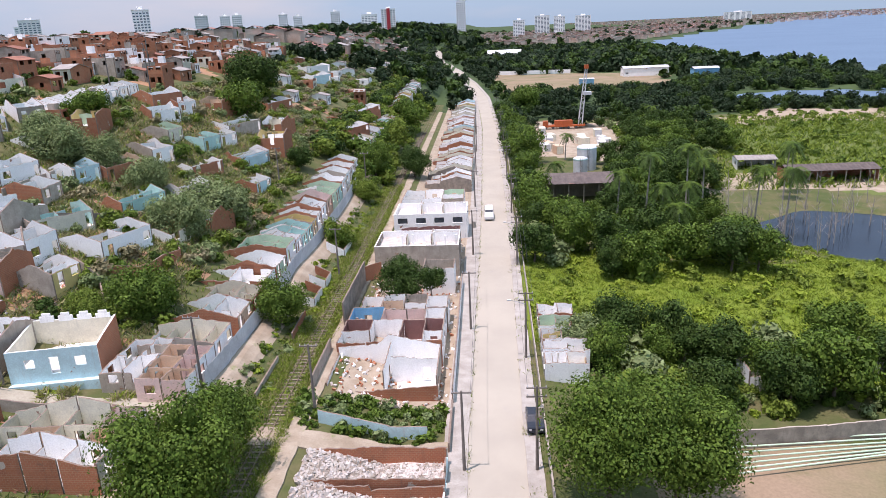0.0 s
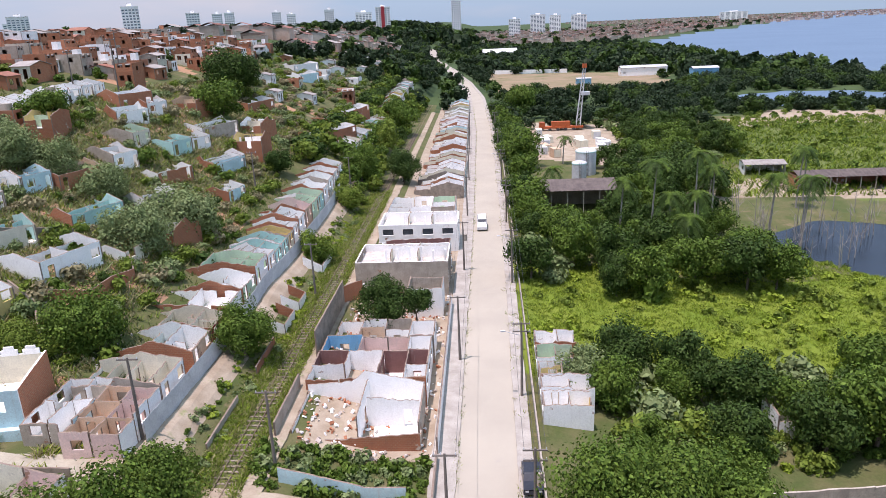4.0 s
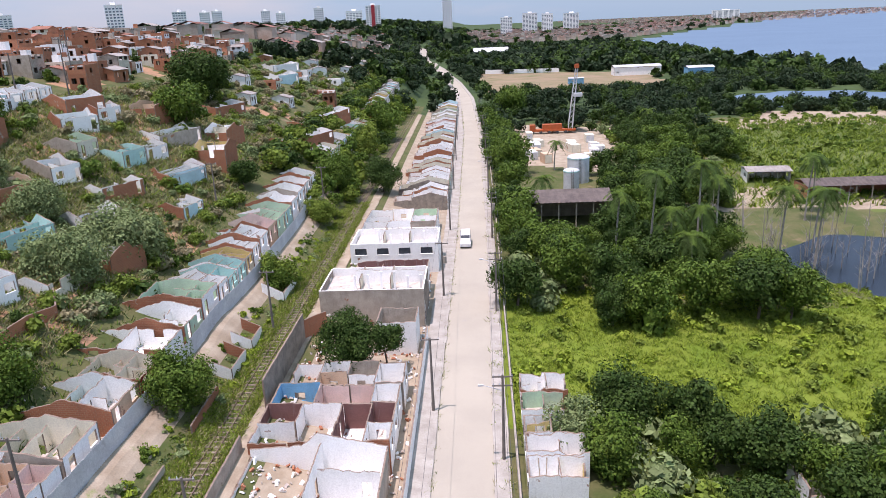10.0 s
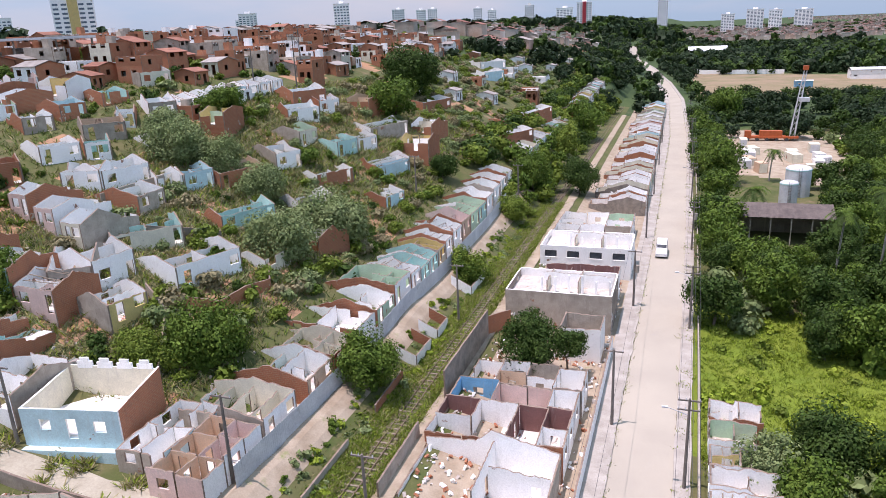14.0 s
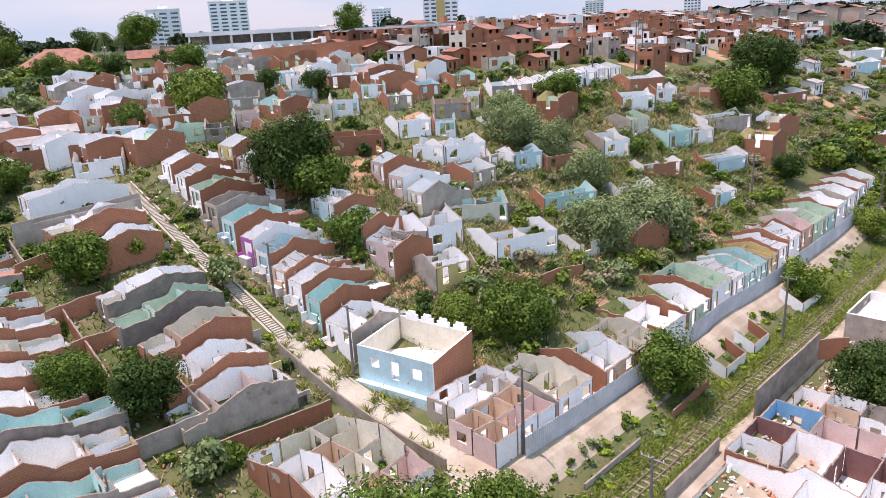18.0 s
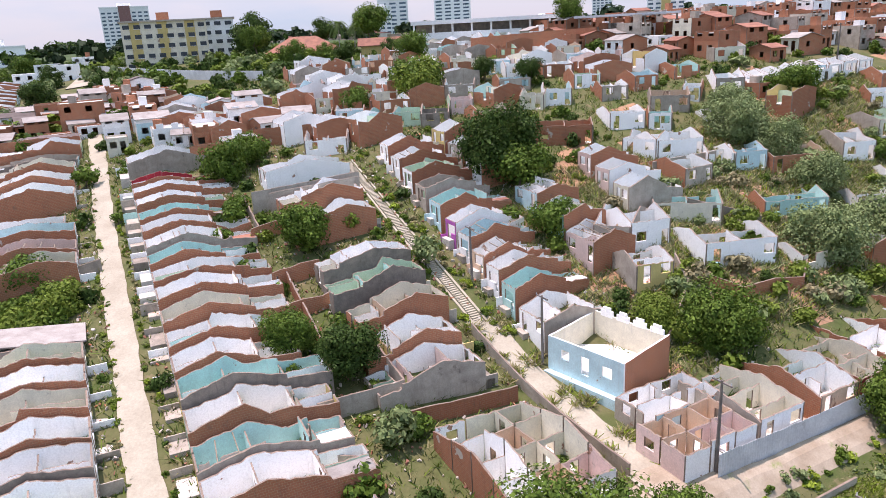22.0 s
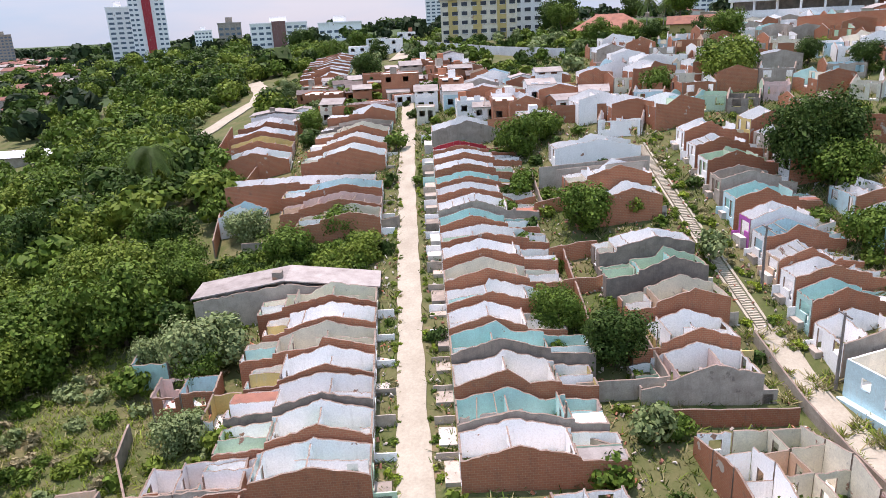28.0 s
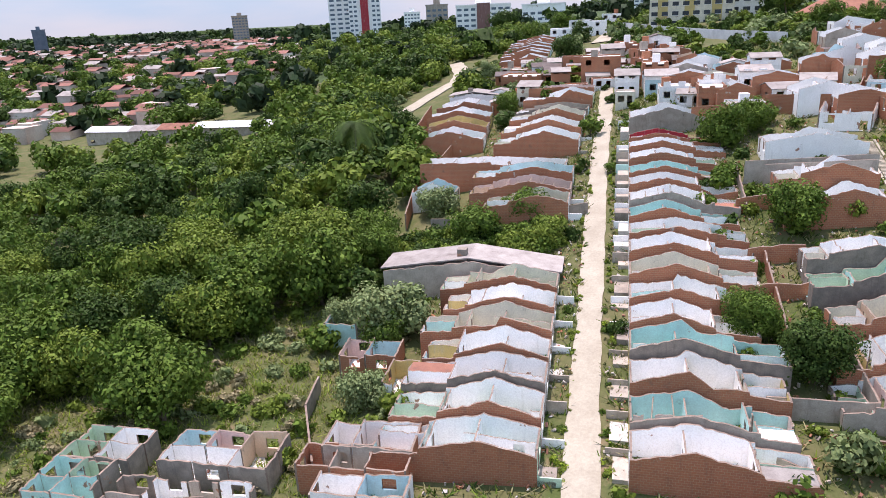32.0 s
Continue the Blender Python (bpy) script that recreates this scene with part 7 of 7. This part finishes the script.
shed("long_shed", pose(9.5, 139, -1.6), 17.5, 9, 5.4, 1.6, CEMENT, OLD_SHEET, "long open shed under a brown corrugated roof")
shed("lakeside_bar", pose(73.5, 156, -1.8), 22, 7, 3.0, 1.0, BRICK, OLD_SHEET, "long red brick lakeside bar with open bays")
shed("boat_hut", pose(67, 174, -1.8, 0, 0, -5), 10, 6, 2.8, 0.7, WHITE, FIBRE, "small open boat hut with a patched roof")
shed("warehouse", pose(98, 508, -1.5), 32, 12, 5, 1.2, WHITE, SHEET, "white and blue warehouse across the cleared field", posts=False, open_front=False)
shed("warehouse", pose(136, 465, -1.5), 16, 10, 6, 1.0, DEEP_BLUE, SHEET, "blue-walled warehouse across the cleared field", posts=False, open_front=False)
shed("market_hall", pose(2, 770, -1.0), 36, 22, 7, 4, WHITE, SHEET, "large pale-roofed hall among far trees", posts=False, open_front=False)
for x, y, w, a, roof in ((-197, -112, 24, 12, SHEET), (-203, -128, 30, 8, TILE), (-206, -140, 26, 8, FIBRE), (-212, -160, 34, 6, SHEET)):
    shed("long_shed", pose(x, y, at(x, y), 0, 0, 80 + a), w, 8, 4.5, 1.4, CEMENT, roof, "long low shed among valley trees", posts=False, open_front=False)
shed("field_hut", pose(60, 455, -1.5), 9, 6, 3.2, 0.4, DEEP_BLUE, SHEET, "small dark blue hut on the cleared field", posts=False, open_front=False)
free_wall([(4, 565), (66, 560)], 3.0, WHITE, "long white wall behind the cleared field", jag=0, cap=WHITE)


def tank(x, y, r, h, label):
    e = thing("water_tank", pose(x, y, -1.6), label, "tank")
    part("body", Geo().tube((0, 0, 0), (0, 0, h), r, r, 24), SHEET, e)
    g = Geo()
    for i in range(4):
        a, b = i / 4 * math.pi / 2, (i + 1) / 4 * math.pi / 2
        g.tube((0, 0, h + r * 0.28 * math.sin(a)), (0, 0, h + r * 0.28 * math.sin(b)), r * math.cos(a), max(0.05, r * math.cos(b)), 24)
    part("dome", g, SHEET, e)
    part("rim", Geo().tube((0, 0, h - 0.25), (0, 0, h), r + 0.05, r + 0.05, 24), CYAN, e, "turquoise painted rim")
    g = Geo()
    for dx in (-0.25, 0.25):
        g.box(dx - 0.03, -r - 0.15, 0, dx + 0.03, -r - 0.09, h + 0.6)
    for i in range(int(h / 0.35)):
        g.box(-0.25, -r - 0.14, i * 0.35, 0.25, -r - 0.10, i * 0.35 + 0.04)
    part("ladder", g, POLE, e)


tank(23.2, 169.6, 1.9, 5.4, "white cylindrical water tank with a turquoise rim")
tank(26.5, 181, 2.8, 6.4, "large pale storage tank")
ORANGE = surface("orange_machine_paint", (0.50, 0.12, 0.04), (0.42, 0.10, 0.035), 1, 6, 0.5, 0.05)
rig = thing("drilling_rig", pose(35, 262, -1.6), "orange truck-mounted drilling rig with a white lattice mast", "drilling rig")
part("chassis", Geo().box(-13, -1.3, 0.9, 2, 1.3, 1.6), ORANGE, rig)
part("cab", Geo().box(-14.6, -1.25, 0.8, -12.6, 1.25, 3.3), ORANGE, rig)
part("engine_deck", Geo().box(-10, -1.1, 1.6, -3, 1.1, 3.4), ORANGE, rig)
for i in range(5):
    for sy in (-1, 1):
        part("wheel", Geo().tube((-13.6 + i * 3, sy * 1.0, 0.55), (-13.6 + i * 3, sy * 1.35, 0.55), 0.55, 0.55, 14), DARK, rig)
g = Geo()
for sx in (-0.8, 0.8):
    for sy in (-0.8, 0.8):
        g.tube((sx, sy, 0.5), (2.2 + sx * 0.5, sy * 0.5, 23), 0.14, 0.10, 6)
for i in range(11):
    z0, z1 = 1 + i * 2, 3 + i * 2
    k0, k1 = 1 - 0.5 * z0 / 23, 1 - 0.5 * z1 / 23
    x0, x1 = 2.2 * z0 / 23, 2.2 * z1 / 23
    for a, b in (((-1, -1), (1, -1)), ((1, -1), (1, 1)), ((1, 1), (-1, 1)), ((-1, 1), (-1, -1))):
        g.tube((x0 + a[0] * 0.8 * k0, a[1] * 0.8 * k0, z0), (x1 + b[0] * 0.8 * k1, b[1] * 0.8 * k1, z1), 0.06, 0.06, 5)
part("mast", g, SHEET, rig, "white lattice mast")
part("crown_block", Geo().box(1.4, -0.7, 23, 3.0, 0.7, 24.4), ORANGE, rig)
part("platform", Geo().box(1.2, -1.4, 13, 4.2, 1.4, 14.2), SHEET, rig)
for i in range(16):
    x, y = 16 + rnd.random() * 24, 205 + rnd.random() * 45
    e = thing("container", pose(x, y, at(x, y), 0, 0, rnd.choice((0, 90, 15))), "cream steel site container in the works yard", "container", "site containers")
    w, d, h = rnd.uniform(2.2, 3), rnd.uniform(3, 6), rnd.uniform(2.0, 2.8)
    part("body", Geo().box(0, 0, 0, w, d, h), rnd.choice([CREAM, CREAM, WHITE, PEACH]), e)
    part("door", Geo().box(0.2, -0.05, 0.1, w - 0.2, 0.0, h - 0.2), rnd.choice([CREAM, SHEET]), e)
for x, y in ((124, 392), (131, 390), (138, 391)):
    vehicle("parked_truck", pose(x, y, at(x, y)), 6.5, 2.3, 2.9, [(0, 1.0), (0.1, 2.4), (0.6, 2.8), (2.0, 2.9), (6.3, 2.9), (6.5, 2.7)], CAR_WHITE, "white box truck parked by the mangrove", "truck")

# green pipework and yard beside the road's near end
for i in range(7):
    g = Geo()
    a = (14 + i * 1.2, 33 + i * 1.1, 0.2 - 1.2)
    g.tube(a, (40 + i * 2.0, 38 + i * 0.6, -1.0), 0.09, 0.09, 8)
    tagged(part("pipe", g, MINT), "long green steel pipe lying in the yard", "pipe", "yard pipes")

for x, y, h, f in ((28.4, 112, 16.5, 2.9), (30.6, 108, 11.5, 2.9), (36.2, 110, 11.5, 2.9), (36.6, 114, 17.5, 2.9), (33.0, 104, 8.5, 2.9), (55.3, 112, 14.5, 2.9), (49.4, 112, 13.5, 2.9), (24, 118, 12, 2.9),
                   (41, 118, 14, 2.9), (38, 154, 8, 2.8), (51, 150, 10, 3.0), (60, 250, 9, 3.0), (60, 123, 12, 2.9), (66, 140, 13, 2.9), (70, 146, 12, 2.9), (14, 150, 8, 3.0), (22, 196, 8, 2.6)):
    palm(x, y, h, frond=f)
palm(-31.5, 202, 6.5, frond=3.4)
palm(-126.5, -40.0, 10.5, "broad coconut palm rising from the wood", 5.2, 0.4)
palm(-270, 2, 5.0, frond=2.6)
palm(-215, 82, 9.0, frond=3.4)
palm(-222, 90, 8.0, frond=3.4)
for i in range(60):
    x, y = rng.uniform(46, 84), rng.uniform(98, 138)
    e = thing("dead_tree", pose(x, y, at(x, y)), "bare grey dead tree standing in the swamp", "dead tree", "dead swamp trees")
    h = rng.uniform(4, 9)
    g = Geo().tube((0, 0, -1), (rng.normal(0, 0.6), rng.normal(0, 0.4), h), 0.10, 0.03, 6)
    part("trunk", g, GREY_WOOD, e)
    for j in range(6):
        z = h * rng.uniform(0.3, 0.9)
        a = rng.uniform(0, math.tau)
        part("branch", Geo().tube((0, 0, z * 0.9), (math.cos(a) * h * 0.22, math.sin(a) * h * 0.22, z + h * 0.15), 0.035, 0.012, 5), GREY_WOOD, e)


# ---- the plateau's buildings ----
def flats(m, w, d, storeys, bays, wall, panel, label):
    e = thing("apartment_building", m, label, "apartment building")
    h = storeys * 3.1
    part("wall", Geo().box(-w / 2, 0, -8, w / 2, d, h), wall, e)
    part("roof", Geo().box(-w / 2 - 0.6, -0.6, h, w / 2 + 0.6, d + 0.6, h + 0.5), CEMENT, e)
    part("tank_house", Geo().box(-2, d * 0.3, h + 0.5, 2, d * 0.6, h + 3), BRICK, e)
    if panel:
        for k in (0.1, 0.42, 0.74):
            part("panel", Geo().box(-w / 2 + w * k, -0.10, -8, -w / 2 + w * (k + 0.12), -0.001, h - 0.02), panel, e, "yellow painted wall panel")
    for f in range(storeys):
        for b in range(bays):
            x0 = -w / 2 + w * (b + 0.2) / bays
            win = part("window", Geo().box(x0, -0.16, f * 3.1 + 1.0, x0 + w / bays * 0.6, -0.11, f * 3.1 + 2.3), PANE, e)
            part("sill", Geo().box(x0 - 0.1, -0.25, f * 3.1 + 0.9, x0 + w / bays * 0.6 + 0.1, -0.11, f * 3.1 + 1.0), WHITE, win)
    return e


def facing(x, y, z):
    return pose(x, y, z, 0, 0, math.degrees(math.atan2(-x, y)))


YELLOW_PALE = plaster("pale_yellow_plaster", (0.78, 0.71, 0.56), at=0.7)
flats(facing(-262, 38.5, 32.2), 27, 12, 5, 8, YELLOW_PALE, YELLOW, "cream five-storey flats with yellow wall panels")
flats(facing(-271, 58, 32.6), 11, 11, 5, 3, WHITE, None, "white five-storey flats with dark windows")
e = thing("villa", facing(-222, 73, 33), "large house under a red clay hip roof", "house")
part("wall", Geo().box(-9, 0.5, -3, 9, 13, 3.2), MAROON, e)
g = Geo()
for q in ([(-12, -2, 3), (12, -2, 3), (4, 6.5, 7.5), (-4, 6.5, 7.5)], [(12, 15, 3), (-12, 15, 3), (-4, 6.5, 7.5), (4, 6.5, 7.5)],
          [(12, -2, 3), (12, 15, 3), (4, 6.5, 7.5)], [(-12, 15, 3), (-12, -2, 3), (-4, 6.5, 7.5)]):
    g.face(q)
g.face([(-12, -2, 2.9), (-12, 15, 2.9), (12, 15, 2.9), (12, -2, 2.9)])
part("roof", g, TILE, e, "weathered red clay tile roof")
e = thing("school_building", facing(-168, 107.5, 34.4), "long white two-storey concrete building with open dark bays", "school")
part("slab", Geo().box(-21, 0, 3.4, 21, 12, 4.2), WHITE, e)
part("slab", Geo().box(-21.5, -0.6, 7.2, 21.5, 12.5, 8.2), WHITE, e)
part("back_wall", Geo().box(-21, 11.8, -4, 21, 12, 7.2), WHITE, e)
part("lower_wall", Geo().box(-21, 0.4, -4, 21, 0.7, 3.4), WHITE, e)
for i in range(9):
    part("column", Geo().box(-21 + i * 5.2, 0, 4.2, -20.5 + i * 5.2, 0.5, 7.2), WHITE, e)
    if i < 8:
        part("parapet", Geo().box(-20.5 + i * 5.2, 0.1, 4.2, -15.8 + i * 5.2, 0.3, 5.1), WHITE, e)
        part("recess", Geo().box(-20.5 + i * 5.2, 3, 4.2, -15.8 + i * 5.2, 3.2, 7.2), SOOT, e)
e = thing("canopy", facing(-133, 123, 35), "dark flat canopy roof on tall columns", "canopy")
part("roof", Geo().box(-12, -4, 6.0, 12, 6, 6.5), SHEET, e)
for x in (-11, -4, 4, 11):
    part("column", Geo().box(x, -3, -2, x + 0.4, -2.6, 6), SOOT, e)
e = thing("yellow_outbuilding", facing(-184, 85, 33.5), "low building with a yellow wall and red tiled roof", "house")
part("wall", Geo().box(-8, 0, -3, 8, 7, 3.4), YELLOW, e)
g = Geo()
g.hexa([(-9, -0.6, 3.4), (9, -0.6, 3.4), (9, 4, 5.4), (-9, 4, 5.4), (-9, -0.6, 3.55), (9, -0.6, 3.55), (9, 4, 5.55), (-9, 4, 5.55)])
part("roof", g, TILE, e)
free_wall([(-276, 15), (-240, 25), (-205, 36), (-175, 46.5)], 2.4, SHEET, "long pale blue-grey site fence on the plateau's edge", jag=0, cap=SHEET, category="fence")
for pts, tall, mat in (([(-64, 19.6), (-78, 20.4)], 1.7, BRICK), ([(-70.5, 18.2), (-70.9, 23.4)], 1.9, BRICK), ([(-76.8, 18.6), (-77.4, 24.5)], 2.1, BRICK),
                       ([(-88.0, 19.4), (-88.4, 24.0)], 1.9, BRICK), ([(-87.6, 20.6), (-99, 21.4)], 1.6, CEMENT), ([(-58, 18.0), (-58.3, 17.0)], 1.6, BRICK)):
    free_wall(pts, tall, mat, "broken back-yard wall between ruined houses", jag=0.3, category="wall")
free_wall([(-119.5, 18.5), (-114.8, 29.0)], 3.2, BRICK, "long raw brick yard wall on the slope", category="wall")
free_wall([(-119.5, 29.4), (-114.0, 37.2)], 3.0, BRICK, "raw brick yard wall on the slope", category="wall")
free_wall([(-95.6, 21.8), (-92.2, 36.3)], 3.0, CEMENT, "long grey cement wall below a white hall", category="wall")
free_wall([(-128.5, -31.0), (-143, -31.6), (-160, -31.8)], 3.6, BRICK, "tall brick wall at the wood's edge", category="wall")
strip("lane", [(-236, 9), (-262, 14), (-300, 20)], 4.0, 0.3, LANE, "wide pale road at the top of the hill", "road", step=4)
for x, y, w in ((-262, 2, 9), (-276, -2, 8), (-252, -8, 7), (-285, 10, 7)):
    hilltop(facing(x, y, at(x, y)), w, 8, 5.5, WHITE, WHITE, WHITE)
far = scatter(150, -330, -172, -30, 110, lambda x, y: clear_of_houses(x, y, 6) and (y > 50 - 0.28 * (x + 175) - 12 or y < -8) and abs(y - 14) > 7, (0.9, 2.4), 0.6, 0.5)
stuff("plateau_shrubs", far, FINE + LOOSE, [LEAF, LEAF_DARK, LEAF_LIGHT], "green bushes along the plateau's edge", "shrubs")
for x, y, r, h in ((-236, 62, 5, 7), (-244, 88, 5, 7), (-205, 62, 3.0, 2.6), (-200, 72, 2.6, 2.3), (-213, 92, 6, 9), (-228, 96, 5, 8), (-178, 82, 2.6, 2.4), (-153, 76, 4.2, 4.5), (-148, 118, 4, 8), (-262, -14, 5, 4), (-246, 2, 4, 3)):
    tree(x, y, r, h, "dark green tree on the plateau", BROAD, rnd.choice([LEAF, LEAF_DARK]), "plateau trees")


# ---- rubble lying about ----
def rubble(name, n, x0, x1, y0, y1, inside, size, mats, label):
    x, y = rng.uniform(x0, x1, n), rng.uniform(y0, y1, n)
    ok = inside(x, y)
    x, y = x[ok], y[ok]
    n = len(x)
    c = np.stack([x, y, height(x, y) + 0.12], -1)
    u = rng.normal(size=(n, 3))
    u /= np.linalg.norm(u, axis=1)[:, None]
    v = np.cross(u, rng.normal(size=(n, 3)))
    v /= np.linalg.norm(v, axis=1)[:, None]
    w = np.cross(u, v)
    s = rng.uniform(*size, n)[:, None]
    u, v, w = u * s, v * s * 0.6, w * s * 0.35
    faces = [np.stack([c + a - b + d, c + a + b + d, c - a + b + d, c - a - b + d], 1) for a, b, d in ((u, v, w), (u, v, -w), (v, w, u), (v, w, -u), (w, u, v), (w, u, -v))]
    ob = new(name, quads_mesh(name, np.concatenate(faces), mats, np.tile(rng.integers(0, len(mats), n), 6)))
    return tagged(ob, label, "rubble", kind="stuff")


rubble("scattered_rubble", 6500, -140, -34, -16, 60, lambda x, y: (abs(y - 0.8 - 0.055 * (-x - 45)) > 1.6) & ((abs(y - 36.8) > 2.2) | (x < -62)) & ((abs(x + 47.8) > 5.8) | (abs(y - 43.2) > 5.6)), (0.06, 0.22), [RUBBLE, BRICK, TILE, CEMENT, SOOT], "broken bricks and plaster scattered between the ruins")
rubble("plot_rubble", 3600, -20.4, -7.4, 24, 34.4, lambda x, y: x > -21, (0.08, 0.36), [RUBBLE, CEMENT, RUBBLE, TERRACE], "pale broken concrete filling the roadside plot")
rubble("roadside_rubble", 2200, -21, -6, 45, 140, lambda x, y: x < -7.4, (0.08, 0.3), [RUBBLE, BRICK, WHITE], "broken bricks around the roadside ruins")
